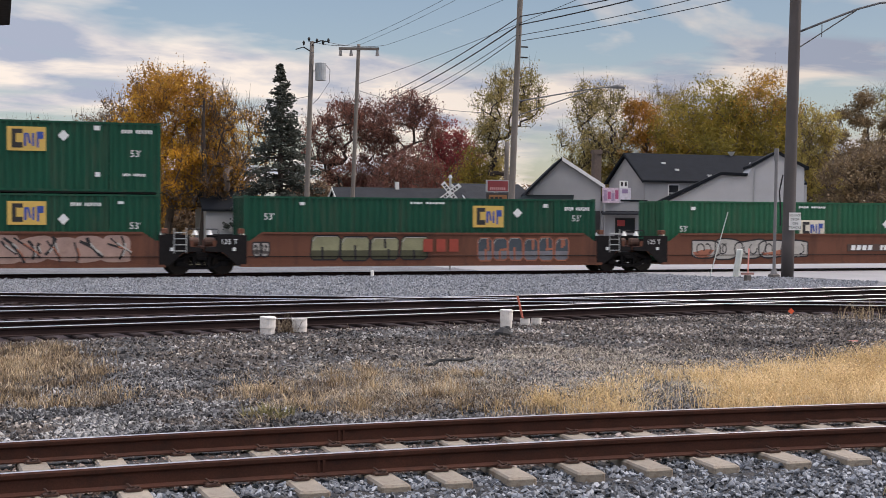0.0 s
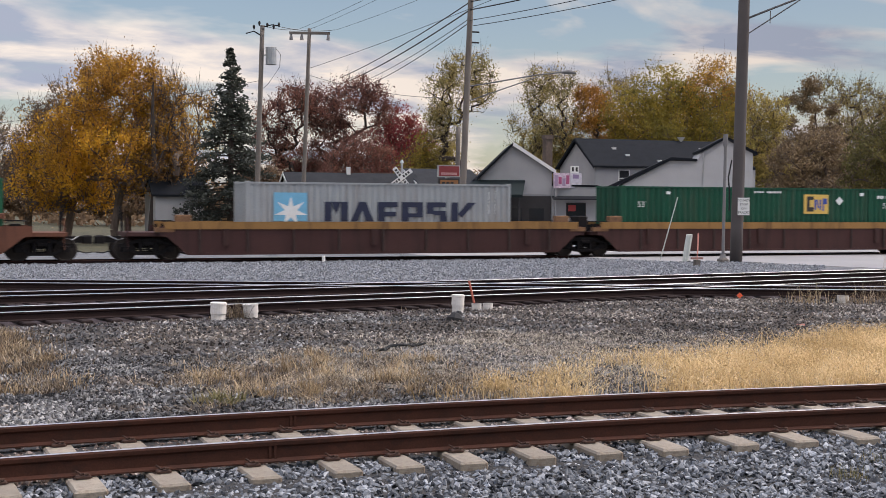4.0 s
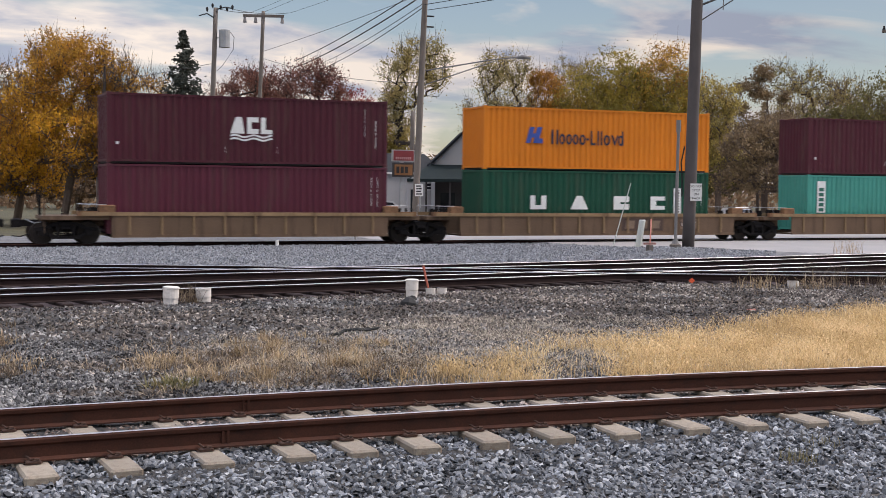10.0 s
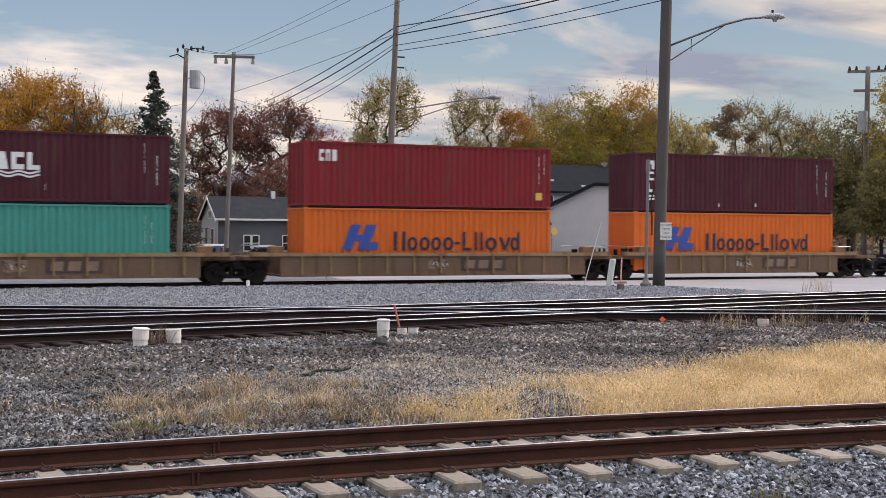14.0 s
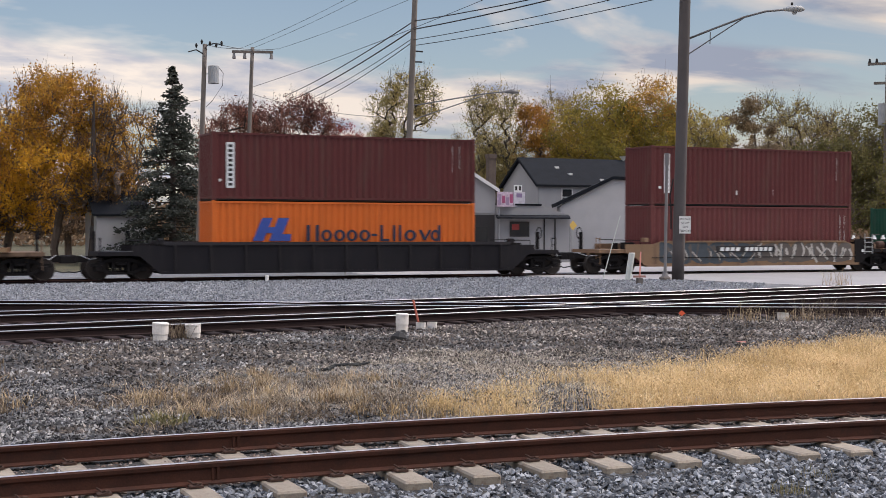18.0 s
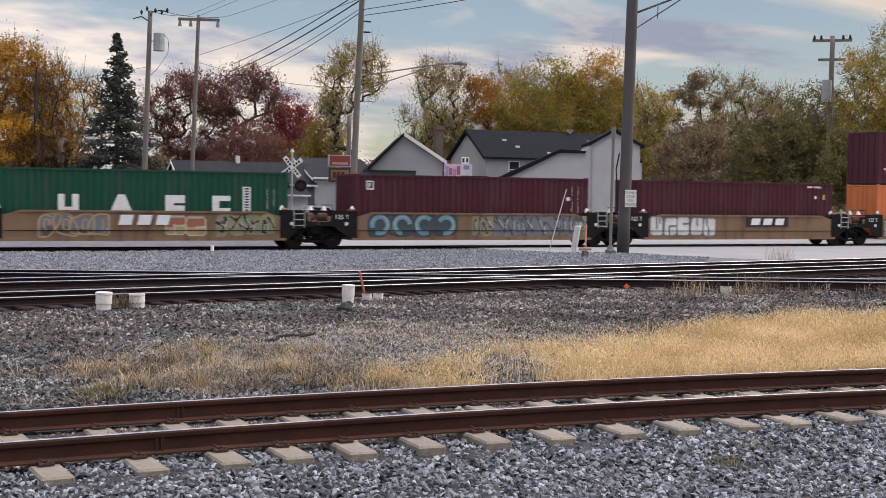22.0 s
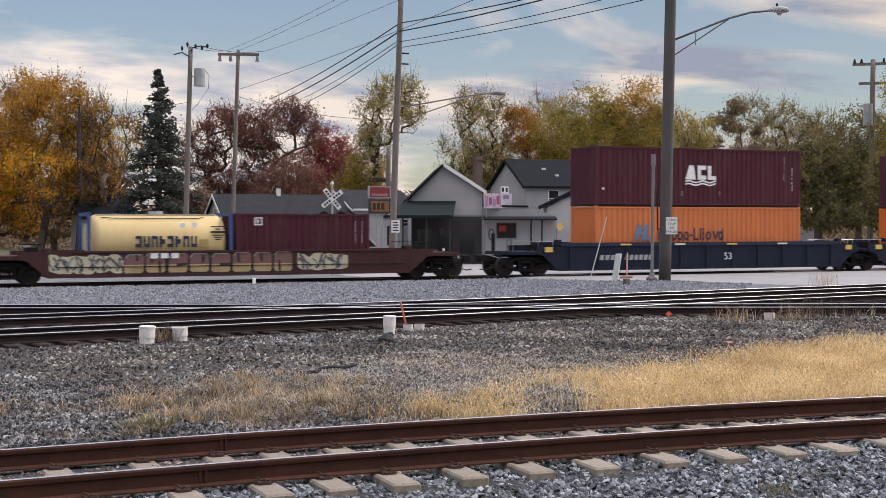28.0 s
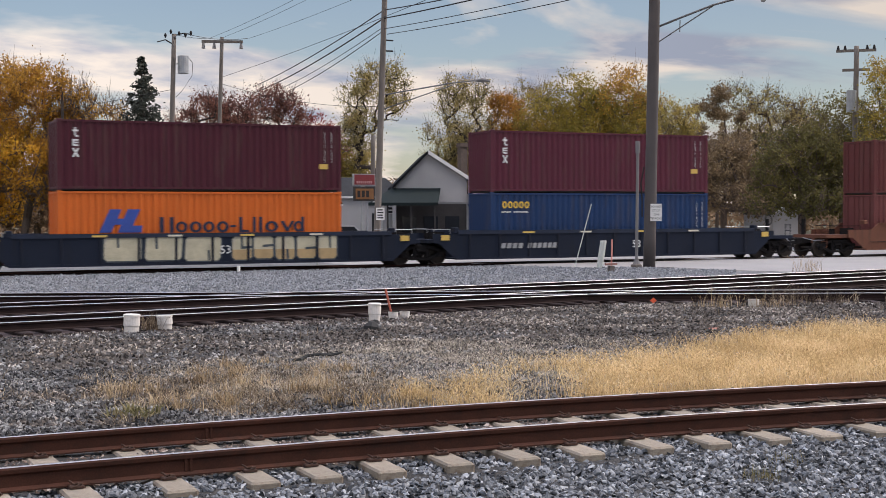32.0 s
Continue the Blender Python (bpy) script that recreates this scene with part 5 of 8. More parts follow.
        if big:
            part("platform_beam", Build().box(*sorted((s * (hw + 0.55), s * (hw + 1.35)))[:1], -Wc - 0.02, 1.17, sorted((s * (hw + 0.55), s * (hw + 1.35)))[1], -Wc + 0.25, 1.36), RUSTSILL, car)
            for k in (0.7, 1.0, 1.25):
                part("bracket", Build().box(s * (hw + k) - 0.04, -1.2, 1.17, s * (hw + k) + 0.04, -1.1, 1.52), TRUCK, car)
        if (s < 0 and first) or (s > 0 and last):
            b = Build()
            b.box(*sorted((e + s * 0.8, e + s * 1.75))[:1], -0.13, 0.72, sorted((e + s * 0.8, e + s * 1.75))[1], 0.13, 0.98)
            cx = e + s * 1.85
            b.cham(cx - 0.2, -0.24, 0.68, cx + 0.2, 0.24, 1.02, 0.05)
            part("coupler", b, TRUCK, car)
            b = Build()
            b.tube([(e + s * 1.0, -0.5, 0.8), (e + s * 1.35, -0.45, 0.42), (e + s * 1.75, -0.4, 0.3), (e + s * 2.05, -0.35, 0.34)], 0.03, 6)
            part("air_hose", b, BLACK, car)
            b = Build()
            xx = e + s * 0.85
            for y in (-1.25, -0.85):
                b.tube([(xx, y, 0.45), (xx, y, 1.75)], 0.018, 5)
            for z in (0.5, 0.8, 1.1, 1.4, 1.7):
                b.tube([(xx, -1.25, z), (xx, -0.85, z)], 0.018, 5)
            part("ladder", b, body, car)
            # hand brake stand
            stand = part("brake_stand", Build().box(xx - 0.05, 0.55, 1.1, xx + 0.05, 0.75, 2.0), TRUCK, car)
            n = 14
            rim = [(xx + s * 0.09, 0.65 + 0.27 * math.cos(2 * math.pi * k / n), 1.95 + 0.27 * math.sin(2 * math.pi * k / n)) for k in range(n + 1)]
            part("brake_wheel", Build().tube(rim, 0.025, 6), TRUCK, stand)
            part("cut_lever", Build().tube([(e + s * 1.05, -1.3, 0.9), (e + s * 1.2, -0.7, 0.85), (e + s * 1.5, -0.1, 1.0)], 0.018, 5), GALV, car)
    if first:
        add_truck(car, -L / 2)
    add_truck(car, L / 2)
    return car, hw, -Wc


def side_mark(car, x0, x1, z0, z1, mt, n, y, tilt=0.0):
    """A row of plain bars where the side carries lettering that is a mark or a number."""
    b = Build()
    w = (x1 - x0) / n
    for k in range(n):
        o = [(x0 + w * (k + 0.12), z0), (x0 + w * (k + 0.82), z0), (x0 + w * (k + 0.82) + tilt, z1), (x0 + w * (k + 0.12) + tilt, z1)]
        b.prism(o, y - 0.066, y - 0.058)
    tagged(part("lettering", b, mt, car), kind="stuff")


def side_text(car, body, x, z, size, y):
    tagged(part("stencil", text_mesh(body, size, DECAL), None, car, at=pose(x, y - 0.066, z, 90, 0, 0)), kind="stuff")


def side_plate(car, x0, x1, z0, z1, mt, y):
    part("plate", Build().box(x0, y - 0.056, z0, x1, y - 0.003, z1), mt, car)


CL = {"brown": "rusty brown well car with spray painting on its sides", "maroon": "dark red-brown well car with a worn yellow top sill", "tan": "tan ribbed well car with cream top sill",
      "black": "black ribbed well car, dusty", "yellow": "worn yellow well car with spray painting on its sides", "redbrown": "red-brown well car with large spray painted letters", "blue": "dark blue well car with pale marks on its platforms"}
SETS = [("brown", (-11.6, 8.14, 27.8, 47.2)), ("maroon", (51.4, 71.5, 90.9, 110.8)), ("tan", (115.2, 130.7, 149.0, 167.1, 185.7, 200.9)), ("black", (204.9, 224.2)),
        ("yellow", (228.3, 244.3, 259.45, 275.0, 290.3, 305.6)), ("redbrown", (310.3, 329.1)), ("blue", (333.6, 353.4, 373.0, 393.0)), ("brown", (397.1, 416.8))]
for style, tr in SETS:
    for i in range(len(tr) - 1):
        car, hw, y = well_car(tr[i], tr[i + 1], style, i == 0, i == len(tr) - 2, CL[style])
        mid = (tr[i] + tr[i + 1]) / 2
        key = (style, i)
        G = lambda u0, u1, z0, z1, f, l, seed, n, manner="bubble", low="grime": graffiti(car, u0 - mid, u1 - mid, z0, z1, SPRAY[f], SPRAY[l], seed, y, n, manner, SPRAY[low])
        if key == ("brown", 0) and mid < 300:
            G(-4.5, 5.2, 0.5, 1.65, "pink", "black", 1, 9, "wild", "brick")
        elif key == ("brown", 1):
            G(12.6, 17.9, 0.55, 1.65, "green", "black", 2, 4, "block", "moss")
            side_mark(car, 17.6 - mid, 19.4 - mid, 0.95, 1.5, SPRAY["red"], 3, y)
            G(20.2, 24.6, 0.5, 1.6, "slate", "brick", 3, 6, "block", "grey")
            G(10.2, 10.9, 0.75, 1.4, "pale", "black", 31, 2)
            side_text(car, "125 T", -hw - 0.85, 1.28, 0.3, y - 0.03)
        elif key == ("brown", 2):
            G(30.9, 37.2, 0.55, 1.55, "pale", "black", 4, 5, "bubble", "brick")
            side_plate(car, 39.45 - mid, 42.75 - mid, 0.93, 1.27, SPRAY["umber"], y + 0.02)
            side_mark(car, 39.6 - mid, 40.9 - mid, 0.98, 1.22, DECAL, 4, y + 0.02, 0.04)
            side_mark(car, 41.3 - mid, 42.6 - mid, 0.98, 1.22, DECAL, 6, y + 0.02, 0.04)
            side_text(car, "125 T", -hw - 0.85, 1.28, 0.3, y - 0.03)
        elif style == "tan":
            if i:
                side_plate(car, 1.0, 3.3, 0.5, 1.08, SPRAY["umber"], y + 0.045)
                side_mark(car, 1.1, 3.2, 0.6, 0.98, SPRAY["dust"], 3, y + 0.042, 0.05)
                u = mid + (-0.6 if i != 1 else 4.3)
                G(u, u + 0.9, 0.55, 1.05, "dust", "umber", 40 + i, 2, "wild", "dust")
        elif style == "yellow":
            side_text(car, "125 T", -hw - 0.85, 1.28, 0.28, y - 0.03) if i else None
            if i == 0:
                side_plate(car, -2.4, 1.1, 1.02, 1.32, SPRAY["black"], y)
                side_mark(car, -2.25, -1.0, 1.08, 1.26, DECAL, 4, y, 0.03)
                side_mark(car, -0.75, 0.95, 1.08, 1.26, DECAL, 6, y, 0.03)
                G(230.6, 236.2, 0.45, 1.53, "slate", "grime", 50, 6, "wild", "slate")
                G(236.0, 242.3, 0.45, 1.5, "grime", "pale", 51, 8, "wild", "slate")
            elif i == 1:
                side_mark(car, -1.3, 1.0, 1.0, 1.42, DECAL, 3, y, 0.1)
                G(247.5, 250.3, 0.5, 1.5, "grey", "tan", 52, 4)
                G(252.6, 254.4, 0.55, 1.4, "brick", "cream", 53, 2, "block", "tan")
                G(254.8, 257.4, 0.5, 1.5, "green", "black", 54, 4, "wild", "tan")
            elif i == 2:
                G(261.8, 266.2, 0.48, 1.57, "cyan", "slate", 55, 4, "stroke")
                G(267.0, 268.1, 0.5, 1.5, "green", "slate", 66, 2, "wild", "tan")
                G(268.1, 272.6, 0.48, 1.55, "grey", "slate", 56, 8, "wild", "purple")
                G(272.6, 273.3, 0.5, 1.5, "green", "slate", 67, 2, "wild", "tan")
            elif i == 3:
                G(276.9, 280.9, 0.5, 1.5, "white", "grey", 57, 5, "block", "white")
                side_plate(car, 0.2, 2.9, 1.0, 1.5, SPRAY["black"], y)
                side_mark(car, 0.35, 2.7, 1.08, 1.42, DECAL, 3, y, 0.08)
            else:
                G(292.2, 295.2, 0.45, 1.5, "cream", "slate", 58, 5, "block", "pale")
                G(295.0, 299.6, 0.45, 1.5, "green", "pale", 59, 6, "wild", "slate")
                side_plate(car, 1.3, 4.2, 1.1, 1.34, SPRAY["black"], y)
                side_mark(car, 1.4, 4.1, 1.14, 1.3, DECAL, 11, y, 0.02)
                G(301.6, 304.4, 0.5, 1.5, "pale", "grey", 60, 3, "block", "pale")
        elif style == "redbrown":
            G(311.9, 314.8, 0.4, 1.22, "cream", "grime", 61, 6, "wild", "slate")
            G(314.8, 322.1, 0.38, 1.3, "rose", "black", 62, 8, "block", "tan")
            G(322.3, 324.6, 0.42, 1.2, "cream", "grime", 63, 4, "wild", "slate")
            side_mark(car, 315.9 - mid, 317.2 - mid, 1.02, 1.24, DECAL, 3, y)
        elif style == "blue":
            side_text(car, "53", 1.0 if i != 1 else 0.3, 0.68, 0.5, y)
            if i != 1:
                side_mark(car, -6.2, -5.0, 0.72, 0.96, SPRAY["stencil"], 4, y, 0.05)
                side_mark(car, -4.8, -3.2, 0.72, 0.96, SPRAY["stencil"], 6, y, 0.05)
            else:
                G(358.6, 363.6, 0.36, 1.5, "cream", "slate", 64, 3, "block", "cream")
                G(364.0, 368.8, 0.36, 1.5, "cream", "slate", 65, 5, "block", "tan")
            for s in (-1, 1):
                side_plate(car, s * (hw + 0.55) - 0.2, s * (hw + 0.55) + 0.2, 1.12, 1.36, YELLOW, y)
            for k in range(4):
                side_plate(car, -5 + k * 3.1, -4.4 + k * 3.1, 1.42, 1.5, CREAMP if k % 2 else YELLOW, y)

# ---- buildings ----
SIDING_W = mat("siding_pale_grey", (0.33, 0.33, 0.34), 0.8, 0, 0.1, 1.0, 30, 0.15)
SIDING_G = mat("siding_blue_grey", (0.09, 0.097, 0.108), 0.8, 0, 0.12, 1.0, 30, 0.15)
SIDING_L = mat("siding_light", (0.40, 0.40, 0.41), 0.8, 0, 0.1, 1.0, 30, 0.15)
SHINGLE = mat("roof_shingle_dark", (0.01, 0.012, 0.016), 0.95, 0, 0.3, 2.0, 25, 0.5, 0.01, spec=0.2)
SHINGLE_G = mat("roof_shingle_grey", (0.027, 0.029, 0.033), 0.95, 0, 0.3, 2.0, 25, 0.5, 0.01, spec=0.2)
METALGREEN = mat("awning_dark_green", (0.01, 0.017, 0.018), 0.85, 0, 0.2, 2, 20, 0.1, spec=0.2)
TRIMW = mat("trim_white", (0.68, 0.68, 0.67), 0.7, 0, 0.08, 3, 40, 0.1)
GLASSD = mat("window_glass_dark", (0.02, 0.022, 0.026), 0.12, 0, 0.1, 1, 5, 0)
# dark trim colour; on the porch wall it stands in for shade
DARKIN = mat("dark_trim_and_porch_shade", (0.028, 0.026, 0.027), 0.8)
BRICKC = mat("chimney_brick", (0.12, 0.09, 0.075), 0.9, 0, 0.3, 6, 40, 0.4)


def window(parent, x, z, w, h, y=-0.02, frame_m=None):
    """A sash window on the wall that faces -y of its house."""
    f = part("window", Build().box(x - w / 2 - 0.07, y - 0.05, z - 0.07, x + w / 2 + 0.07, y + 0.02, z + h + 0.07), frame_m or TRIMW, parent)
    part("pane", Build().box(x - w / 2, y - 0.06, z, x + w / 2, y - 0.052, z + h / 2 - 0.03), GLASSD, f)
    part("pane", Build().box(x - w / 2, y - 0.06, z + h / 2 + 0.03, x + w / 2, y - 0.052, z + h), GLASSD, f)


def boards(parent, outline, m, y=-0.03, step=0.28):
    """Lap siding on the wall facing -y: each board a strip clipped to the outline (x, z)."""
    zs = [p[1] for p in outline]
    z = min(zs)
    n = len(outline)
    b = Build()
    while z < max(zs) - 0.02:
        zc = z + step / 2
        xs = []
        for i in range(n):
            (xa, za), (xb, zb) = outline[i], outline[(i + 1) % n]
            if (za - zc) * (zb - zc) < 0:
                xs.append(xa + (xb - xa) * (zc - za) / (zb - za))
        if len(xs) >= 2:
            x0, x1 = min(xs), max(xs)
            b.add([(x0, y - 0.004, z), (x1, y - 0.004, z), (x1, y + 0.001, z + step), (x0, y + 0.001, z + step), (x0, y + 0.02, z), (x1, y + 0.02, z)], [(0, 1, 2, 3), (0, 4, 5, 1)])
        z += step
    part("siding", b, m, parent)


def gable_roof(parent, w, d, eave, ridge, m, along="x", over=0.3, thick=0.14, fascia=None):
    """Two slopes over a w by d plan from (0,0); ridge along x or y."""
    if along == "x":
        for s in (0, 1):
            y0, y1 = (-over, d / 2) if s == 0 else (d + over, d / 2)
            sl = (ridge - eave) / (d / 2)
            z0 = eave - over * sl
            b = Build()
            b.add([(-over, y0, z0), (w + over, y0, z0), (w + over, y1, ridge), (-over, y1, ridge), (-over, y0, z0 + thick), (w + over, y0, z0 + thick), (w + over, y1, ridge + thick), (-over, y1, ridge + thick)],
                  [(3, 2, 1, 0), (4, 5, 6, 7), (0, 1, 5, 4), (1, 2, 6, 5), (2, 3, 7, 6), (3, 0, 4, 7)])
            part("roof", b, m, parent)
            if fascia and s == 0:
                part("gutter", Build().box(-over, y0 - 0.06, z0 - 0.02, w + over, y0 - 0.003, z0 + thick * 0.95), fascia, parent)
    else:
        for s in (0, 1):
            x0, x1 = (-over, w / 2) if s == 0 else (w + over, w / 2)
            sl = (ridge - eave) / (w / 2)
            z0 = eave - over * sl
            b = Build()
            b.add([(x0, -over, z0), (x1, -over, ridge), (x1, d + over, ridge), (x0, d + over, z0), (x0, -over, z0 + thick), (x1, -over, ridge + thick), (x1, d + over, ridge + thick), (x0, d + over, z0 + thick)],
                  [(0, 1, 2, 3), (7, 6, 5, 4), (0, 4, 5, 1), (1, 5, 6, 2), (2, 6, 7, 3), (3, 7, 4, 0)])
            part("roof", b, m, parent)
            if fascia:
                part("bargeboard", Build().add([(x0, -over - 0.04, z0 - 0.03), (x1, -over - 0.04, ridge - 0.03), (x1, -over - 0.04, ridge + thick), (x0, -over - 0.04, z0 + thick), (x0, -over - 0.003, z0 - 0.03), (x1, -over - 0.003, ridge - 0.03), (x1, -over - 0.003, ridge + thick), (x0, -over - 0.003, z0 + thick)],
                      [(0, 1, 2, 3), (7, 6, 5, 4), (0, 4, 5, 1), (1, 5, 6, 2), (2, 6, 7, 3), (3, 7, 4, 0)]), fascia, parent)


def walls(parent, w, d, outline_front, m, h):
    """Solid wall mass: the front outline drawn back through the depth."""
    part("wall", Build().prism(outline_front, 0, d), m, parent)


GZ = -0.09


def sloped(parent, name, a, b, c, d, th, m):
    """A slab over four corners, thickened upwards."""
    q = [a, b, c, d]
    return part(name, Build().add(q + [(x, y, z + th) for x, y, z in q], [(3, 2, 1, 0), (4, 5, 6, 7), (0, 1, 5, 4), (1, 2, 6, 5), (2, 3, 7, 6), (3, 0, 4, 7)]), m, parent)


# long blue-grey house; its pale gable end faces the road
h = thing("house", (21.54, 84.0, GZ), "low blue-grey house with white trim and dark shingle roof", "house")
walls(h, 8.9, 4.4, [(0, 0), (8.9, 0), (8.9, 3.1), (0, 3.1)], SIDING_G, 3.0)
part("gable_wall", Build().prism_x([(0, 3.1), (4.4, 3.1), (2.2, 4.45)], 0.002, 8.898), SIDING_G, h)
gable_roof(h, 8.9, 4.4, 3.15, 4.5, SHINGLE_G, "x", 0.22, 0.11, TRIMW)
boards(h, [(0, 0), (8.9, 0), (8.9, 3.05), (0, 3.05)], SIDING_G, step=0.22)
for x, w in ((1.9, 0.4), (2.45, 0.4), (4.55, 0.45)):
    window(h, x, 1.05, w, 0.95)
part("vent_pipe", Build().box(4.15, 2.0, 4.4, 4.4, 2.25, 5.0), TRIMW, h)
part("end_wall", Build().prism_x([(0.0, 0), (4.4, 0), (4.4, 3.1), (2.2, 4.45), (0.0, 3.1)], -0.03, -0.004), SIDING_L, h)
for y, z in ((1.2, 1.2), (2.8, 1.2), (2.0, 3.1)):
    w = part("window", Build().box(-0.09, y - 0.35, z, -0.032, y + 0.35, z + (1.3 if z < 2 else 0.6)), TRIMW, h)
    part("pane", Build().box(-0.1, y - 0.28, z + 0.07, -0.092, y + 0.28, z + (1.23 if z < 2 else 0.53)), GLASSD, w)
part("bargeboard", Build().prism_x([(-0.25, 2.9), (2.2, 4.4), (4.65, 2.9), (4.65, 3.06), (2.2, 4.58), (-0.25, 3.06)], -0.27, -0.225), TRIMW, h)
# small porch gable
g = thing("house_porch", (26.28, 82.9, GZ), "small white gabled entry porch on the blue-grey house", "porch")
walls(g, 1.2, 1.0, [(0, 0), (1.2, 0), (1.2, 2.5), (0.6, 3.05), (0, 2.5)], SIDING_L, 2.2)
gable_roof(g, 1.2, 1.0, 2.5, 3.05, SHINGLE_G, "y", 0.16, 0.07, TRIMW)
window(g, 0.5, 1.2, 0.4, 1.0)
sloped(g, "side_roof", (1.25, -0.15, 2.35), (3.5, -0.15, 2.35), (3.5, 1.05, 2.9), (1.25, 1.05, 2.9), 0.09, SHINGLE_G)
part("gutter", Build().box(1.25, -0.2, 2.33, 3.5, -0.153, 2.44), TRIMW, g)
part("side_wall", Build().box(1.25, 0.1, 0, 3.4, 1.0, 2.35), SIDING_W, g)
# second house with its gable end towards the signal
h = thing("house", (30.51, 84.0, GZ), "light house with grey roof behind the crossing signal", "house")
walls(h, 4.6, 7.4, [(0, 0), (4.6, 0), (4.6, 3.6), (0, 3.6)], SIDING_L, 3.6)
part("gable_wall", Build().prism_x([(0, 3.6), (7.4, 3.6), (3.7, 4.85)], 0.002, 4.598), SIDING_L, h)
gable_roof(h, 4.6, 7.4, 3.6, 4.9, SHINGLE_G, "x", 0.2, 0.12, TRIMW)
boards(h, [(0, 0), (4.6, 0), (4.6, 3.5), (0, 3.5)], SIDING_L, step=0.22)
window(h, 2.6, 1.3, 0.8, 1.0)
window(h, 4.0, 2.5, 1.0, 0.4)
part("bargeboard", Build().prism_x([(-0.25, 3.4), (3.7, 4.8), (7.65, 3.4), (7.65, 3.55), (3.7, 4.98), (-0.25, 3.55)], -0.25, -0.205), TRIMW, h)
w = part("window", Build().box(-0.06, 3.4, 3.1, -0.004, 4.0, 4.0), TRIMW, h)
part("pane", Build().box(-0.07, 3.48, 3.18, -0.062, 3.92, 3.92), GLASSD, w)

# shop with the front gable and dark awning
TURN = pose(32.15, 78.0, GZ, 0, 0, -20)
h = thing("shop_building", TURN @ Matrix.Diagonal((0.915, 1, 0.99, 1)), "pale grey gabled shop with a dark green awning", "building")
walls(h, 4.95, 9, [(0, 0), (4.95, 0), (4.95, 4.7), (2.22, 6.3), (0, 4.3)], SIDING_W, 4.4)
sloped(h, "roof", (-0.25, -0.3, 4.12), (-0.25, 9.2, 4.12), (2.22, 9.2, 6.35), (2.22, -0.3, 6.35), 0.14, SHINGLE)
sloped(h, "roof", (2.22, -0.3, 6.35), (2.22, 9.2, 6.35), (5.2, 9.2, 4.6), (5.2, -0.3, 4.6), 0.14, SHINGLE)
part("bargeboard", Build().prism([(2.22, 6.3), (5.22, 4.52), (5.22, 4.76), (2.22, 6.56)], -0.36, -0.303), TRIMW, h)
part("bargeboard", Build().prism([(2.22, 6.34), (2.22, 6.52), (-0.27, 4.26), (-0.27, 4.08)], -0.36, -0.303), SHINGLE, h)
boards(h, [(0, 3.2), (4.95, 3.2), (4.95, 4.65), (2.22, 6.25), (0, 4.25)], SIDING_W, step=0.2)
sloped(h, "awning", (-2.0, -2.85, 3.1), (2.7, -2.85, 3.1), (3.1, -0.05, 4.05), (-0.3, -0.05, 4.05), 0.06, METALGREEN)
part("awning_end", Build().add([(-2.0, -2.85, 3.1), (-0.3, -0.05, 4.05), (-2.0, -0.05, 3.1)], [(0, 1, 2)]), METALGREEN, h)
part("awning_edge", Build().box(-2.0, -2.92, 2.98, 2.7, -2.853, 3.16), METALGREEN, h)
for x in (-0.7, 0.9, 2.5):
    part("porch_post", Build().box(x - 0.06, -2.75, 0, x + 0.06, -2.63, 3.1), DARKIN, h)
# near-black sheet that paints the shade under the awning
part("porch_wall", Build().box(0.02, -0.08, 0.0, 4.9, -0.03, 3.1), DARKIN, h)
for x in (0.4, 1.9, 3.4):
    part("shop_window", Build().box(x, -0.12, 0.7, x + 1.0, -0.085, 2.3), GLASSD, h)
kiosk = part("side_porch", Build().prism([(-2.0, 0), (-1.1, 0), (-1.1, 3.0), (-1.55, 3.35), (-2.05, 2.95)], -2.8, -1.2), SIDING_W, h)
part("porch_window", Build().box(-1.75, -2.86, 1.3, -1.35, -2.81, 2.5), GLASSD, kiosk)
t = thing("motorcycle", (32.6, 75.5, GZ), "dark motorcycle parked under the awning", "motorcycle")
part("frame", Build().tube([(-0.7, 0, 0.55), (-0.2, 0, 0.8), (0.5, 0, 0.85), (0.75, 0, 1.1)], [0.1, 0.2, 0.16, 0.05], 8), GAPDARK, t)
for x in (-0.75, 0.75):
    part("wheel", Build().tube([(x, -0.06, 0.32), (x, 0.06, 0.32)], 0.32, 16), BLACK, t)
part("headlight", Build().tube([(0.62, -0.12, 1.0), (0.62, -0.2, 1.0)], 0.09, 10), WHITE, t)
# lower wing with shop window
h2 = thing("shop_wing", TURN @ pose(4.54, 0, 0) @ Matrix.Diagonal((0.87, 1, 0.96, 1)), "low pale wing of the shop with a red lit window", "building")
walls(h2, 5.5, 6, [(0, 0), (5.5, 0), (5.5, 3.2), (3.4, 3.8), (0, 3.85)], SIDING_W, 3.3)
boards(h2, [(0, 0), (5.5, 0), (5.5, 3.0), (0, 3.0)], SIDING_W, step=0.2)
sl = sloped(h2, "canopy", (0.02, -0.9, 2.95), (5.4, -0.9, 2.95), (5.4, -0.04, 3.12), (0.02, -0.04, 3.12), 0.08, SHINGLE)
part("coping", Build().prism([(0, 3.86), (3.4, 3.81), (3.4, 3.93), (0, 3.98)], -0.08, 0.3), SHINGLE, h2)
fw = part("shop_window", Build().box(1.05, -0.1, 1.75, 2.5, -0.03, 2.75), DARKIN, h2)
part("pane", Build().box(1.12, -0.112, 1.82, 2.43, -0.102, 2.68), GLASSD, fw)
part("window_sign", Build().box(1.2, -0.13, 2.2, 1.75, -0.114, 2.6), glow("neon_red", (0.3, 0.03, 0.03), 0.03), h2)
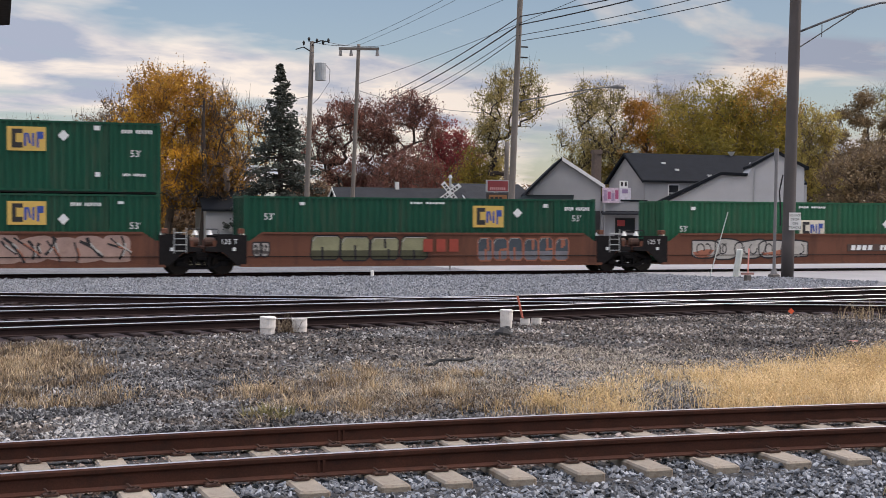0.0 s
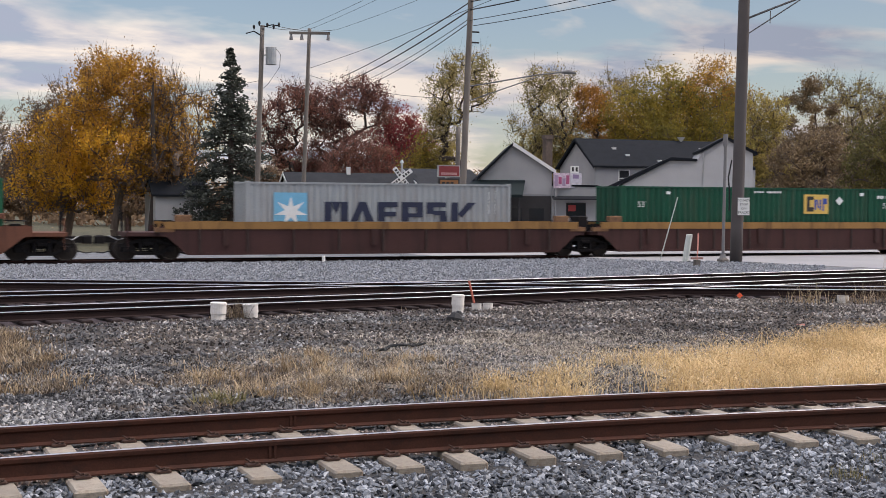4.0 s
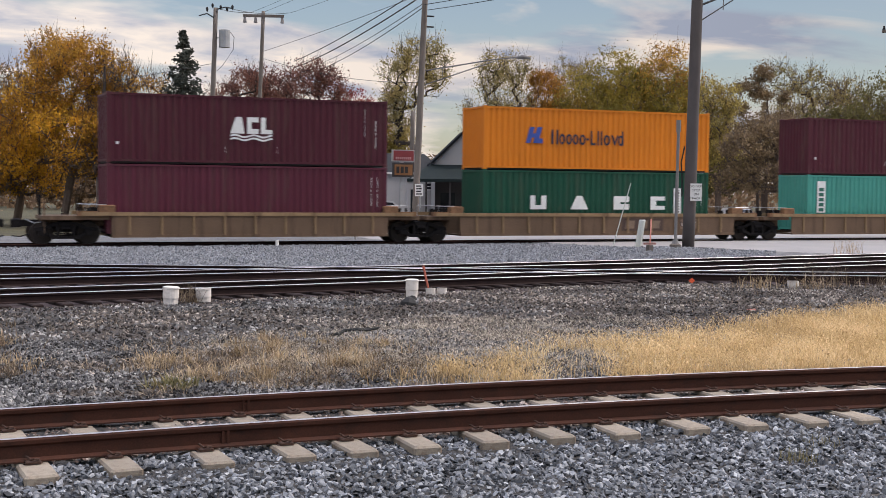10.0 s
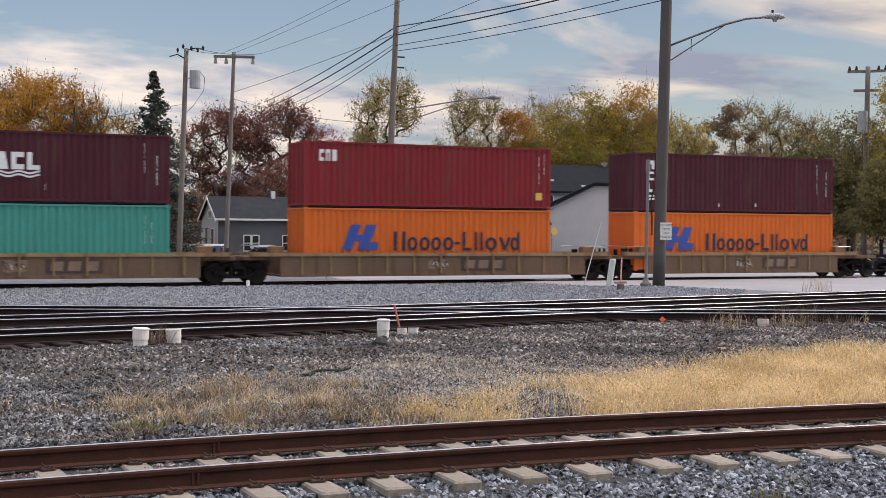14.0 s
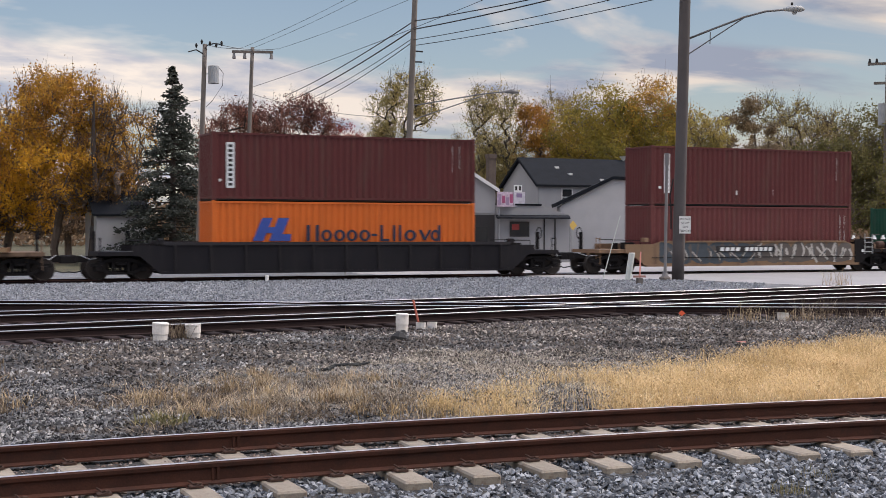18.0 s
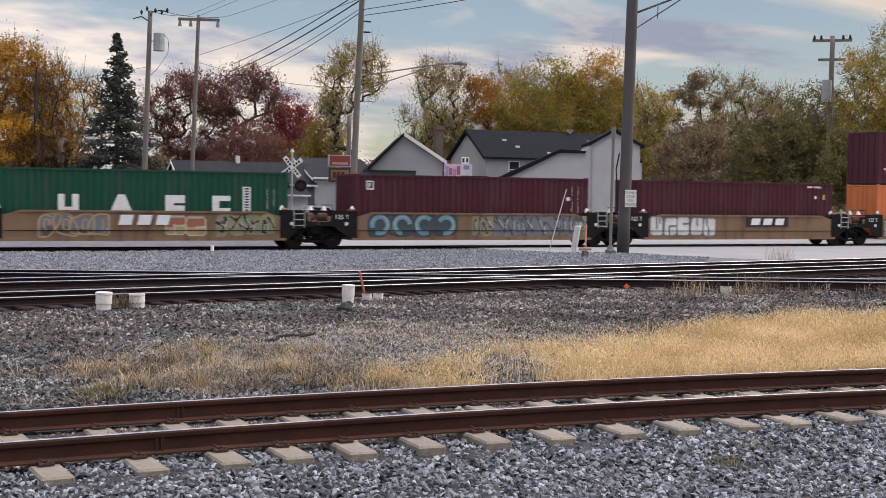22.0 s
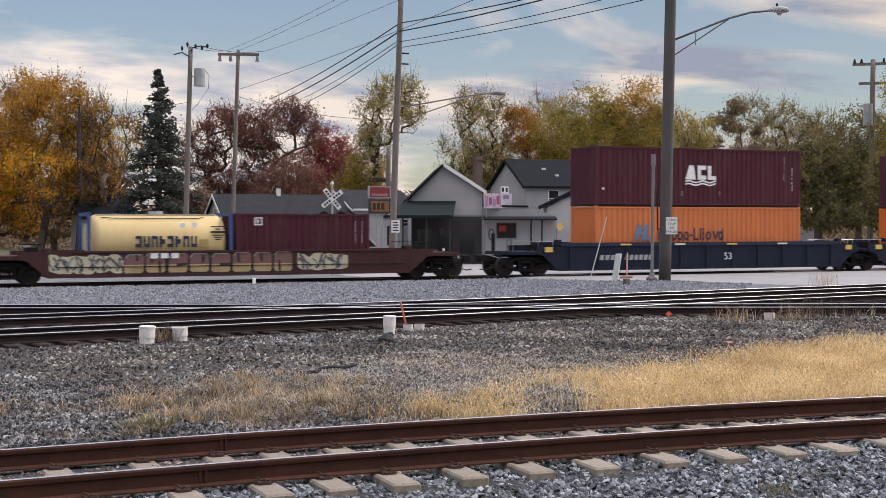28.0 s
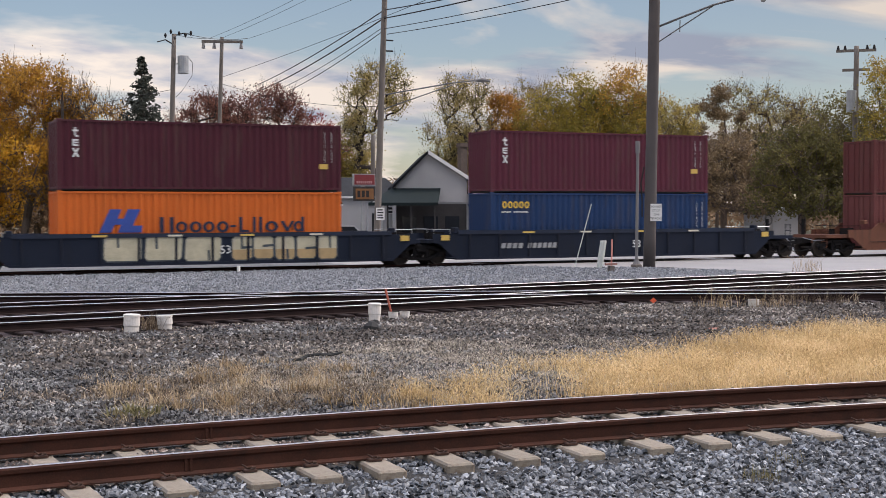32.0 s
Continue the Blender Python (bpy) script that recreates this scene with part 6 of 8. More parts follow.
for x in (3.6, 4.4):
    part("downpipe", Build().tube([(x, -0.08, 0), (x, -0.08, 2.95)], 0.05, 6), DARKIN, h2)
t = thing("warning_sign", (41.78, 76.0, GZ), "small yellow diamond road sign", "sign")
part("post", Build().tube([(0, 0, 0), (0, 0, 2.2)], 0.03, 6), GALV, t)
part("plate", Build().prism([(0, 2.1), (0.3, 2.42), (0, 2.74), (-0.3, 2.42)], -0.05, -0.035), YELLOW, t)

# billboard over the wing
bb = thing("billboard", (36.31, 76.0, 0), "small white and pink billboard on posts", "sign")
part("board", Build().box(0, -0.05, 3.5, 1.14, 0.05, 4.45), mat("poster_pink", (0.5, 0.4, 0.48), 0.6, 0, 0.5, 4, 9, 0), bb)
part("board", Build().box(1.17, -0.05, 3.5, 1.97, 0.05, 4.45), mat("poster_white", (0.5, 0.48, 0.54), 0.6, 0, 0.2, 4, 9, 0), bb)
part("picture", Build().box(1.35, -0.06, 4.1, 1.75, -0.054, 4.36), mat("poster_purple", (0.22, 0.16, 0.28), 0.6), bb)
for k in range(4):
    part("picture", Build().box(0.06 + 0.27 * k, -0.06, 3.62 + 0.12 * (k % 2), 0.28 + 0.27 * k, -0.054, 4.3 - 0.1 * (k % 3)), mat("poster_red" if k % 2 else "poster_mauve", (0.33, 0.07, 0.16) if k % 2 else (0.3, 0.22, 0.33), 0.6), bb)
part("finial", Build().box(1.2, -0.05, 4.454, 1.75, 0.05, 4.9), TRIMW, bb)
for x in (1.33, 1.6):
    part("finial_hole", Build().box(x - 0.07, -0.06, 4.55, x + 0.07, -0.054, 4.82), GAPDARK, bb)
for x in (0.2, 1.8):
    part("post", Build().box(x - 0.05, 0.06, -0.09, x + 0.05, 0.16, 4.4), SIDING_W, bb)

# big house with the dark roof
h = thing("house", (43.42, 84.0, GZ), "two-storey pale grey house with a long dark shingle roof", "house")
walls(h, 13.3, 5.7, [(0, 0), (13.3, 0), (13.3, 5.3), (0, 5.3)], SIDING_W, 5.1)
part("gable_wall", Build().prism_x([(0, 5.3), (5.7, 5.3), (2.85, 7.2)], 0.002, 13.2), SIDING_W, h)
gable_roof(h, 12.9, 5.7, 5.35, 7.25, SHINGLE, "x", 0.25, 0.14)
boards(h, [(0, 2), (13.2, 2), (13.2, 5.2), (0, 5.2)], SIDING_W, step=0.2)
window(h, 2.25, 3.9, 0.75, 1.1)
part("end_gable", Build().prism_x([(0.0, 0), (5.7, 0), (5.7, 5.3), (2.85, 7.15), (0.0, 5.3)], -0.03, -0.004), SIDING_W, h)
part("bargeboard", Build().prism_x([(-0.28, 5.1), (2.85, 7.16), (5.98, 5.1), (5.98, 5.28), (2.85, 7.36), (-0.28, 5.28)], -0.3, -0.255), SHINGLE, h)
for x, z in ((2.2, 6.5), (2.9, 6.0), (5.2, 5.6), (9.6, 6.6)):
    part("roof_vent", Build().box(x, (z - 5.35) * 1.5 - 0.1, z + 0.02, x + 0.3, (z - 5.35) * 1.5 + 0.2, z + 0.22), TRIMW, h)
part("dish", Build().tube([(8.6, 2.8, 7.3), (8.6, 2.8, 7.65)], [0.05, 0.3], 12), TRIMW, h)
# brick chimney beside it
c = thing("chimney", (40.6, 86.0, GZ), "tall square brick chimney between two roofs", "chimney")
part("shaft", Build().box(-0.27, -0.27, 0, 0.27, 0.27, 7.2), BRICKC, c)
part("cap", Build().box(-0.32, -0.32, 7.2, 0.32, 0.32, 7.5), BRICKC, c)
# garage wing with the sloping roof edge
h = thing("garage", pose(42.5, 79.0, GZ, 0, 0, -25) @ Matrix.Diagonal((0.86, 1, 0.985, 1)), "pale garage wing with a long sloping dark roof edge", "building")
walls(h, 10.4, 4.6, [(0, 0), (10.38, 0), (10.38, 6.1), (8.3, 7.05), (6.5, 6.15), (6.07, 5.55), (4.1, 5.6), (0, 3.8)], SIDING_L, 3.5)
part("roof", Build().prism([(-0.4, 3.72), (4.1, 5.62), (6.1, 5.58), (6.1, 5.72), (4.05, 5.82), (-0.45, 3.95)], -0.3, 4.8), SHINGLE, h)
part("roof", Build().prism([(6.4, 6.17), (8.3, 7.07), (10.7, 5.98), (10.7, 6.16), (8.3, 7.25), (6.35, 6.33)], -0.25, 4.8), SHINGLE, h)
boards(h, [(0, 0), (10.38, 0), (10.38, 6.0), (8.3, 6.95), (6.07, 5.5), (4.1, 5.5), (0, 3.7)], SIDING_L, step=0.22)
part("downpipe", Build().tube([(6.6, -0.1, 0), (6.6, -0.1, 6.1)], 0.05, 6), GALV, h)
part("garage_door", Build().box(0.15, -0.08, 0.1, 0.75, -0.05, 2.5), GLASSD, h)
# shed under the yellow trees and outbuilding far off
h = thing("shed", (12.0, 80.0, GZ), "pale shed with dark roof under the yellow trees", "shed")
walls(h, 2.9, 4.4, [(0, 0), (2.9, 0), (2.9, 3.0), (0, 3.0)], SIDING_L, 2.8)
part("gable_wall", Build().prism_x([(0, 3.0), (4.4, 3.0), (2.2, 4.3)], 0.002, 2.898), SIDING_L, h)
gable_roof(h, 2.9, 4.4, 3.02, 4.3, SHINGLE, "x", 0.25, 0.12)
boards(h, [(0, 0), (2.9, 0), (2.9, 2.9), (0, 2.9)], SIDING_L, step=0.22)
part("door", Build().box(1.7, -0.06, 0.05, 1.95, -0.03, 2.0), GLASSD, h)
h = thing("shed", (71.4, 90.0, GZ), "small grey gabled outbuilding before dark trees", "shed")
walls(h, 2.6, 4, [(0, 0), (2.6, 0), (2.6, 2.4), (1.3, 3.15), (0, 2.4)], SIDING_W, 2.5)
gable_roof(h, 2.6, 4, 2.4, 3.15, SHINGLE_G, "y", 0.2, 0.1, TRIMW)

# shop sign on posts
s = thing("pole_sign", (27.85, 72.5, GZ), "red and brown double sign on a steel post", "sign")
part("panel", Build().box(-0.68, -0.1, 4.1, 0.68, 0.1, 4.78), SIGNGREY, s)
part("face", Build().box(-0.63, -0.115, 4.15, 0.63, -0.105, 4.73), mat("sign_red", (0.2, 0.03, 0.035), 0.5, 0, 0.2), s)
side = Build()
for k in range(8):
    side.box(-0.5 + k * 0.125, -0.13, 4.22, -0.41 + k * 0.125, -0.118, 4.36)
tagged(part("lettering", side, mat("sign_faded_pink", (0.45, 0.25, 0.25), 0.6), s), kind="stuff")
part("panel", Build().box(-0.64, -0.1, 3.2, 0.64, 0.1, 4.02), DARKIN, s)
part("face", Build().box(-0.56, -0.115, 3.3, 0.56, -0.105, 3.92), mat("sign_orange", (0.22, 0.1, 0.035), 0.5, 0, 0.3), s)
side = Build()
for k in range(3):
    side.box(-0.45 + k * 0.27, -0.13, 3.42, -0.27 + k * 0.27, -0.118, 3.8)
tagged(part("lettering", side, GAPDARK, s), kind="stuff")
part("post", Build().box(-0.1, 0.105, 0, 0.1, 0.28, 4.7), GALV, s)

# parked pickup behind the train
car = thing("pickup_truck", pose(25.6, 77.5, GZ, 0, 0, -10), "white pickup truck parked by the houses", "car")
VAN = mat("car_white", (0.46, 0.46, 0.47), 0.3)
part("body", Build().prism([(0, 0.45), (5.2, 0.45), (5.25, 0.85), (5.1, 1.05), (3.9, 1.12), (3.2, 1.75), (1.9, 1.78), (1.7, 1.15), (0, 1.12)], -0.95, 0.95), VAN, car)
part("side_window", Build().prism([(2.0, 1.2), (3.6, 1.2), (3.15, 1.66), (2.05, 1.68)], -0.97, -0.952), GLASSD, car)
for x in (0.95, 4.2):
    wh = part("wheel", Build().tube([(x, -1.0, 0.36), (x, -0.75, 0.36)], 0.36, 16), BLACK, car)
    part("rim", Build().tube([(x, -1.015, 0.36), (x, -1.003, 0.36)], 0.2, 12), GALV, wh)
    part("wheel", Build().tube([(x, 0.75, 0.36), (x, 1.0, 0.36)], 0.36, 16), BLACK, car)

# white cars parked end-on before the houses
def parked_car(x, y, a, wide, tall, label):
    c = thing("parked_car", pose(x, y, GZ, 0, 0, a), label, "car")
    h = wide / 2
    part("body", Build().cham(-h, 0, 0.32, h, 4.3, tall * 0.62, 0.13), VAN, c)
    k = tall * 0.62
    part("cabin", Build().add([(-h + 0.06, 0.9, k - 0.01), (h - 0.06, 0.9, k - 0.01), (h - 0.06, 4.1, k - 0.01), (-h + 0.06, 4.1, k - 0.01), (-h + 0.24, 1.55, tall), (h - 0.24, 1.55, tall), (h - 0.24, 3.7, tall), (-h + 0.24, 3.7, tall)],
                              [(4, 5, 6, 7), (0, 1, 5, 4), (1, 2, 6, 5), (2, 3, 7, 6), (3, 0, 4, 7)]), VAN, c)
    q = lambda s, z: (s * (h - 0.12 - 0.14 * (z - k) / (tall - k)), 0.895 + 0.65 * (z - k) / (tall - k) - 0.012, z)
    part("windscreen", Build().add([q(-1, k + 0.06), q(1, k + 0.06), q(1, tall - 0.07), q(-1, tall - 0.07)], [(0, 1, 2, 3)]), GLASSD, c)
    for s in (-1, 1):
        part("headlight", Build().cham(s * (h - 0.3) - 0.16, -0.02, k - 0.28, s * (h - 0.3) + 0.16, 0.05, k - 0.14, 0.02), GALV, c)
        for v in (0.85, 3.4):
            part("wheel", Build().tube([(s * (h - 0.22), v, 0.33), (s * (h + 0.01), v, 0.33)], 0.33, 14), BLACK, c)
    part("grille", Build().box(-0.42, -0.015, k - 0.32, 0.42, -0.003, k - 0.16), BLACK, c)


for cx, w_, h_, lb in ((17.3, 1.55, 1.4, "white car parked beside the blue-grey house"), (19.3, 1.6, 1.52, "white van parked beside the blue-grey house"), (22.3, 1.6, 1.45, "white car parked before the blue-grey house"), (55.0, 1.75, 1.35, "white car parked beside the garage")):
    parked_car(cx, 76.2, -14, w_, h_, lb)

for k, (bx, by, bh) in enumerate(((18.2, 70.6, 0.95), (19.0, 70.9, 0.8), (20.5, 70.4, 1.15), (21.4, 70.8, 1.2), (24.6, 71.0, 1.1), (26.3, 70.6, 0.9), (26.7, 70.8, 1.0), (27.1, 70.7, 0.85))):
    q = thing("bollard", (bx, by, GZ), "thin white post standing before the houses", "post", "posts before the houses")
    part("shaft", Build().tube([(0, 0, 0), (0, 0, bh)], 0.05, 8), TRIMW, q)
    part("cap", Build().tube([(0, 0, bh), (0, 0, bh + 0.05)], [0.06, 0.03], 8), SIGNGREY, q)

# ---- street furniture ----
def pole(name, base, top, r0, r1, m, label):
    p = thing(name, base, label, "pole")
    d = Vector(top) - Vector(base)
    n = 9
    part("shaft", Build().tube([d * (i / n) for i in range(n + 1)], [r0 + (r1 - r0) * i / n for i in range(n + 1)], 14), m, p, smooth=True)
    return p, d


# street light pole in front of the train
LP = Vector((31.0, 47.24, -0.02))
p, d = pole("street_light", LP, LP + Vector((0.22, -0.13, 13.5)), 0.26, 0.225, LIGHTPOLE, "tall brown street light pole with a curved lamp arm")
up = lambda z: d * (z / d.z)
side_v = Vector((0.91, -0.41, 0))
a0, a1 = up(10.1), up(9.4)
tip = a0 + side_v * 4.3 + Vector((0, 0, 1.3))
pts = [a0, a0 + side_v * 1.2 + Vector((0, 0, 0.48)), a0 + side_v * 2.5 + Vector((0, 0, 0.98)), a0 + side_v * 3.4 + Vector((0, 0, 1.22)), tip]
part("arm", Build().tube(pts, 0.045, 8), ARMGREY, p, smooth=True)
part("brace", Build().tube([a1, a0 + side_v * 2.5 + Vector((0, 0, 0.95))], 0.03, 6), ARMGREY, p)
part("strut", Build().tube([a0 + side_v * 1.1 + Vector((0, 0, 0.36)), a1 + side_v * 1.1 + Vector((0, 0, 0.56))], 0.02, 6), ARMGREY, p)
lamp = part("lamp_head", Build().tube([tip + side_v * x + Vector((0, 0, z)) for x, z in ((-0.2, -0.01), (0.05, 0.02), (0.35, 0.03), (0.6, 0.02), (0.72, 0.0))], [0.05, 0.11, 0.14, 0.12, 0.04], 12), SIGNGREY, p, smooth=True)
part("photocell", Build().tube([tip + side_v * 0.2 + Vector((0, 0, 0.18)), tip + side_v * 0.2 + Vector((0, 0, 0.29))], 0.05, 8), BLACK, lamp)
part("lens", Build().tube([tip + side_v * 0.3 + Vector((0, 0, -0.2)), tip + side_v * 0.3 + Vector((0, 0, -0.08))], [0.07, 0.14], 12), SIGNGREY, lamp)
part("cable", Build().tube([up(4.3) + side_v * -0.3, up(3.6) + side_v * -0.42, up(3.0) + side_v * -0.36, up(2.2) + side_v * -0.34], 0.03, 6), BLACK, p)
sg = thing("warning_sign", pose(LP.x + 0.08, LP.y - 0.40, 0, 0, 0, -30), "white plate with black words on the light pole", "sign")
part("plate", Build().box(-0.24, -0.02, 2.0, 0.24, 0.0, 2.72), WHITE, sg)
for k, wd in enumerate(("DO NOT", "STOP", "ON", "TRACKS")):
    me = text_mesh(wd, 0.135, DARKMARK)
    w = max(v.co.x for v in me.vertices)
    tagged(part("lettering", me, None, sg), kind="stuff").matrix_basis = pose(-w / 2, -0.026, 2.56 - 0.165 * k, 90, 0, 0)
# thin signal mast with a capped head
ms = thing("signal_mast", (30.15, 46.9, -0.02), "thin grey steel mast on a small base", "mast")
part("shaft", Build().tube([(0, 0, 0), (0.05, -0.02, 5.1)], 0.066, 10), MASTGREY, ms)
part("cap", Build().tube([(0.05, -0.02, 4.85), (0.05, -0.02, 5.35)], 0.1, 10), MASTGREY, ms)
part("base_box", Build().cham(-0.19, -0.19, 0, 0.19, 0.19, 0.24, 0.05), mat("rusty_grey", (0.13, 0.115, 0.105), 0.9), ms)
part("flange", Build().tube([(0, 0, 0.24), (0, 0, 0.42)], [0.15, 0.1], 10), MASTGREY, ms)
for nm, base, topv, r, m, lab in (("marker_post", (29.62, 49.0, -0.05), (29.8, 48.95, 1.13), 0.14, PVC, "pale plastic marker post, leaning"),
                               ("marker_stake", (27.5, 44.6, -0.03), (27.55, 44.6, 1.3), 0.03, PINK, "thin pink survey stake"),
                               ("marker_rod", (29.55, 51.0, -0.06), (30.25, 50.7, 2.75), 0.024, PVC, "thin pale rod, leaning"),
                               ("marker_stake", (11.05, 27.0, 0.0), (10.87, 27.0, 0.66), 0.026, STAKE, "faded red stake, leaning, beside buckets"),
                               ("marker_peg", (15.17, 54.2, -0.08), (15.17, 54.2, 0.17), 0.075, WHITE, "short white peg by the main track")):
    q = thing(nm, base, lab, "marker")
    dv = Vector(topv) - Vector(base)
    part("shaft", Build().tube([(0, 0, -0.05), dv], r, 8), m, q)
    if nm == "marker_post":
        part("cap", Build().tube([dv, dv + Vector((0, 0, 0.03))], [r * 1.04, r * 0.9], 8), WHITE, q)
    if lab.startswith("thin pink"):
        part("flange", Build().box(-0.25, -0.06, 0.32, 0.25, 0.06, 0.4), mat("rusty_pink", (0.3, 0.16, 0.14), 0.9), q)
        part("foot", Build().box(-0.1, -0.1, -0.03, 0.1, 0.1, 0.3), mat("rusty_grey", (0.13, 0.115, 0.105), 0.9), q)


def bucket(x, y, h, r, z=0.0, tilt=0.0, lid=True, group="buckets by the track"):
    t = thing("bucket", pose(x, y, z, 0, tilt, 0), "dirty white plastic bucket standing in gravel" if lid else "small white plastic tub without lid", "bucket", group)
    part("body", Build().tube([(0, 0, -0.02), (0, 0, h * 0.45), (0, 0, h * 0.46), (0, 0, h)], [r * 0.88, r * 0.94, r * 1.02, r], 20), BUCKET, t, smooth=False)
    if lid:
        part("lid", Build().tube([(0, 0, h - 0.01), (0, 0, h + 0.02), (0, 0, h + 0.035)], [r * 1.07, r * 1.07, r * 0.85], 20), BUCKET, t)
    else:
        part("rim", Build().tube([(0, 0, h - 0.03), (0, 0, h)], [r * 1.06, r * 1.06], 18), BUCKET, t)


bucket(5.1, 25.9, 0.36, 0.155, 0.0, 2)
bucket(5.83, 26.2, 0.32, 0.15, 0.0, -3, False)
bucket(10.33, 26.3, 0.37, 0.135, 0.02, 1)
bucket(11.03, 26.95, 0.17, 0.105, 0.0, 0, False)
bucket(11.3, 26.95, 0.17, 0.11, 0.0, 0, False)
bucket(20.2, 26.2, 0.22, 0.13, 0.0, 0, False)
t = thing("rubber_cone", (9.9, 25.2, 0.0), "small black rubber lump on the gravel", "debris")
part("lump", Build().tube([(0, 0, -0.02), (0.02, 0, 0.08), (0.03, 0, 0.16)], [0.13, 0.1, 0.04], 9), BLACK, t)
t = thing("flag_marker", pose(18.5, 28.0, 0.06, 0, 0, -25) @ Matrix.Scale(0.75, 4), "small orange diamond marker by the track", "marker")
part("stem", Build().tube([(0, 0, -0.15), (0, 0, 0.1)], 0.012, 6), GALV, t)
part("flag", Build().prism([(0, 0.0), (0.11, 0.1), (0, 0.2), (-0.11, 0.1)], -0.012, -0.006), ORANGE_P, t)
t = thing("marker_flag", pose(15.6, 21.5, 0.0, 0, 0, -10), "small pink flag lying in the gravel", "marker")
part("flag", Build().box(-0.1, -0.02, 0.02, 0.1, 0.02, 0.06), PINK, t)
t = thing("cable_pipe", pose(8.9, 21.6, 0.02, 0, 0, -8), "dark piece of pipe lying on gravel", "debris")
part("pipe", Build().tube([(-0.3, 0, 0.02), (0.1, 0.03, 0.035), (0.35, 0, 0.02)], 0.03, 7), BLACK, t)

# crossing signal behind the train
cs = thing("crossing_signal", pose(21.2, 61.6, GZ, 0, 0, -19), "railway crossing signal with crossbuck and red lamps", "signal")
part("mast", Build().tube([(0, 0, 0), (0, 0, 4.5)], 0.06, 10), GALV, cs)
for a in (45, -45):
    bl = part("crossbuck_blade", Build().box(-0.61, -0.11, -0.115, 0.61, -0.085 - (0.012 if a > 0 else 0), 0.115), WHITE, cs, at=pose(0, -0.0 if a > 0 else -0.03, 3.78, 0, a + 7, 0))
    bars = Build()
    for k in range(7):
        if abs(k - 3) > 0.5:
            bars.box(-0.5 + k * 0.145, -0.118, -0.06, -0.41 + k * 0.145, -0.111, 0.06)
    tagged(part("lettering", bars, DARKMARK, bl), kind="stuff")
part("crossarm", Build().box(-0.45, -0.06, 2.84, 0.45, 0.0, 2.92), GALV, cs)
for x, lit in ((-0.42, True), (0.42, False)):
    bk = part("backboard", Build().tube([(x, -0.1, 2.88), (x, -0.13, 2.88)], 0.3, 20), BLACK, cs)
    part("hood", Build().tube([(x, -0.13, 2.88), (x, -0.3, 2.90)], [0.19, 0.2], 16, cap=False), BLACK, bk)
    part("lamp", Build().tube([(x, -0.131, 2.88), (x, -0.16, 2.88)], 0.16, 16), glow("lamp_red_lit", (0.9, 0.03, 0.05), 1.3) if lit else mat("lamp_red_dark", (0.09, 0.01, 0.012), 0.3), bk)
part("bell", Build().tube([(0, 0, 4.5), (0, 0, 4.65)], [0.12, 0.05], 10), GALV, cs)

# utility poles
up1, d1 = pole("utility_pole", (16.3, 72.2, GZ), (16.66, 72.1, 12.2), 0.16, 0.12, WOODPOLE, "weathered timber utility pole with a grey transformer")
tx = d1 * (10.65 / 12.3)
part("transformer", Build().tube([tx + Vector((0.5, -0.15, -0.5)), tx + Vector((0.5, -0.15, 0.45))], 0.3, 16), mat("transformer_grey", (0.32, 0.34, 0.36), 0.5), up1)
part("bracket", Build().tube([tx, tx + Vector((0.6, -0.1, 0.1))], 0.04, 6), GALV, up1)
for k in range(3):
    part("insulator_arm", Build().tube([d1 + Vector((0, 0, -0.1 - 0.25 * k)), d1 + Vector((0.5 - 0.5 * k, -0.1, 0.05 - 0.2 * k)), d1 + Vector((0.95 - 0.95 * k, -0.15, 0.0 - 0.25 * k))], 0.035, 6), BLACK, up1)
part("jumper", Build().tube([tx + Vector((0.75, -0.1, 0.45)), tx + Vector((1.05, -0.1, 0.1)), tx + Vector((1.0, -0.1, -0.6)), tx + Vector((0.4, -0.1, -1.5)), tx + Vector((0.1, 0, -1.8))], 0.015, 5), BLACK, up1)
for k, (x, z) in enumerate(((-0.5, -0.1), (-0.2, 0.12), (0.25, 0.05), (0.6, -0.02), (0.9, 0.1))):
    part("insulator", Build().tube([d1 + Vector((x, -0.12, z - 0.16)), d1 + Vector((x, -0.12, z)), d1 + Vector((x, -0.12, z + 0.1))], [0.03, 0.08, 0.03], 8), BLACK, up1)
up2, d2 = pole("utility_pole", (19.25, 73.5, GZ), (19.68, 73.4, 12.35), 0.13, 0.1, WOODPOLE, "weathered timber utility pole with a top crossarm")
part("crossarm", Build().box(-1.15, -0.06, 12.1, 1.15, 0.06, 12.25), WOODPOLE, up2, at=pose(0.43, -0.15, 0, 0, 0, -18))
for x in (-1.05, -0.45, 1.05):
    part("insulator", Build().tube([(x, 0, 11.78), (x, 0, 12.1)], [0.11, 0.06], 8), mat("insulator_grey", (0.2, 0.19, 0.19), 0.4), up2, at=pose(0.43, -0.15, 0, 0, 0, -18))
up3, d3 = pole("utility_pole", (27.9, 70.7, GZ), (28.5, 70.5, 17.0), 0.2, 0.15, WOODPOLE, "tall leaning timber utility pole with a street lamp arm")
b0, b1 = d3 * (9.18 / 17), d3 * (8.34 / 17)
sv = Vector((1, 0, 0))
part("lamp_arm", Build().tube([b0, b0 + Vector((2.2, 0, 0.42)), b0 + Vector((4.4, 0, 0.85)), b0 + Vector((5.6, 0, 1.02)), b0 + Vector((6.2, 0, 1.08))], 0.045, 6), ARMGREY, up3)
part("brace", Build().tube([b1, b1 + Vector((4.6, 0, 1.62))], 0.035, 6), ARMGREY, up3)
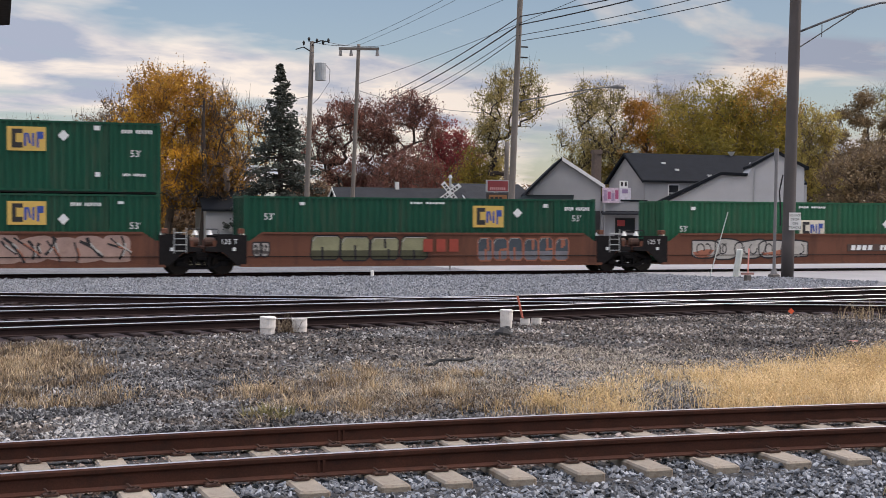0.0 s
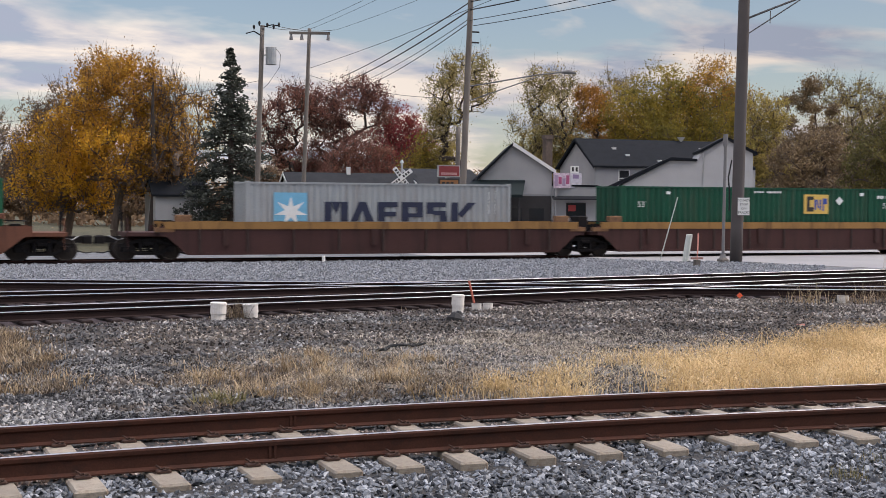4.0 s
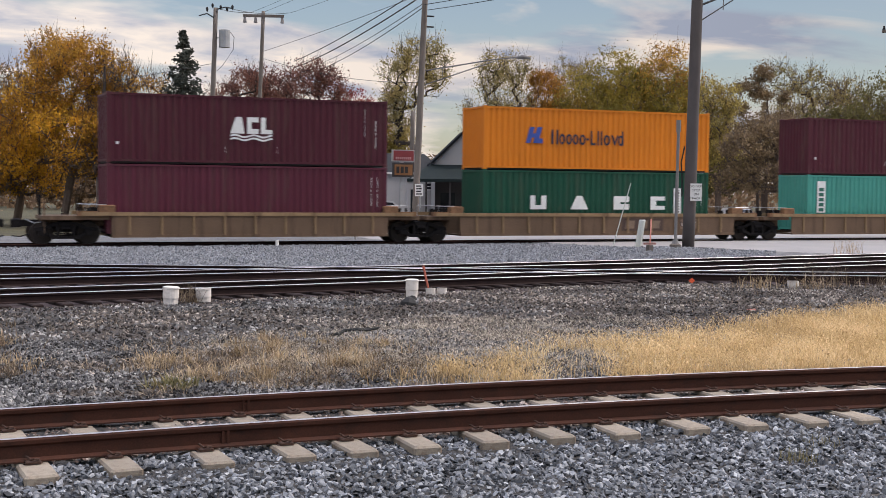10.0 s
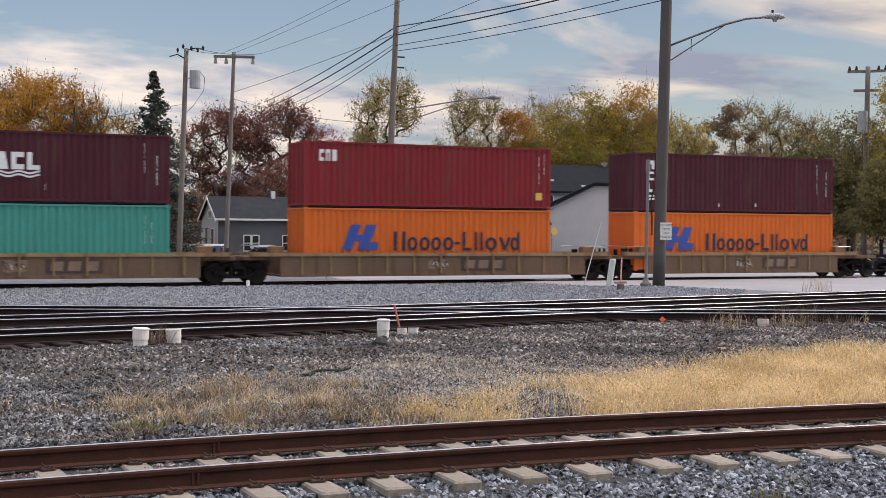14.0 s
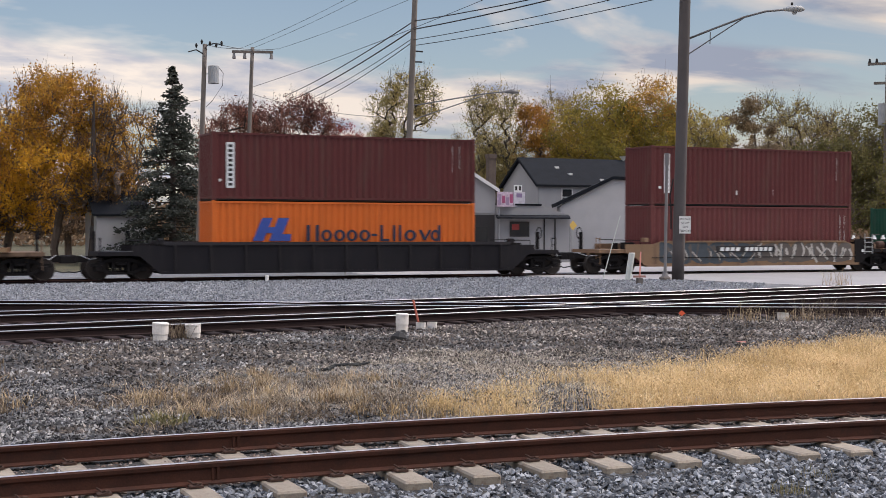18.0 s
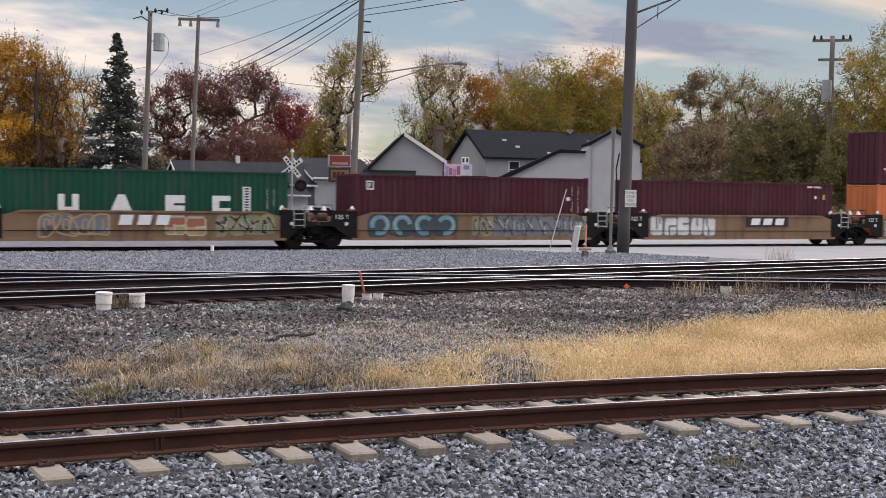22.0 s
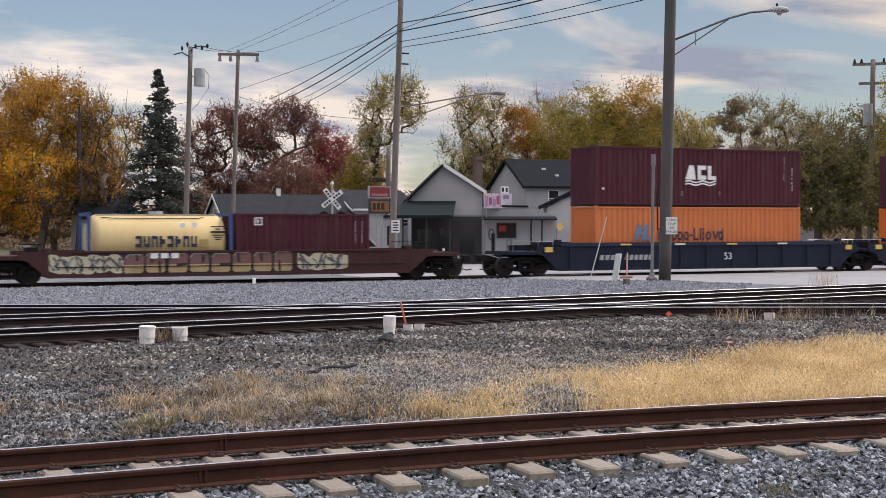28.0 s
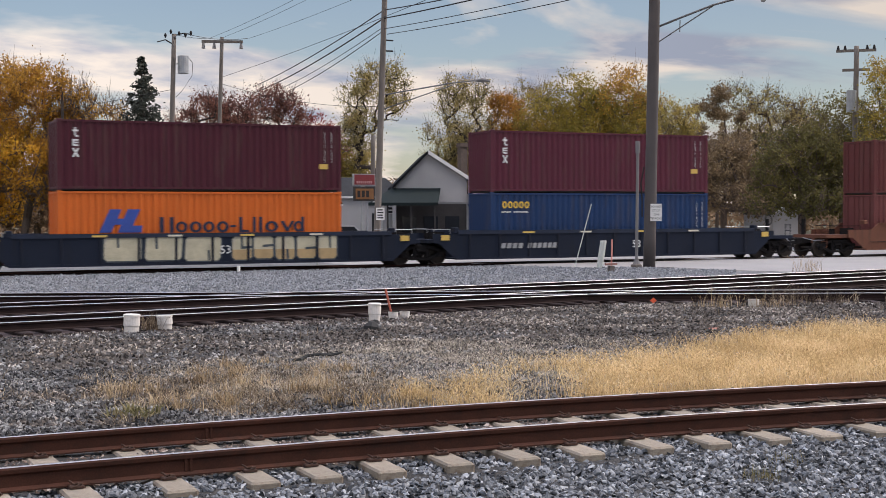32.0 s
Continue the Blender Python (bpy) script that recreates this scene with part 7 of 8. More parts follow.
part("strut", Build().tube([b0 + Vector((1.3, 0, 0.25)), b1 + Vector((1.3, 0, 0.46))], 0.02, 5), ARMGREY, up3)
part("lamp_head", Build().tube([b0 + Vector((6.0, 0, 1.06)), b0 + Vector((6.4, 0, 1.1)), b0 + Vector((6.9, 0, 1.06))], [0.06, 0.14, 0.05], 10), ARMGREY, up3)
for k, z in enumerate((12.3, 11.7)):
    part("bracket", Build().tube([d3 * (z / 17), d3 * (z / 17) + sv * 0.6], 0.05, 6), BLACK, up3)
plate = thing("pole_sign", pose(28.02, 70.35, 0, 0, 0, -20), "small white notice on the timber pole", "sign")
part("plate", Build().box(-0.24, -0.1, 2.0, 0.24, -0.08, 2.7), WHITE, plate)
bars = Build()
for k in range(4):
    bars.box(-0.17, -0.112, 2.09 + 0.15 * k, 0.17 - 0.05 * (k % 2), -0.102, 2.16 + 0.15 * k)
tagged(part("lettering", bars, DARKMARK, plate), kind="stuff")
up4, d4 = pole("utility_pole", (69.7, 78.4, GZ), (69.9, 78.35, 14.9), 0.24, 0.18, WOODPOLE, "timber utility pole with two crossarms and transformer")
for z, w in ((14.55, 1.45), (13.1, 1.0)):
    part("crossarm", Build().box(-w, -0.08, z, w, 0.08, z + 0.2), WOODPOLE, up4, at=pose(0.2, 0, 0, 0, 0, -41))
part("transformer", Build().tube([(-0.5, -0.3, 10.0), (-0.5, -0.3, 11.6)], 0.36, 14), mat("transformer_grey", (0.32, 0.34, 0.36), 0.5), up4)
for x in (-1.3, -0.8, 0.8, 1.3):
    part("insulator", Build().tube([(x, 0, 14.75), (x, 0, 15.05)], [0.12, 0.06], 8), BLACK, up4, at=pose(0.2, 0, 0, 0, 0, -41))
up5, d5 = pole("utility_pole", (36.0, 92, GZ), (36.1, 92, 8.2), 0.2, 0.16, WOODPOLE, "short dark timber pole behind the shop")


def wire(a, c, sag, r=0.018, n=14):
    a, c = Vector(a), Vector(c)
    return Build().tube([a.lerp(c, i / n) - Vector((0, 0, 4 * sag * (i / n) * (1 - i / n))) for i in range(n + 1)], r, 4)


P1, P2, P3, P4 = Vector((16.66, 72.1, 12.2)), Vector((19.68, 73.4, 12.3)), Vector((28.4, 70.5, 14.0)), Vector((69.9, 78.35, 14.6))
ws = thing("overhead_wires", (0, 0, 0), "black overhead wires between timber poles", "wires")
SPANS = [((28.37, 70.5, 13.98), (39.3, 134.3, 15.7), 0.3, 0.04), ((28.32, 70.5, 13.5), (39.3, 134.3, 15.0), 0.35, 0.05), ((28.3, 70.5, 13.0), (41.3, 133.8, 15.2), 0.3, 0.024), ((28.26, 70.5, 12.76), (41.0, 133.9, 14.5), 0.4, 0.03),
         ((28.37, 70.5, 13.98), (30.9, 36.0, 12.9), 0.3, 0.03), ((28.32, 70.5, 13.5), (31.2, 36.0, 13.1), 0.3, 0.035), ((28.3, 70.5, 12.9), (31.3, 36.0, 12.4), 0.3, 0.02), ((28.5, 70.4, 12.6), (31.6, 36.0, 12.0), 0.3, 0.02)]
DROPS = [(P2 + Vector((-0.6, 0.3, 0)), (16.6, 38.0, 11.2), 0.2, 0.009), (P2 + Vector((0.0, 0.1, 0)), (17.4, 38.0, 11.4), 0.2, 0.009), (P2 + Vector((1.45, -0.4, 0)), (20.0, 38.0, 11.6), 0.2, 0.009), (P2 + Vector((0.0, 0.0, -2.2)), (22.0, 38.0, 11.4), 0.2, 0.012),
         (P1, P2 + Vector((-0.6, 0.3, 0)), 0.1, 0.014), (P1 + Vector((0.9, 0, 0)), P2 + Vector((1.4, -0.4, 0)), 0.15, 0.014), (P1 + Vector((0, 0, -3)), (-10, 100, 6.5), 0.6, 0.012),
         (P2 + Vector((0, 0, -2.6)), P3 + Vector((0, 0, -5.5)), 0.4, 0.012)]
for a, c, sag, r in SPANS + DROPS:
    part("wire", wire(a, c, sag, r), WIRE, ws)

# eave corner of the shelter under which the camera stands
ev = thing("shelter_roof", pose(0.04, 4.0, 2.86, 0, 0, 0), "dark corner of a shelter roof overhead", "roof")
part("eave", Build().cham(-4.4, -1.6, 0, 0.0, 0.0, 0.16, 0.02), GAPDARK, ev)
for x in (-1.2, -4.2):
    part("post", Build().box(x - 0.06, -0.5, -2.9, x + 0.06, -0.38, 0.0), GAPDARK, ev)

RUBBER = mat("old_rubber_grey", (0.035, 0.037, 0.037), 0.9)
# scraps of rubber and a dark lump in the gravel
for q, (x, y, w, a) in enumerate(((6.88, 19.88, 0.75, -6), (6.36, 19.36, 0.3, 20))):
    t = thing("rubber_scrap", pose(x, y, 0.03, 0, 0, a), "torn black rubber strip lying in the gravel", "debris")
    part("strip", Build().tube([(-w / 2, 0, 0.0), (-w / 4, 0.05, 0.05), (0, -0.03, 0.07), (w / 4, 0.03, 0.05), (w / 2, 0, 0.09)], [0.012, 0.028, 0.024, 0.03, 0.012], 6), RUBBER, t)
t = thing("ballast_lump", pose(9.52, 24.42, 0.0), "dark lump of stone at the foot of a bucket", "stone")
part("lump", Build().tube([(0, 0, -0.02), (0.02, 0, 0.08), (0.04, 0.02, 0.17), (0.05, 0.02, 0.2)], [0.2, 0.19, 0.1, 0.02], 7), BLACK, t)

# ---- trees ----
BARK = mat("bark_grey_brown", (0.12, 0.09, 0.072), 0.95, 0, 0.3, 3, 30, 0.5, 0.02)
BARKD = mat("bark_dark", (0.05, 0.039, 0.034), 0.95, 0, 0.3, 3, 30, 0.5, 0.02)
LEAVES = dict(
    gold=([(0.28, 0.145, 0.036), (0.48, 0.26, 0.038), (0.68, 0.39, 0.042), (0.8, 0.48, 0.05)], 0.5),
    rustgold=([(0.22, 0.12, 0.045), (0.35, 0.19, 0.045), (0.5, 0.28, 0.05), (0.62, 0.37, 0.06)], 0.5),
    maroon=([(0.13, 0.06, 0.054), (0.22, 0.1, 0.08), (0.32, 0.165, 0.115)], 0.45),
    crimson=([(0.16, 0.034, 0.042), (0.3, 0.055, 0.062), (0.36, 0.11, 0.075)], 0.4),
    olive=([(0.15, 0.135, 0.036), (0.25, 0.21, 0.046), (0.36, 0.28, 0.052), (0.42, 0.28, 0.056)], 0.45),
    pale=([(0.3, 0.25, 0.08), (0.48, 0.39, 0.12), (0.4, 0.3, 0.1)], 0.45),
    khaki=([(0.18, 0.155, 0.065), (0.3, 0.25, 0.095), (0.46, 0.37, 0.15), (0.37, 0.27, 0.1)], 0.4),
    orange=([(0.26, 0.13, 0.04), (0.44, 0.22, 0.045), (0.5, 0.28, 0.055)], 0.45),
    green=([(0.085, 0.08, 0.033), (0.15, 0.135, 0.048), (0.22, 0.18, 0.06)], 0.4),
    spruce=([(0.045, 0.051, 0.044), (0.073, 0.081, 0.07), (0.11, 0.118, 0.096)], 0.2),
    pine=([(0.15, 0.11, 0.075), (0.25, 0.185, 0.11), (0.35, 0.26, 0.15)], 0.3),
    brown=([(0.14, 0.098, 0.07), (0.24, 0.16, 0.1), (0.34, 0.24, 0.15)], 0.35),
)
# patch lightens and darkens whole clumps, putting their shading into the leaf colour
LEAF = {k: island_mat("leaves_" + k, c, trans=t, patch=0.33) for k, (c, t) in LEAVES.items()}


def leaf_mesh(name, pts, size, m, r, flat=0.0):
    """Many small leaf sprays: a folded kite at each point, turned at random."""
    n = len(pts)
    pts = np.asarray(pts)
    g = np.random.RandomState(r)
    a = g.normal(size=(n, 3)); a /= np.linalg.norm(a, axis=1)[:, None]
    a[:, 2] *= 1 - flat
    b = np.cross(a, g.normal(size=(n, 3))); b /= np.linalg.norm(b, axis=1)[:, None] + 1e-9
    c = np.cross(a, b)
    s = (size * g.uniform(0.5, 1.35, n))[:, None]
    v = np.stack([pts - a * s, pts + b * s * 0.55 + c * s * 0.15, pts + a * s, pts - b * s * 0.55 + c * s * 0.15], 1).reshape(-1, 3)
    f = np.arange(4 * n).reshape(n, 4)
    f = np.concatenate([f[:, [0, 1, 2]], f[:, [0, 2, 3]]])
    me = bpy.data.meshes.new(name)
    me.from_pydata(v.tolist(), [], f.tolist())
    me.materials.append(m)
    me.update()
    return me


def tree(x, y, height, lobes, leaf, count, size, seed, label, bark=None, trunk=0.26, fork=0.3, bare=0, second=None, wide=1.0, top=None, thin=0.15, fluff=1.0, shoots=0.04):
    """Branches that grow from the fork to points spread over the crown's lobes, twigs, and leaves in uneven clumps.
    lobes: dx, dy, z, rx, rz as shares of the height; wide: how far the crown spreads; thin: the share of branches without
    leaves; fluff: the size of the leaf clumps; shoots: the share of leaves on long shoots."""
    g = np.random.RandomState(seed)
    t = thing("tree", (x, y, GZ), label, "tree")
    H = height
    ends = []
    for dx, dy, z, rx, rz in lobes:
        k = max(10, int(2100 * rx * rz))
        d = g.normal(size=(k, 3)); d /= np.linalg.norm(d, axis=1)[:, None]
        q = d * (g.uniform(0.3, 1.06, k) ** 0.55)[:, None]
        ends.append(np.array([dx * wide, dy * wide, z]) * H + q * np.array([rx * wide, rx * wide, rz]) * H)
    ends = np.concatenate(ends)
    ends = ends[ends[:, 2] > fork * H * 0.7]
    fk = np.array([g.uniform(-0.02, 0.02) * H, g.uniform(-0.02, 0.02) * H, H * fork])
    nodes = [np.array([0, 0, -0.1]), fk * 0.5, fk, fk + [0.02 * H, 0, 0.12 * H], fk + [-0.01 * H, 0.01 * H, 0.26 * H]]
    up = [-1, 0, 1, 2, 3]
    tips = []
    order = np.argsort(np.linalg.norm(ends - fk, axis=1))
    for i in order:
        e = ends[i]
        arr = np.array(nodes[2:])
        dd = np.linalg.norm(arr - e, axis=1) + 0.8 * np.maximum(0, arr[:, 2] - e[2] + 0.1)
        j = int(dd.argmin()) + 2
        a = nodes[j]
        m = a * 0.5 + e * 0.5 + g.normal(size=3) * 0.03 * np.linalg.norm(e - a) + [0, 0, 0.06 * np.linalg.norm(e - a)]
        nodes.append(m); up.append(j)
        nodes.append(e); up.append(len(nodes) - 2)
        tips.append(len(nodes) - 1)
    load = np.zeros(len(nodes))
    load[tips] = 1
    for i in range(len(nodes) - 1, 0, -1):
        load[up[i]] += load[i]
    rad = np.minimum(trunk, 0.0115 * load ** 0.53 + 0.007)
    b = Build()
    for i in range(1, len(nodes)):
        b.tube([nodes[up[i]], nodes[i]], [min(rad[up[i]], rad[i] * 1.5), rad[i]], 7 if rad[i] > 0.08 else 4, cap=False)
    for i in tips:
        for _ in range(int(2 + 4 * bare)):
            d = g.normal(size=3) * 0.32 + (nodes[i] - fk) / np.linalg.norm(nodes[i] - fk) * 0.4 + [0, 0, 0.25]
            b.tube([nodes[i], nodes[i] + d * (0.5 + 0.045 * H)], [0.012, 0.004], 3, cap=False)
    part("trunk", b, bark or BARK, t)
    if count:
        full = np.nonzero(g.rand(len(ends)) > thin)[0]
        w = g.uniform(0.3, 1, len(full))
        pick = g.choice(full, count, p=w / w.sum())
        d = g.normal(size=(count, 3)); d /= np.linalg.norm(d, axis=1)[:, None]
        size_of = fluff * (0.025 * H + 0.3) * g.uniform(0.6, 1.4, len(ends))
        pts = ends[pick] + d * (g.rand(count) ** 0.6 * size_of[pick])[:, None] * np.array([1, 1, 0.7])
        stray = g.rand(count) < 0.16
        pts[stray] += g.normal(size=(int(stray.sum()), 3)) * 0.4
        # leafy shoots that stick out of the crown
        shoot = g.rand(count) < shoots
        out = ends[pick] - fk + np.array([0, 0, 0.2 * H])
        out /= np.linalg.norm(out, axis=1)[:, None]
        reach = (g.rand(len(ends)) ** 2)[pick] * 0.09 * H
        line = ends[pick] + out * (g.rand(count) * reach)[:, None] + g.normal(size=(count, 3)) * 0.09
        pts[shoot] = line[shoot]
        pts = pts[pts[:, 2] > 0.6]
        if second:
            far = pts[:, 0] + g.normal(size=len(pts)) * 0.05 * H > second[1] * H
            part("crown", leaf_mesh("crown", pts[far], size, LEAF[second[0]], seed + 1), None, t)
            pts = pts[~far]
        if top:
            high = pts[:, 2] + g.normal(size=len(pts)) * 0.08 * H > top[1] * H
            part("crown", leaf_mesh("crown", pts[high], size, LEAF[top[0]], seed + 2), None, t)
            pts = pts[~high]
        part("crown", leaf_mesh("crown", pts, size, LEAF[leaf], seed), None, t)
    return t


def conifer(x, y, height, radius, leaf, count, seed, label, gap=0.0, low=0.06, n=120, power=0.78):
    g = np.random.RandomState(seed)
    t = thing("conifer", (x, y, GZ), label, "tree")
    b = Build().tube([(0, 0, -0.1), (0.05, 0, height * 0.5), (0, 0, height)], [0.24, 0.15, 0.02], 8)
    pts = []
    for i in range(n):
        h = low + (1 - low) * (i / n)
        a = g.uniform(0, 6.28)
        r = radius * (1 - h) ** power * g.uniform(0.72, 1.12) + 0.05
        if gap and g.rand() < gap:
            continue
        z = h * height
        e = Vector((math.cos(a) * r, math.sin(a) * r, z - 0.18 * r + 0.15))
        b.tube([(0, 0, z), (e.x * 0.5, e.y * 0.5, z - 0.02 * r), e], [0.05, 0.03, 0.01], 4, cap=False)
        k = max(4, int(count / n * (r / radius + 0.25) * 1.6))
        u = g.uniform(0.12, 1.0, k) ** 0.6
        p = np.stack([u * e.x, u * e.y, z + (e.z - z) * u], 1) + g.normal(size=(k, 3)) * np.array([0.18, 0.18, 0.11]) * min(1.0, 0.2 + r / 1.2)
        pts.append(p)
    part("trunk", b, BARKD, t)
    part("crown", leaf_mesh("crown", np.concatenate(pts), 0.115, LEAF[leaf], seed, 0.6), None, t)


def along(px_yaw, dist):
    """A place at a bearing (degrees to the right of +y) and a distance."""
    a = radians(px_yaw)
    return math.sin(a) * dist, math.cos(a) * dist


ROUND = [(0, 0, 0.72, 0.2, 0.2), (-0.2, 0, 0.55, 0.19, 0.18), (0.2, 0.02, 0.55, 0.19, 0.18), (-0.08, 0.1, 0.84, 0.14, 0.13), (0.1, -0.08, 0.82, 0.14, 0.13), (0, -0.12, 0.45, 0.22, 0.16), (0.28, 0, 0.4, 0.13, 0.14), (-0.28, 0, 0.38, 0.14, 0.14)]
TALL = [(0, 0, 0.8, 0.12, 0.16), (-0.12, 0, 0.62, 0.13, 0.14), (0.13, 0, 0.66, 0.12, 0.14), (0.02, 0.05, 0.48, 0.15, 0.14), (-0.06, 0, 0.9, 0.08, 0.09), (0.1, 0, 0.88, 0.07, 0.09)]
WIDE = [(0, 0, 0.74, 0.24, 0.2), (-0.26, 0, 0.62, 0.2, 0.2), (0.27, 0, 0.64, 0.2, 0.2), (-0.12, 0.1, 0.85, 0.16, 0.13), (0.14, 0, 0.86, 0.16, 0.12), (0, -0.1, 0.42, 0.3, 0.18), (-0.34, 0, 0.42, 0.16, 0.16), (0.36, 0, 0.42, 0.16, 0.18)]
# a crown held high on bare limbs
VASE = [(0, 0, 0.84, 0.15, 0.13), (-0.17, 0, 0.74, 0.13, 0.13), (0.18, 0, 0.78, 0.12, 0.13), (-0.05, 0.06, 0.62, 0.14, 0.11), (0.12, -0.05, 0.9, 0.1, 0.08), (-0.22, 0, 0.58, 0.08, 0.08), (-0.12, 0, 0.46, 0.06, 0.06)]
# a rounded dense head down to the ground
DOME = [(0, 0, 0.72, 0.24, 0.24), (-0.22, 0, 0.62, 0.22, 0.22), (0.22, 0.02, 0.62, 0.22, 0.22), (0, -0.12, 0.48, 0.3, 0.22), (-0.28, 0, 0.38, 0.18, 0.2), (0.28, 0, 0.38, 0.18, 0.2), (0, 0, 0.3, 0.3, 0.14)]
# flat uneven tiers of an old pine
TIERS = [(0.0, 0, 0.94, 0.07, 0.05), (-0.08, 0, 0.84, 0.1, 0.04), (0.1, 0, 0.8, 0.09, 0.035), (-0.14, 0, 0.7, 0.11, 0.04), (0.15, 0, 0.66, 0.1, 0.04), (0.02, 0, 0.6, 0.14, 0.04), (-0.2, 0, 0.52, 0.12, 0.05), (0.2, 0, 0.48, 0.13, 0.05), (0, 0, 0.4, 0.2, 0.06)]
# bearing, distance, height, lobes, leaf, leaves, size, seed, label
def plant(rows):
    for brg, dist, H, lob, leaf, cnt, size, seed, lab, kw in rows:
        px, py = along(brg, dist)
        fine = 1.5 if lob is WIDE and H < 10 else 2.3
        tree(px, py, H, lob, leaf, int(cnt * fine), size / fine ** 0.5, seed, lab, **kw)


# the golden row behind the yard
plant([
    (6.9, 84, 12.2, ROUND, "gold", 20000, 0.125, 1, "golden yellow maple in autumn leaf beside the shed", dict(bare=0.5, fork=0.07, wide=0.88, trunk=0.24, top=("rustgold", 0.7), second=("rustgold", 0.2), fluff=1.35, shoots=0.14, thin=0.05)),
    (4.9, 88, 10.5, DOME, "gold", 11500, 0.125, 2, "golden autumn maple with dark bare twigs on top", dict(bare=0.8, fork=0.08, wide=0.72, top=("brown", 0.74), fluff=1.25, thin=0.12)),
    (8.9, 83, 10.8, ROUND, "rustgold", 3400, 0.115, 3, "half-bare tree with thin brown branches", dict(bare=0.8, fork=0.1, wide=0.5, thin=0.4)),
    (10.1, 86, 10.3, TALL, "rustgold", 1300, 0.11, 4, "nearly bare young tree with crooked limbs", dict(bare=0.8, fork=0.1, thin=0.5)),
    (1.2, 98, 9.3, WIDE, "brown", 3600, 0.13, 5, "bare brown tree behind the maples", dict(bare=1.0, fork=0.15, wide=0.8, thin=0.3)),
    (-2.2, 92, 10.0, ROUND, "rustgold", 7000, 0.13, 6, "rusty autumn tree at the edge of the yard", dict(bare=0.4)),
    (14.3, 112, 13.0, VASE, "maroon", 5200, 0.14, 7, "broad tree with dark maroon leaves and open crown", dict(bare=0.8, fork=0.2, wide=0.85, thin=0.2, fluff=1.25, bark=BARKD, trunk=0.3)),
])
# the red trees
plant([
    (16.7, 114, 13.7, VASE, "maroon", 7000, 0.14, 8, "tall tree with thinning maroon leaves", dict(bare=0.8, fork=0.2, wide=0.95, thin=0.18, fluff=1.25, bark=BARKD, trunk=0.34)),
    (14.8, 116, 8.0, DOME, "maroon", 8000, 0.15, 36, "low dark maroon trees under the tall crowns", dict(bare=0.3, wide=0.9, fluff=1.3)),
    (19.0, 116, 11.6, DOME, "crimson", 11000, 0.15, 9, "crimson red tree in full autumn colour", dict(bare=0.3, wide=0.6, fluff=1.25)),
    (17.2, 108, 8.8, DOME, "maroon", 9500, 0.15, 33, "low dark crimson tree behind the long house", dict(bare=0.2, wide=0.8, fluff=1.3)),
    (20.3, 104, 8.6, DOME, "olive", 9000, 0.14, 10, "low olive yellow tree behind the signs", dict(bare=0.1, wide=0.7, fluff=1.4)),
    (21.5, 102, 14.5, VASE, "khaki", 5600, 0.12, 11, "tall slim tree with sparse pale yellow leaves", dict(bare=0.5, fork=0.15, wide=0.66, thin=0.15, fluff=1.2, bark=BARKD)),
    (24.2, 132, 6.9, WIDE, "green", 7000, 0.16, 12, "dull green shrubs and trees far behind the shop", dict(fluff=1.3)),
    (25.3, 116, 15.4, ROUND, "khaki", 8800, 0.125, 13, "tall open tree with sparse pale leaves", dict(bare=0.6, fork=0.15, wide=0.6, thin=0.15, fluff=1.25, bark=BARKD)),
])
# behind the shop and houses
plant([
    (25.6, 120, 10.3, DOME, "olive", 9500, 0.15, 34, "olive leaved tree behind the brick chimney", dict(wide=0.75, fluff=1.4)),
    (27.1, 118, 13.7, TALL, "orange", 7000, 0.14, 14, "slim tree with orange leaves behind the house", dict(bare=0.3, wide=0.75, fluff=1.2)),
    (28.3, 136, 16.6, ROUND, "khaki", 3600, 0.14, 15, "thin tree with few pale leaves", dict(bare=1.0, wide=0.5, thin=0.4)),
    (30.0, 118, 15.5, DOME, "olive", 26000, 0.15, 16, "large dense olive green tree turning yellow", dict(bare=0.3, wide=0.76, fluff=1.5, thin=0.03)),
    (32.2, 120, 16.3, DOME, "olive", 21000, 0.15, 17, "dense olive tree with golden top", dict(bare=0.4, wide=0.68, top=("rustgold", 0.78), fluff=1.5, thin=0.05)),
    (34.5, 112, 12.2, ROUND, "pale", 6500, 0.14, 18, "yellow leaved tree beside the light pole", dict(bare=0.3, wide=0.5, fluff=1.2)),
    (37.6, 122, 14.6, ROUND, "khaki", 4200, 0.14, 20, "half-bare brown tree behind the road", dict(bare=1.0, wide=0.6, thin=0.35)),
    (36.1, 116, 13.4, TIERS, "pine", 9000, 0.14, 42, "open dark pine with uneven tiers of needles", dict(bare=0.3, wide=1.15, fork=0.3, thin=0.1)),
])
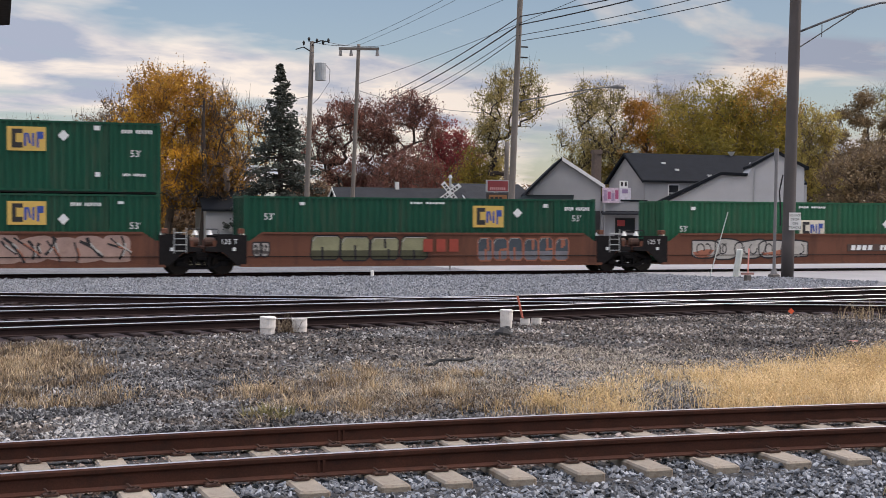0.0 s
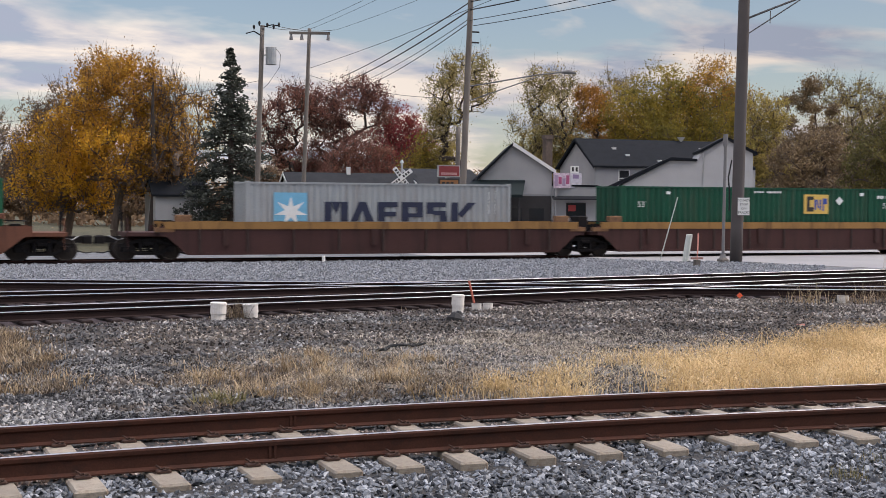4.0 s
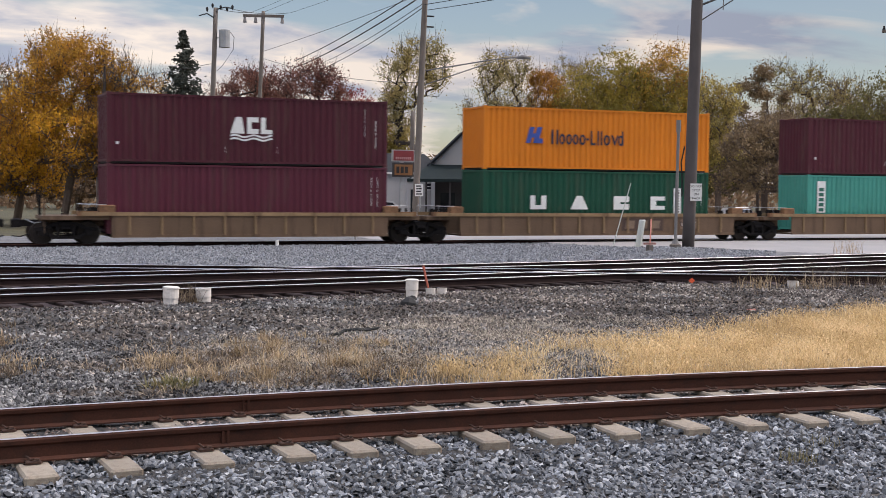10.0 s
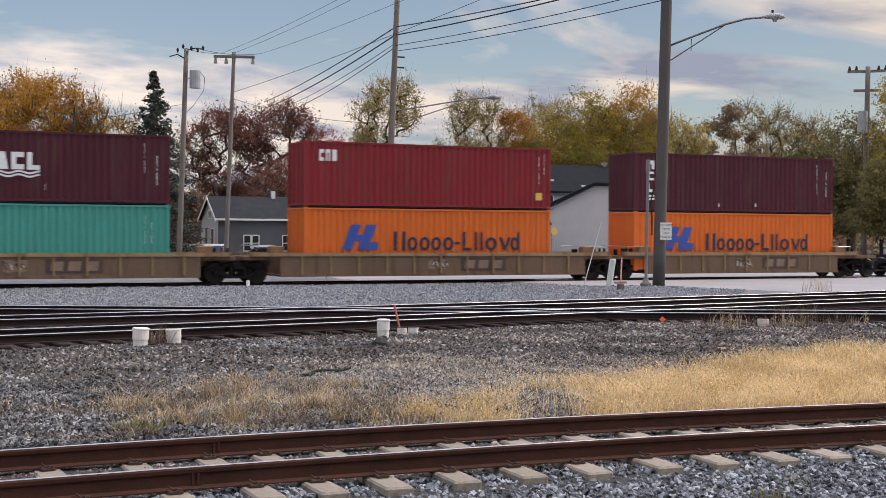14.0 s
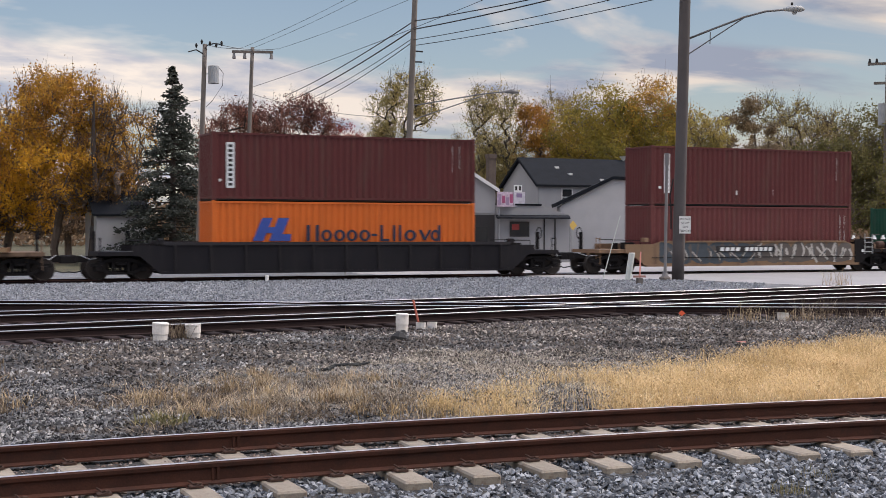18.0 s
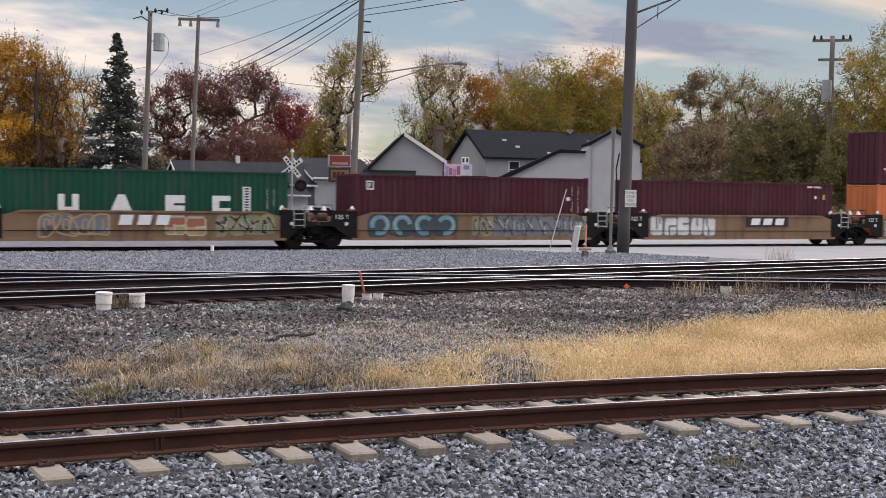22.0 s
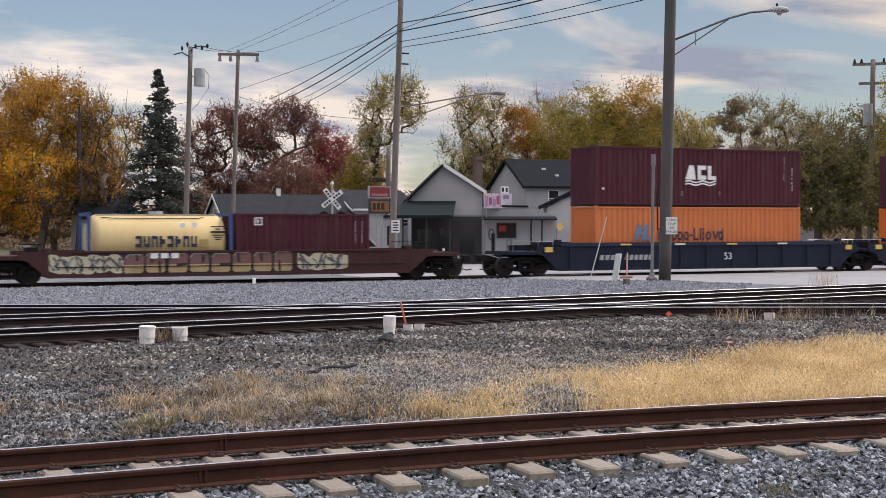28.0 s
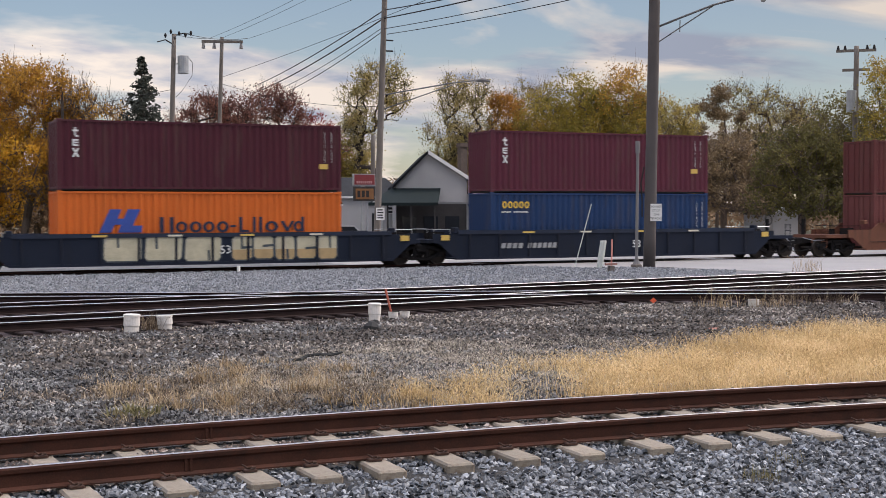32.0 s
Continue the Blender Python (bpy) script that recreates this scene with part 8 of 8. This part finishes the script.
# towards the road
plant([
    (39.4, 120, 13.2, ROUND, "khaki", 4600, 0.14, 35, "open brown tree with thin twigs", dict(bare=1.0, wide=0.65, thin=0.3)),
    (41.2, 112, 12.6, DOME, "green", 15000, 0.15, 21, "bushy olive tree by the road", dict(bare=0.3, wide=0.75, fluff=1.4)),
    (44.3, 104, 16.4, DOME, "olive", 18000, 0.15, 22, "dense dull green tree by the road", dict(bare=0.3, wide=0.75, fluff=1.4, top=("khaki", 0.8))),
    (48.0, 98, 15.2, DOME, "olive", 13000, 0.15, 23, "large olive tree at the roadside", dict(bare=0.2, fluff=1.4)),
    (36.4, 106, 8.6, WIDE, "pine", 9000, 0.15, 24, "brownish scrub behind the garage", dict(bare=0.4, fluff=1.2)),
    (39.6, 98, 8.8, WIDE, "green", 10000, 0.15, 25, "dark green scrub by the road", dict(fluff=1.3)),
    (43.0, 94, 7.4, WIDE, "green", 10000, 0.15, 26, "low dark green bushes by the road", dict(fluff=1.3)),
])
# undergrowth and far trees
plant([
    (7.4, 100, 6.2, WIDE, "brown", 7000, 0.15, 27, "brown undergrowth behind the maples", dict(bare=0.3)),
    (12.8, 104, 5.6, WIDE, "brown", 7000, 0.15, 28, "dark undergrowth behind the spruce", dict(bare=0.3)),
    (3.4, 104, 6.4, WIDE, "brown", 7000, 0.15, 29, "brown undergrowth at the yard's edge", dict(bare=0.3)),
    (33.6, 130, 9.0, WIDE, "green", 8000, 0.17, 30, "dull green trees beyond the houses", dict()),
    (28.4, 128, 9.0, WIDE, "green", 8000, 0.17, 31, "dark green trees beyond the houses", dict(wide=0.8)),
    (15.2, 122, 6.2, WIDE, "crimson", 7000, 0.16, 32, "low dark red trees beyond the long house", dict(bare=0.3)),
])
sx, sy = along(11.65, 80)
conifer(sx, sy, 11.6, 4.0, "spruce", 20000, 41, "tall dark green spruce with a pointed top", 0.15, 0.05, 190, 0.95)
sx, sy = along(36.4, 128)
conifer(sx, sy, 11.0, 3.6, "pine", 4500, 43, "small dark pine among bare trees", 0.3, 0.25, 60, 0.65)
# dead snag among the golden maples
sx, sy = along(8.45, 82)
t = thing("dead_tree", (sx, sy, GZ), "dark broken trunk of a dead tree among maples", "tree")
part("trunk", Build().tube([(-0.2, 0, -0.1), (0.1, 0, 3.87), (-0.05, 0, 7.26), (0, 0, 9.77)], [0.22, 0.17, 0.13, 0.05], 8), BARKD, t)
part("branch", Build().tube([(0.05, 0, 4.35), (0.7, 0.2, 5.81), (1.3, 0.2, 8.22)], [0.09, 0.06, 0.02], 6), BARKD, t)
# far wood that closes the horizon
g = np.random.RandomState(77)
pts = []
for a in np.arange(-40, 85, 0.22):
    R = 165 + 18 * math.sin(a * 0.7) + g.uniform(-6, 6)
    px, py = along(a, R)
    hh = 5.0 + 1.2 * math.sin(a * 0.9) + 0.9 * math.sin(a * 2.3 + 1)
    k = 60
    pts.append(np.stack([px + g.normal(size=k) * 1.6, py + g.normal(size=k) * 2.5, hh * g.uniform(0, 1, k) ** 0.8], 1))
tagged(new("far_wood", leaf_mesh("far_wood", np.concatenate(pts), 0.5, LEAF["brown"], 5)), "brownish wood on the horizon", "trees", kind="stuff")


# ---- grass, weeds and stones ----
def blades(name, spots, h, w, m, seed, label, lean=0.35, cat="grass"):
    """Thin bent blades standing on the ground."""
    g = np.random.RandomState(seed)
    spots = np.asarray(spots)
    n = len(spots)
    a = g.uniform(0, 6.283, n)
    hh = h * g.uniform(0.45, 1.25, n)
    ln = g.normal(size=n) * lean * hh
    ax, ay = np.cos(a), np.sin(a)
    ww = w * g.uniform(0.6, 1.4, n)
    px, py = -ay * ww, ax * ww
    z0 = spots[:, 2] - 0.02
    v = np.stack([
        np.stack([spots[:, 0] - px, spots[:, 1] - py, z0], 1), np.stack([spots[:, 0] + px, spots[:, 1] + py, z0], 1),
        np.stack([spots[:, 0] + ax * ln * 0.35 + px * 0.7, spots[:, 1] + ay * ln * 0.35 + py * 0.7, z0 + hh * 0.6], 1), np.stack([spots[:, 0] + ax * ln * 0.35 - px * 0.7, spots[:, 1] + ay * ln * 0.35 - py * 0.7, z0 + hh * 0.6], 1),
        np.stack([spots[:, 0] + ax * ln, spots[:, 1] + ay * ln, z0 + hh], 1)], 1).reshape(-1, 3)
    k = np.arange(n)[:, None] * 5
    f = np.concatenate([k + [0, 1, 2], k + [0, 2, 3], k + [3, 2, 4]])
    me = bpy.data.meshes.new(name)
    me.from_pydata(v.tolist(), [], f.tolist())
    me.materials.append(m)
    me.update()
    return tagged(new(name, me), label, cat, kind="stuff")


STRAW = island_mat("dry_grass_straw", [(0.36, 0.25, 0.12), (0.52, 0.38, 0.19), (0.7, 0.53, 0.29), (0.86, 0.7, 0.44)], trans=0.35, patch=0.8, mix=0.7)
WEED = island_mat("dry_weed", [(0.05, 0.038, 0.028), (0.11, 0.082, 0.056), (0.24, 0.185, 0.125), (0.64, 0.53, 0.39)], trans=0.25, patch=1.1, mix=0.7)
TANW = island_mat("dry_weed_tan", [(0.12, 0.085, 0.05), (0.28, 0.2, 0.12), (0.46, 0.35, 0.21), (0.66, 0.53, 0.35)], trans=0.3, patch=1.1, mix=0.6)
GREENW = island_mat("weed_green", [(0.1, 0.095, 0.045), (0.17, 0.155, 0.07), (0.3, 0.24, 0.13)], trans=0.3)


def scatter(n, seed, x0, x1, y0, y1, keep):
    g = np.random.RandomState(seed)
    xs, ys, us = g.uniform(x0, x1, n), g.uniform(y0, y1, n), g.rand(n)
    return [(x, y, ground_z(x, y)) for x, y, u in zip(xs, ys, us) if u < keep(x, y)]


def clumps(n, each, spread, seed, x0, x1, y0, y1, keep):
    """Spots gathered into uneven tufts."""
    g = np.random.RandomState(seed + 100)
    out = []
    for x, y, z in scatter(n * 2, seed, x0, x1, y0, y1, keep):
        k = max(4, int(each * g.uniform(0.2, 1.6)))
        q = g.normal(size=(k, 2)) * spread * g.uniform(0.5, 1.4)
        out += [(x + a, y + b, z) for a, b in q]
    return out


def far_weeds(x, y):
    e = noise.noise((x * 0.8, y * 0.8, 50))
    return float(smoothstep(0.2, 0.6, e)) * (0.9 if x > 17 else 0.25) if y < line1(x) - 1.2 and y < line3(x) - 1.0 else 0.0


turf = scatter(200000, 1, 5, 31, 12.5, 27, grass_right) + clumps(420, 60, 0.14, 7, 5, 30, 13.2, 27, lambda x, y: min(1.0, 3.5 * grass_right(x, y) * (1.1 - grass_right(x, y))))
blades("dry_grass", turf, 0.24, 0.0038, STRAW, 1, "tall dry straw-coloured grass beside the track", 1.5)
heads = np.array(turf[::2])
heads += np.random.RandomState(8).uniform([-0.1, -0.1, 0.05], [0.1, 0.1, 0.27], (len(heads), 3))
tagged(new("seed_heads", leaf_mesh("seed_heads", heads, 0.018, STRAW, 9)), "fluffy pale seed heads on the dry grass", "grass", kind="stuff")
blades("dry_weeds", clumps(520, 40, 0.11, 2, 1.2, 9.0, 13.7, 21.5, weeds_mid), 0.11, 0.0045, WEED, 2, "low dry tangled weeds in gravel", 2.4, "weeds")
blades("dry_grass", clumps(105, 46, 0.09, 21, 1.2, 9.0, 13.7, 20.0, weeds_mid), 0.19, 0.0045, TANW, 21, "pale straw tufts among the weeds", 1.1)
blades("dry_grass", clumps(120, 40, 0.16, 22, -3, 1.6, 16.5, 24, grass_left), 0.15, 0.006, TANW, 22, "pale straw tufts in brown grass", 0.9)
blades("dry_grass", clumps(700, 26, 0.12, 3, -3, 3, 16, 25, grass_left), 0.12, 0.006, WEED, 3, "short brown grass in gravel", 0.9)
blades("dry_weeds", scatter(9000, 4, 0, 30, 19, 29, far_weeds), 0.15, 0.007, WEED, 4, "scattered dry weeds along the junction tracks", 1.2, "weeds")
blades("weed_tuft", [(3.0 + 0.35 * math.cos(i * 2.4) * (i % 17) / 17, 15.1 + 0.45 * math.sin(i * 2.4) * (i % 13) / 13, 0.0) for i in range(260)], 0.16, 0.012, GREENW, 5, "green weed tuft beside the rail", 1.1, "weeds")
blades("weed_tuft", [(5.5 + 0.22 * math.cos(i * 2.4) * (i % 17) / 17, 26.0 + 0.2 * math.sin(i * 2.4), 0.0) for i in range(120)], 0.42, 0.006, WEED, 6, "dry brown weed between two buckets", 0.6, "weeds")
for k, (wx, wy, hh) in enumerate(((19.3, 26.3, 0.5), (21.5, 26.4, 0.6), (20.6, 25.9, 0.35), (22.6, 26.0, 0.4), (34.6, 41.5, 0.7), (24.6, 25.6, 0.35))):
    blades("weed_tuft", [(wx + 0.9 * math.cos(i * 2.4) * (i % 17) / 17, wy + 0.5 * math.sin(i * 2.4) * (i % 11) / 11, 0.0) for i in range(90)], hh, 0.005, WEED if k % 2 else TANW, 60 + k, "tall dry weed stalks by the track", 0.8, "weeds")


def litter(x, y):
    e = noise.noise((x * 0.5, y * 0.5, 61)) + 0.5 * noise.noise((x * 1.9, y * 1.9, 62))
    return float(smoothstep(-0.15, 0.5, e)) if y > near_y(x) + 2.2 and y < line1(x) - 1.4 and y < line3(x) - 1.3 else 0.0


def pale_litter(x, y):
    e = noise.noise((x * 0.7, y * 0.6, 64)) + 0.7 * noise.noise((x * 2.3, y * 2.1, 65))
    r = ((x - 8.4) / 4.8) ** 2 + ((y - 17.8) / 4.0) ** 2
    return float(smoothstep(1.2, 0.2, r + 0.6 * e)) if y > near_y(x) + 2.3 else 0.0


PALEW = island_mat("dead_stem_pale", [(0.2, 0.17, 0.13), (0.42, 0.37, 0.3), (0.66, 0.6, 0.5), (0.1, 0.082, 0.062)], trans=0.2)
blades("dead_stems", clumps(2100, 22, 0.14, 15, 3.5, 15, 14, 22.5, pale_litter), 0.075, 0.0042, PALEW, 15, "pale broken stems lying over the gravel", 2.4, "weeds")
blades("dead_stems", scatter(42000, 14, -2, 26, 13.5, 28, litter), 0.055, 0.0055, WEED, 14, "dead stems and dirt among the gravel", 2.6, "weeds")


def stones(name, spots, size, m, seed, label, flat=0.5, few=False):
    """Angular crushed stones, bent boxes or eight-sided chips, lying mostly on their broad side."""
    g = np.random.RandomState(seed)
    P = np.asarray(spots)
    n = len(P)
    if few:
        corner = np.array([(1, 0, 0), (-1, 0, 0), (0, 1, 0), (0, -1, 0), (0, 0, 1), (0, 0, -1)], float) * 1.25
        f = np.array([(0, 2, 4), (2, 1, 4), (1, 3, 4), (3, 0, 4), (2, 0, 5), (1, 2, 5), (3, 1, 5), (0, 3, 5)])
        bent = g.uniform(-0.5, 0.5, (n, 6, 3))
    else:
        ring = [(-1, -1), (1, -1), (1, 1), (-1, 1)]
        corner = np.array([(0.8 * a, 0.8 * b, -1) for a, b in ring] + [(a, b, 0.15) for a, b in ring] + [(0.55 * a, 0.55 * b, 1) for a, b in ring], float)
        f = np.array([(8, 9, 10, 11)] + [(k, (k + 1) % 4, (k + 1) % 4 + 4, k + 4) for k in range(4)] + [(k + 4, (k + 1) % 4 + 4, (k + 1) % 4 + 8, k + 8) for k in range(4)])
        bent = g.uniform(-0.34, 0.34, (n, 12, 3))
    s = size * g.uniform(0.65, 1.3, (n, 1, 1)) * g.uniform([0.75, 0.55, 0.35], [1.25, 0.9, 0.7], (n, 3))[:, None]
    v = (corner[None] + bent) * s
    yaw = g.uniform(0, 6.283, n)
    tip = g.normal(size=(n, 2)) * flat
    q = np.stack([np.ones(n), tip[:, 0], tip[:, 1], np.zeros(n)], 1)
    q /= np.linalg.norm(q, axis=1)[:, None]
    w, x, y, z = q.T
    R = np.stack([1 - 2 * (y * y + z * z), 2 * (x * y - w * z), 2 * (x * z + w * y), 2 * (x * y + w * z), 1 - 2 * (x * x + z * z), 2 * (y * z - w * x), 2 * (x * z - w * y), 2 * (y * z + w * x), 1 - 2 * (x * x + y * y)], 1).reshape(n, 3, 3)
    c, k, o = np.cos(yaw), np.sin(yaw), np.zeros(n)
    Y = np.stack([c, -k, o, k, c, o, o, o, o + 1], 1).reshape(n, 3, 3)
    v = np.einsum("nij,nkj->nki", R @ Y, v) + P[:, None]
    F = (np.arange(n)[:, None, None] * len(corner) + f[None]).reshape(-1, f.shape[1])
    me = bpy.data.meshes.new(name)
    me.from_pydata(v.reshape(-1, 3).tolist(), [], F.tolist())
    me.materials.append(m)
    me.update()
    return tagged(new(name, me), label, "ballast", kind="stuff")


def layers(step, seed, x0, x1, y0, y1, keep, depth, count=2):
    """Loose heaps: jittered rows in a few layers, the upper ones with holes."""
    g = np.random.RandomState(seed)
    out = []
    for k in range(count):
        xs, ys = np.meshgrid(np.arange(x0, x1, step), np.arange(y0, y1, step * 0.9))
        xs = (xs + (np.arange(xs.shape[0]) % 2)[:, None] * step / 2 + k * step * 0.4).ravel()
        ys = (ys + k * step * 0.3).ravel()
        xs, ys = xs + g.normal(size=xs.size) * step * 0.3, ys + g.normal(size=xs.size) * step * 0.3
        u = g.rand(xs.size) * (1 + 0.45 * k)
        dz = depth * (k / max(count - 1, 1)) + g.uniform(-0.25, 0.25, xs.size) * depth
        out += [(x, y, ground_z(x, y) + d) for x, y, r, d in zip(xs, ys, u, dz) if r < keep(x, y)]
    return out


BALLAST = island_mat("ballast_stone", [(0.018, 0.02, 0.024), (0.09, 0.099, 0.113), (0.165, 0.178, 0.198), (0.38, 0.4, 0.43), (0.03, 0.033, 0.039), (0.22, 0.235, 0.257)], 0.7)
FIELDST = island_mat("field_stone", [(0.012, 0.012, 0.013), (0.034, 0.034, 0.036), (0.08, 0.08, 0.084), (0.14, 0.14, 0.144), (0.22, 0.219, 0.217), (0.4, 0.393, 0.383)], 0.85, patch=0.55, mix=0.85)
EARTHST = island_mat("earthy_stone", [(0.016, 0.014, 0.013), (0.048, 0.041, 0.037), (0.1, 0.086, 0.076), (0.175, 0.152, 0.135), (0.46, 0.415, 0.37)], 0.9, patch=0.5, mix=0.85)
BROWNST = island_mat("rusty_ballast", [(0.05, 0.035, 0.03), (0.12, 0.085, 0.07), (0.24, 0.19, 0.165), (0.4, 0.35, 0.32), (0.08, 0.055, 0.045)], 0.9)


def in_view(x, y):
    return -0.12 * y - 0.6 < x < 0.95 * y + 2.5


def near_bed(x, y):
    d = y - near_y(x)
    return 1.0 if (-4.2 < d < -0.72) and in_view(x, y) else 0.0


def mid_bed(x, y):
    d = y - near_y(x)
    return 1.0 if -0.72 <= d < 1.5 and in_view(x, y) else 0.0


def field(x, y):
    d = y - near_y(x)
    if d < 1.4 or not in_view(x, y) or y > line1(x) - 1.5 or y > line3(x) - 1.3:
        return 0.0
    return (1.0 - 0.9 * grass_right(x, y)) * (1 - 0.6 * max(weeds_mid(x, y), grass_left(x, y)))


def earthy(x, y):
    e = noise.noise((x * 0.35, y * 0.5, 71)) + 0.6 * noise.noise((x * 1.3, y * 1.6, 72)) + 0.35 * noise.noise((x * 5, y * 5, 73))
    return float(smoothstep(-0.25, 0.35, e + (0.25 if y > 20 else -0.05) + 0.03 * (x - 6)))


stones("ballast", [(x, y, z - 0.02) for x, y, z in layers(0.047, 11, -3, 12.5, 7.4, 11.2, near_bed, 0.026)], 0.0255, BALLAST, 11, "grey angular ballast stones beside the near track", 0.42)
stones("ballast", [(x, y, z - 0.02) for x, y, z in layers(0.055, 12, -3, 15.5, 10.0, 13.6, mid_bed, 0.02, 1)], 0.028, BROWNST, 12, "rusty brown ballast between the rails")
stones("gravel", layers(0.058, 13, -3, 20, 12.5, 20, lambda x, y: 0.9 * field(x, y) * (1 - earthy(x, y)), 0.010), 0.027, FIELDST, 13, "coarse grey gravel between the tracks", 0.5, True)
stones("gravel", layers(0.056, 16, -3, 20, 12.5, 20, lambda x, y: 0.85 * field(x, y) * earthy(x, y), 0.008, 1), 0.026, EARTHST, 16, "earthy brown gravel between the tracks", 0.6, True)
stones("gravel", layers(0.08, 17, -4, 27, 20, 29, lambda x, y: 0.62 * field(x, y) * (1 - 0.8 * earthy(x, y)), 0.012, 1), 0.034, FIELDST, 17, "coarse grey gravel before the junction tracks", 0.5, True)
stones("gravel", layers(0.08, 18, -4, 27, 20, 29, lambda x, y: 0.6 * field(x, y) * earthy(x, y), 0.010, 1), 0.033, EARTHST, 18, "brown gravel before the junction tracks", 0.6, True)


PALEST = island_mat("pale_gravel_stone", [(0.135, 0.143, 0.157), (0.178, 0.188, 0.206), (0.225, 0.238, 0.26), (0.285, 0.3, 0.325)], 0.9)


def pale_zone(x, y):
    return 1.0 if ground_kind(x, y) == 2 and -1 < x < 0.75 * y and y < 54.9 else 0.0


stones("gravel", scatter(44000, 15, -1, 33, 36, 55.4, pale_zone), 0.05, PALEST, 15, "pale grey gravel before the main track", 0.5, True)

blades("weed_tuft", [(7.26 + 0.22 * math.cos(i * 2.4) * (i % 17) / 17, 9.28 + 0.25 * math.sin(i * 2.4) * (i % 13) / 13, 0.03) for i in range(80)], 0.09, 0.003, GREENW, 91, "thin dry weed in the ballast", 0.8, "weeds")
blades("weed_tuft", [(7.9 + 0.3 * math.cos(i * 2.4) * (i % 17) / 17, 9.75 + 0.2 * math.sin(i * 2.4) * (i % 13) / 13, 0.03) for i in range(50)], 0.1, 0.003, GREENW, 92, "thin green weed in the ballast", 0.9, "weeds")


# ---- what moves ----
def motions():
    times = [0, 4, 8, 12, 16, 20, 24, 28, 32]
    for ob in MOVERS:
        p = ob.matrix_basis.translation.copy()
        walk(ob, [(t, pose(p.x + train_x(t), p.y, p.z)) for t in times])
    # wheels roll: one turn of keys for the front and one for the rear axle, shared by all trucks
    lead = {}
    for ob, d in WHEELSETS:
        if d not in lead:
            walk(ob, [(k / 30, pose(d, 0, 0.455, 0, math.degrees(train_x(k / 30) / 0.455), 0)) for k in range(0, 961)])
            lead[d] = ob
        else:
            src = lead[d].animation_data
            ob.rotation_mode = "QUATERNION"
            ad = ob.animation_data_create()
            ad.action = src.action
            ad.action_slot = src.action_slot


motions()
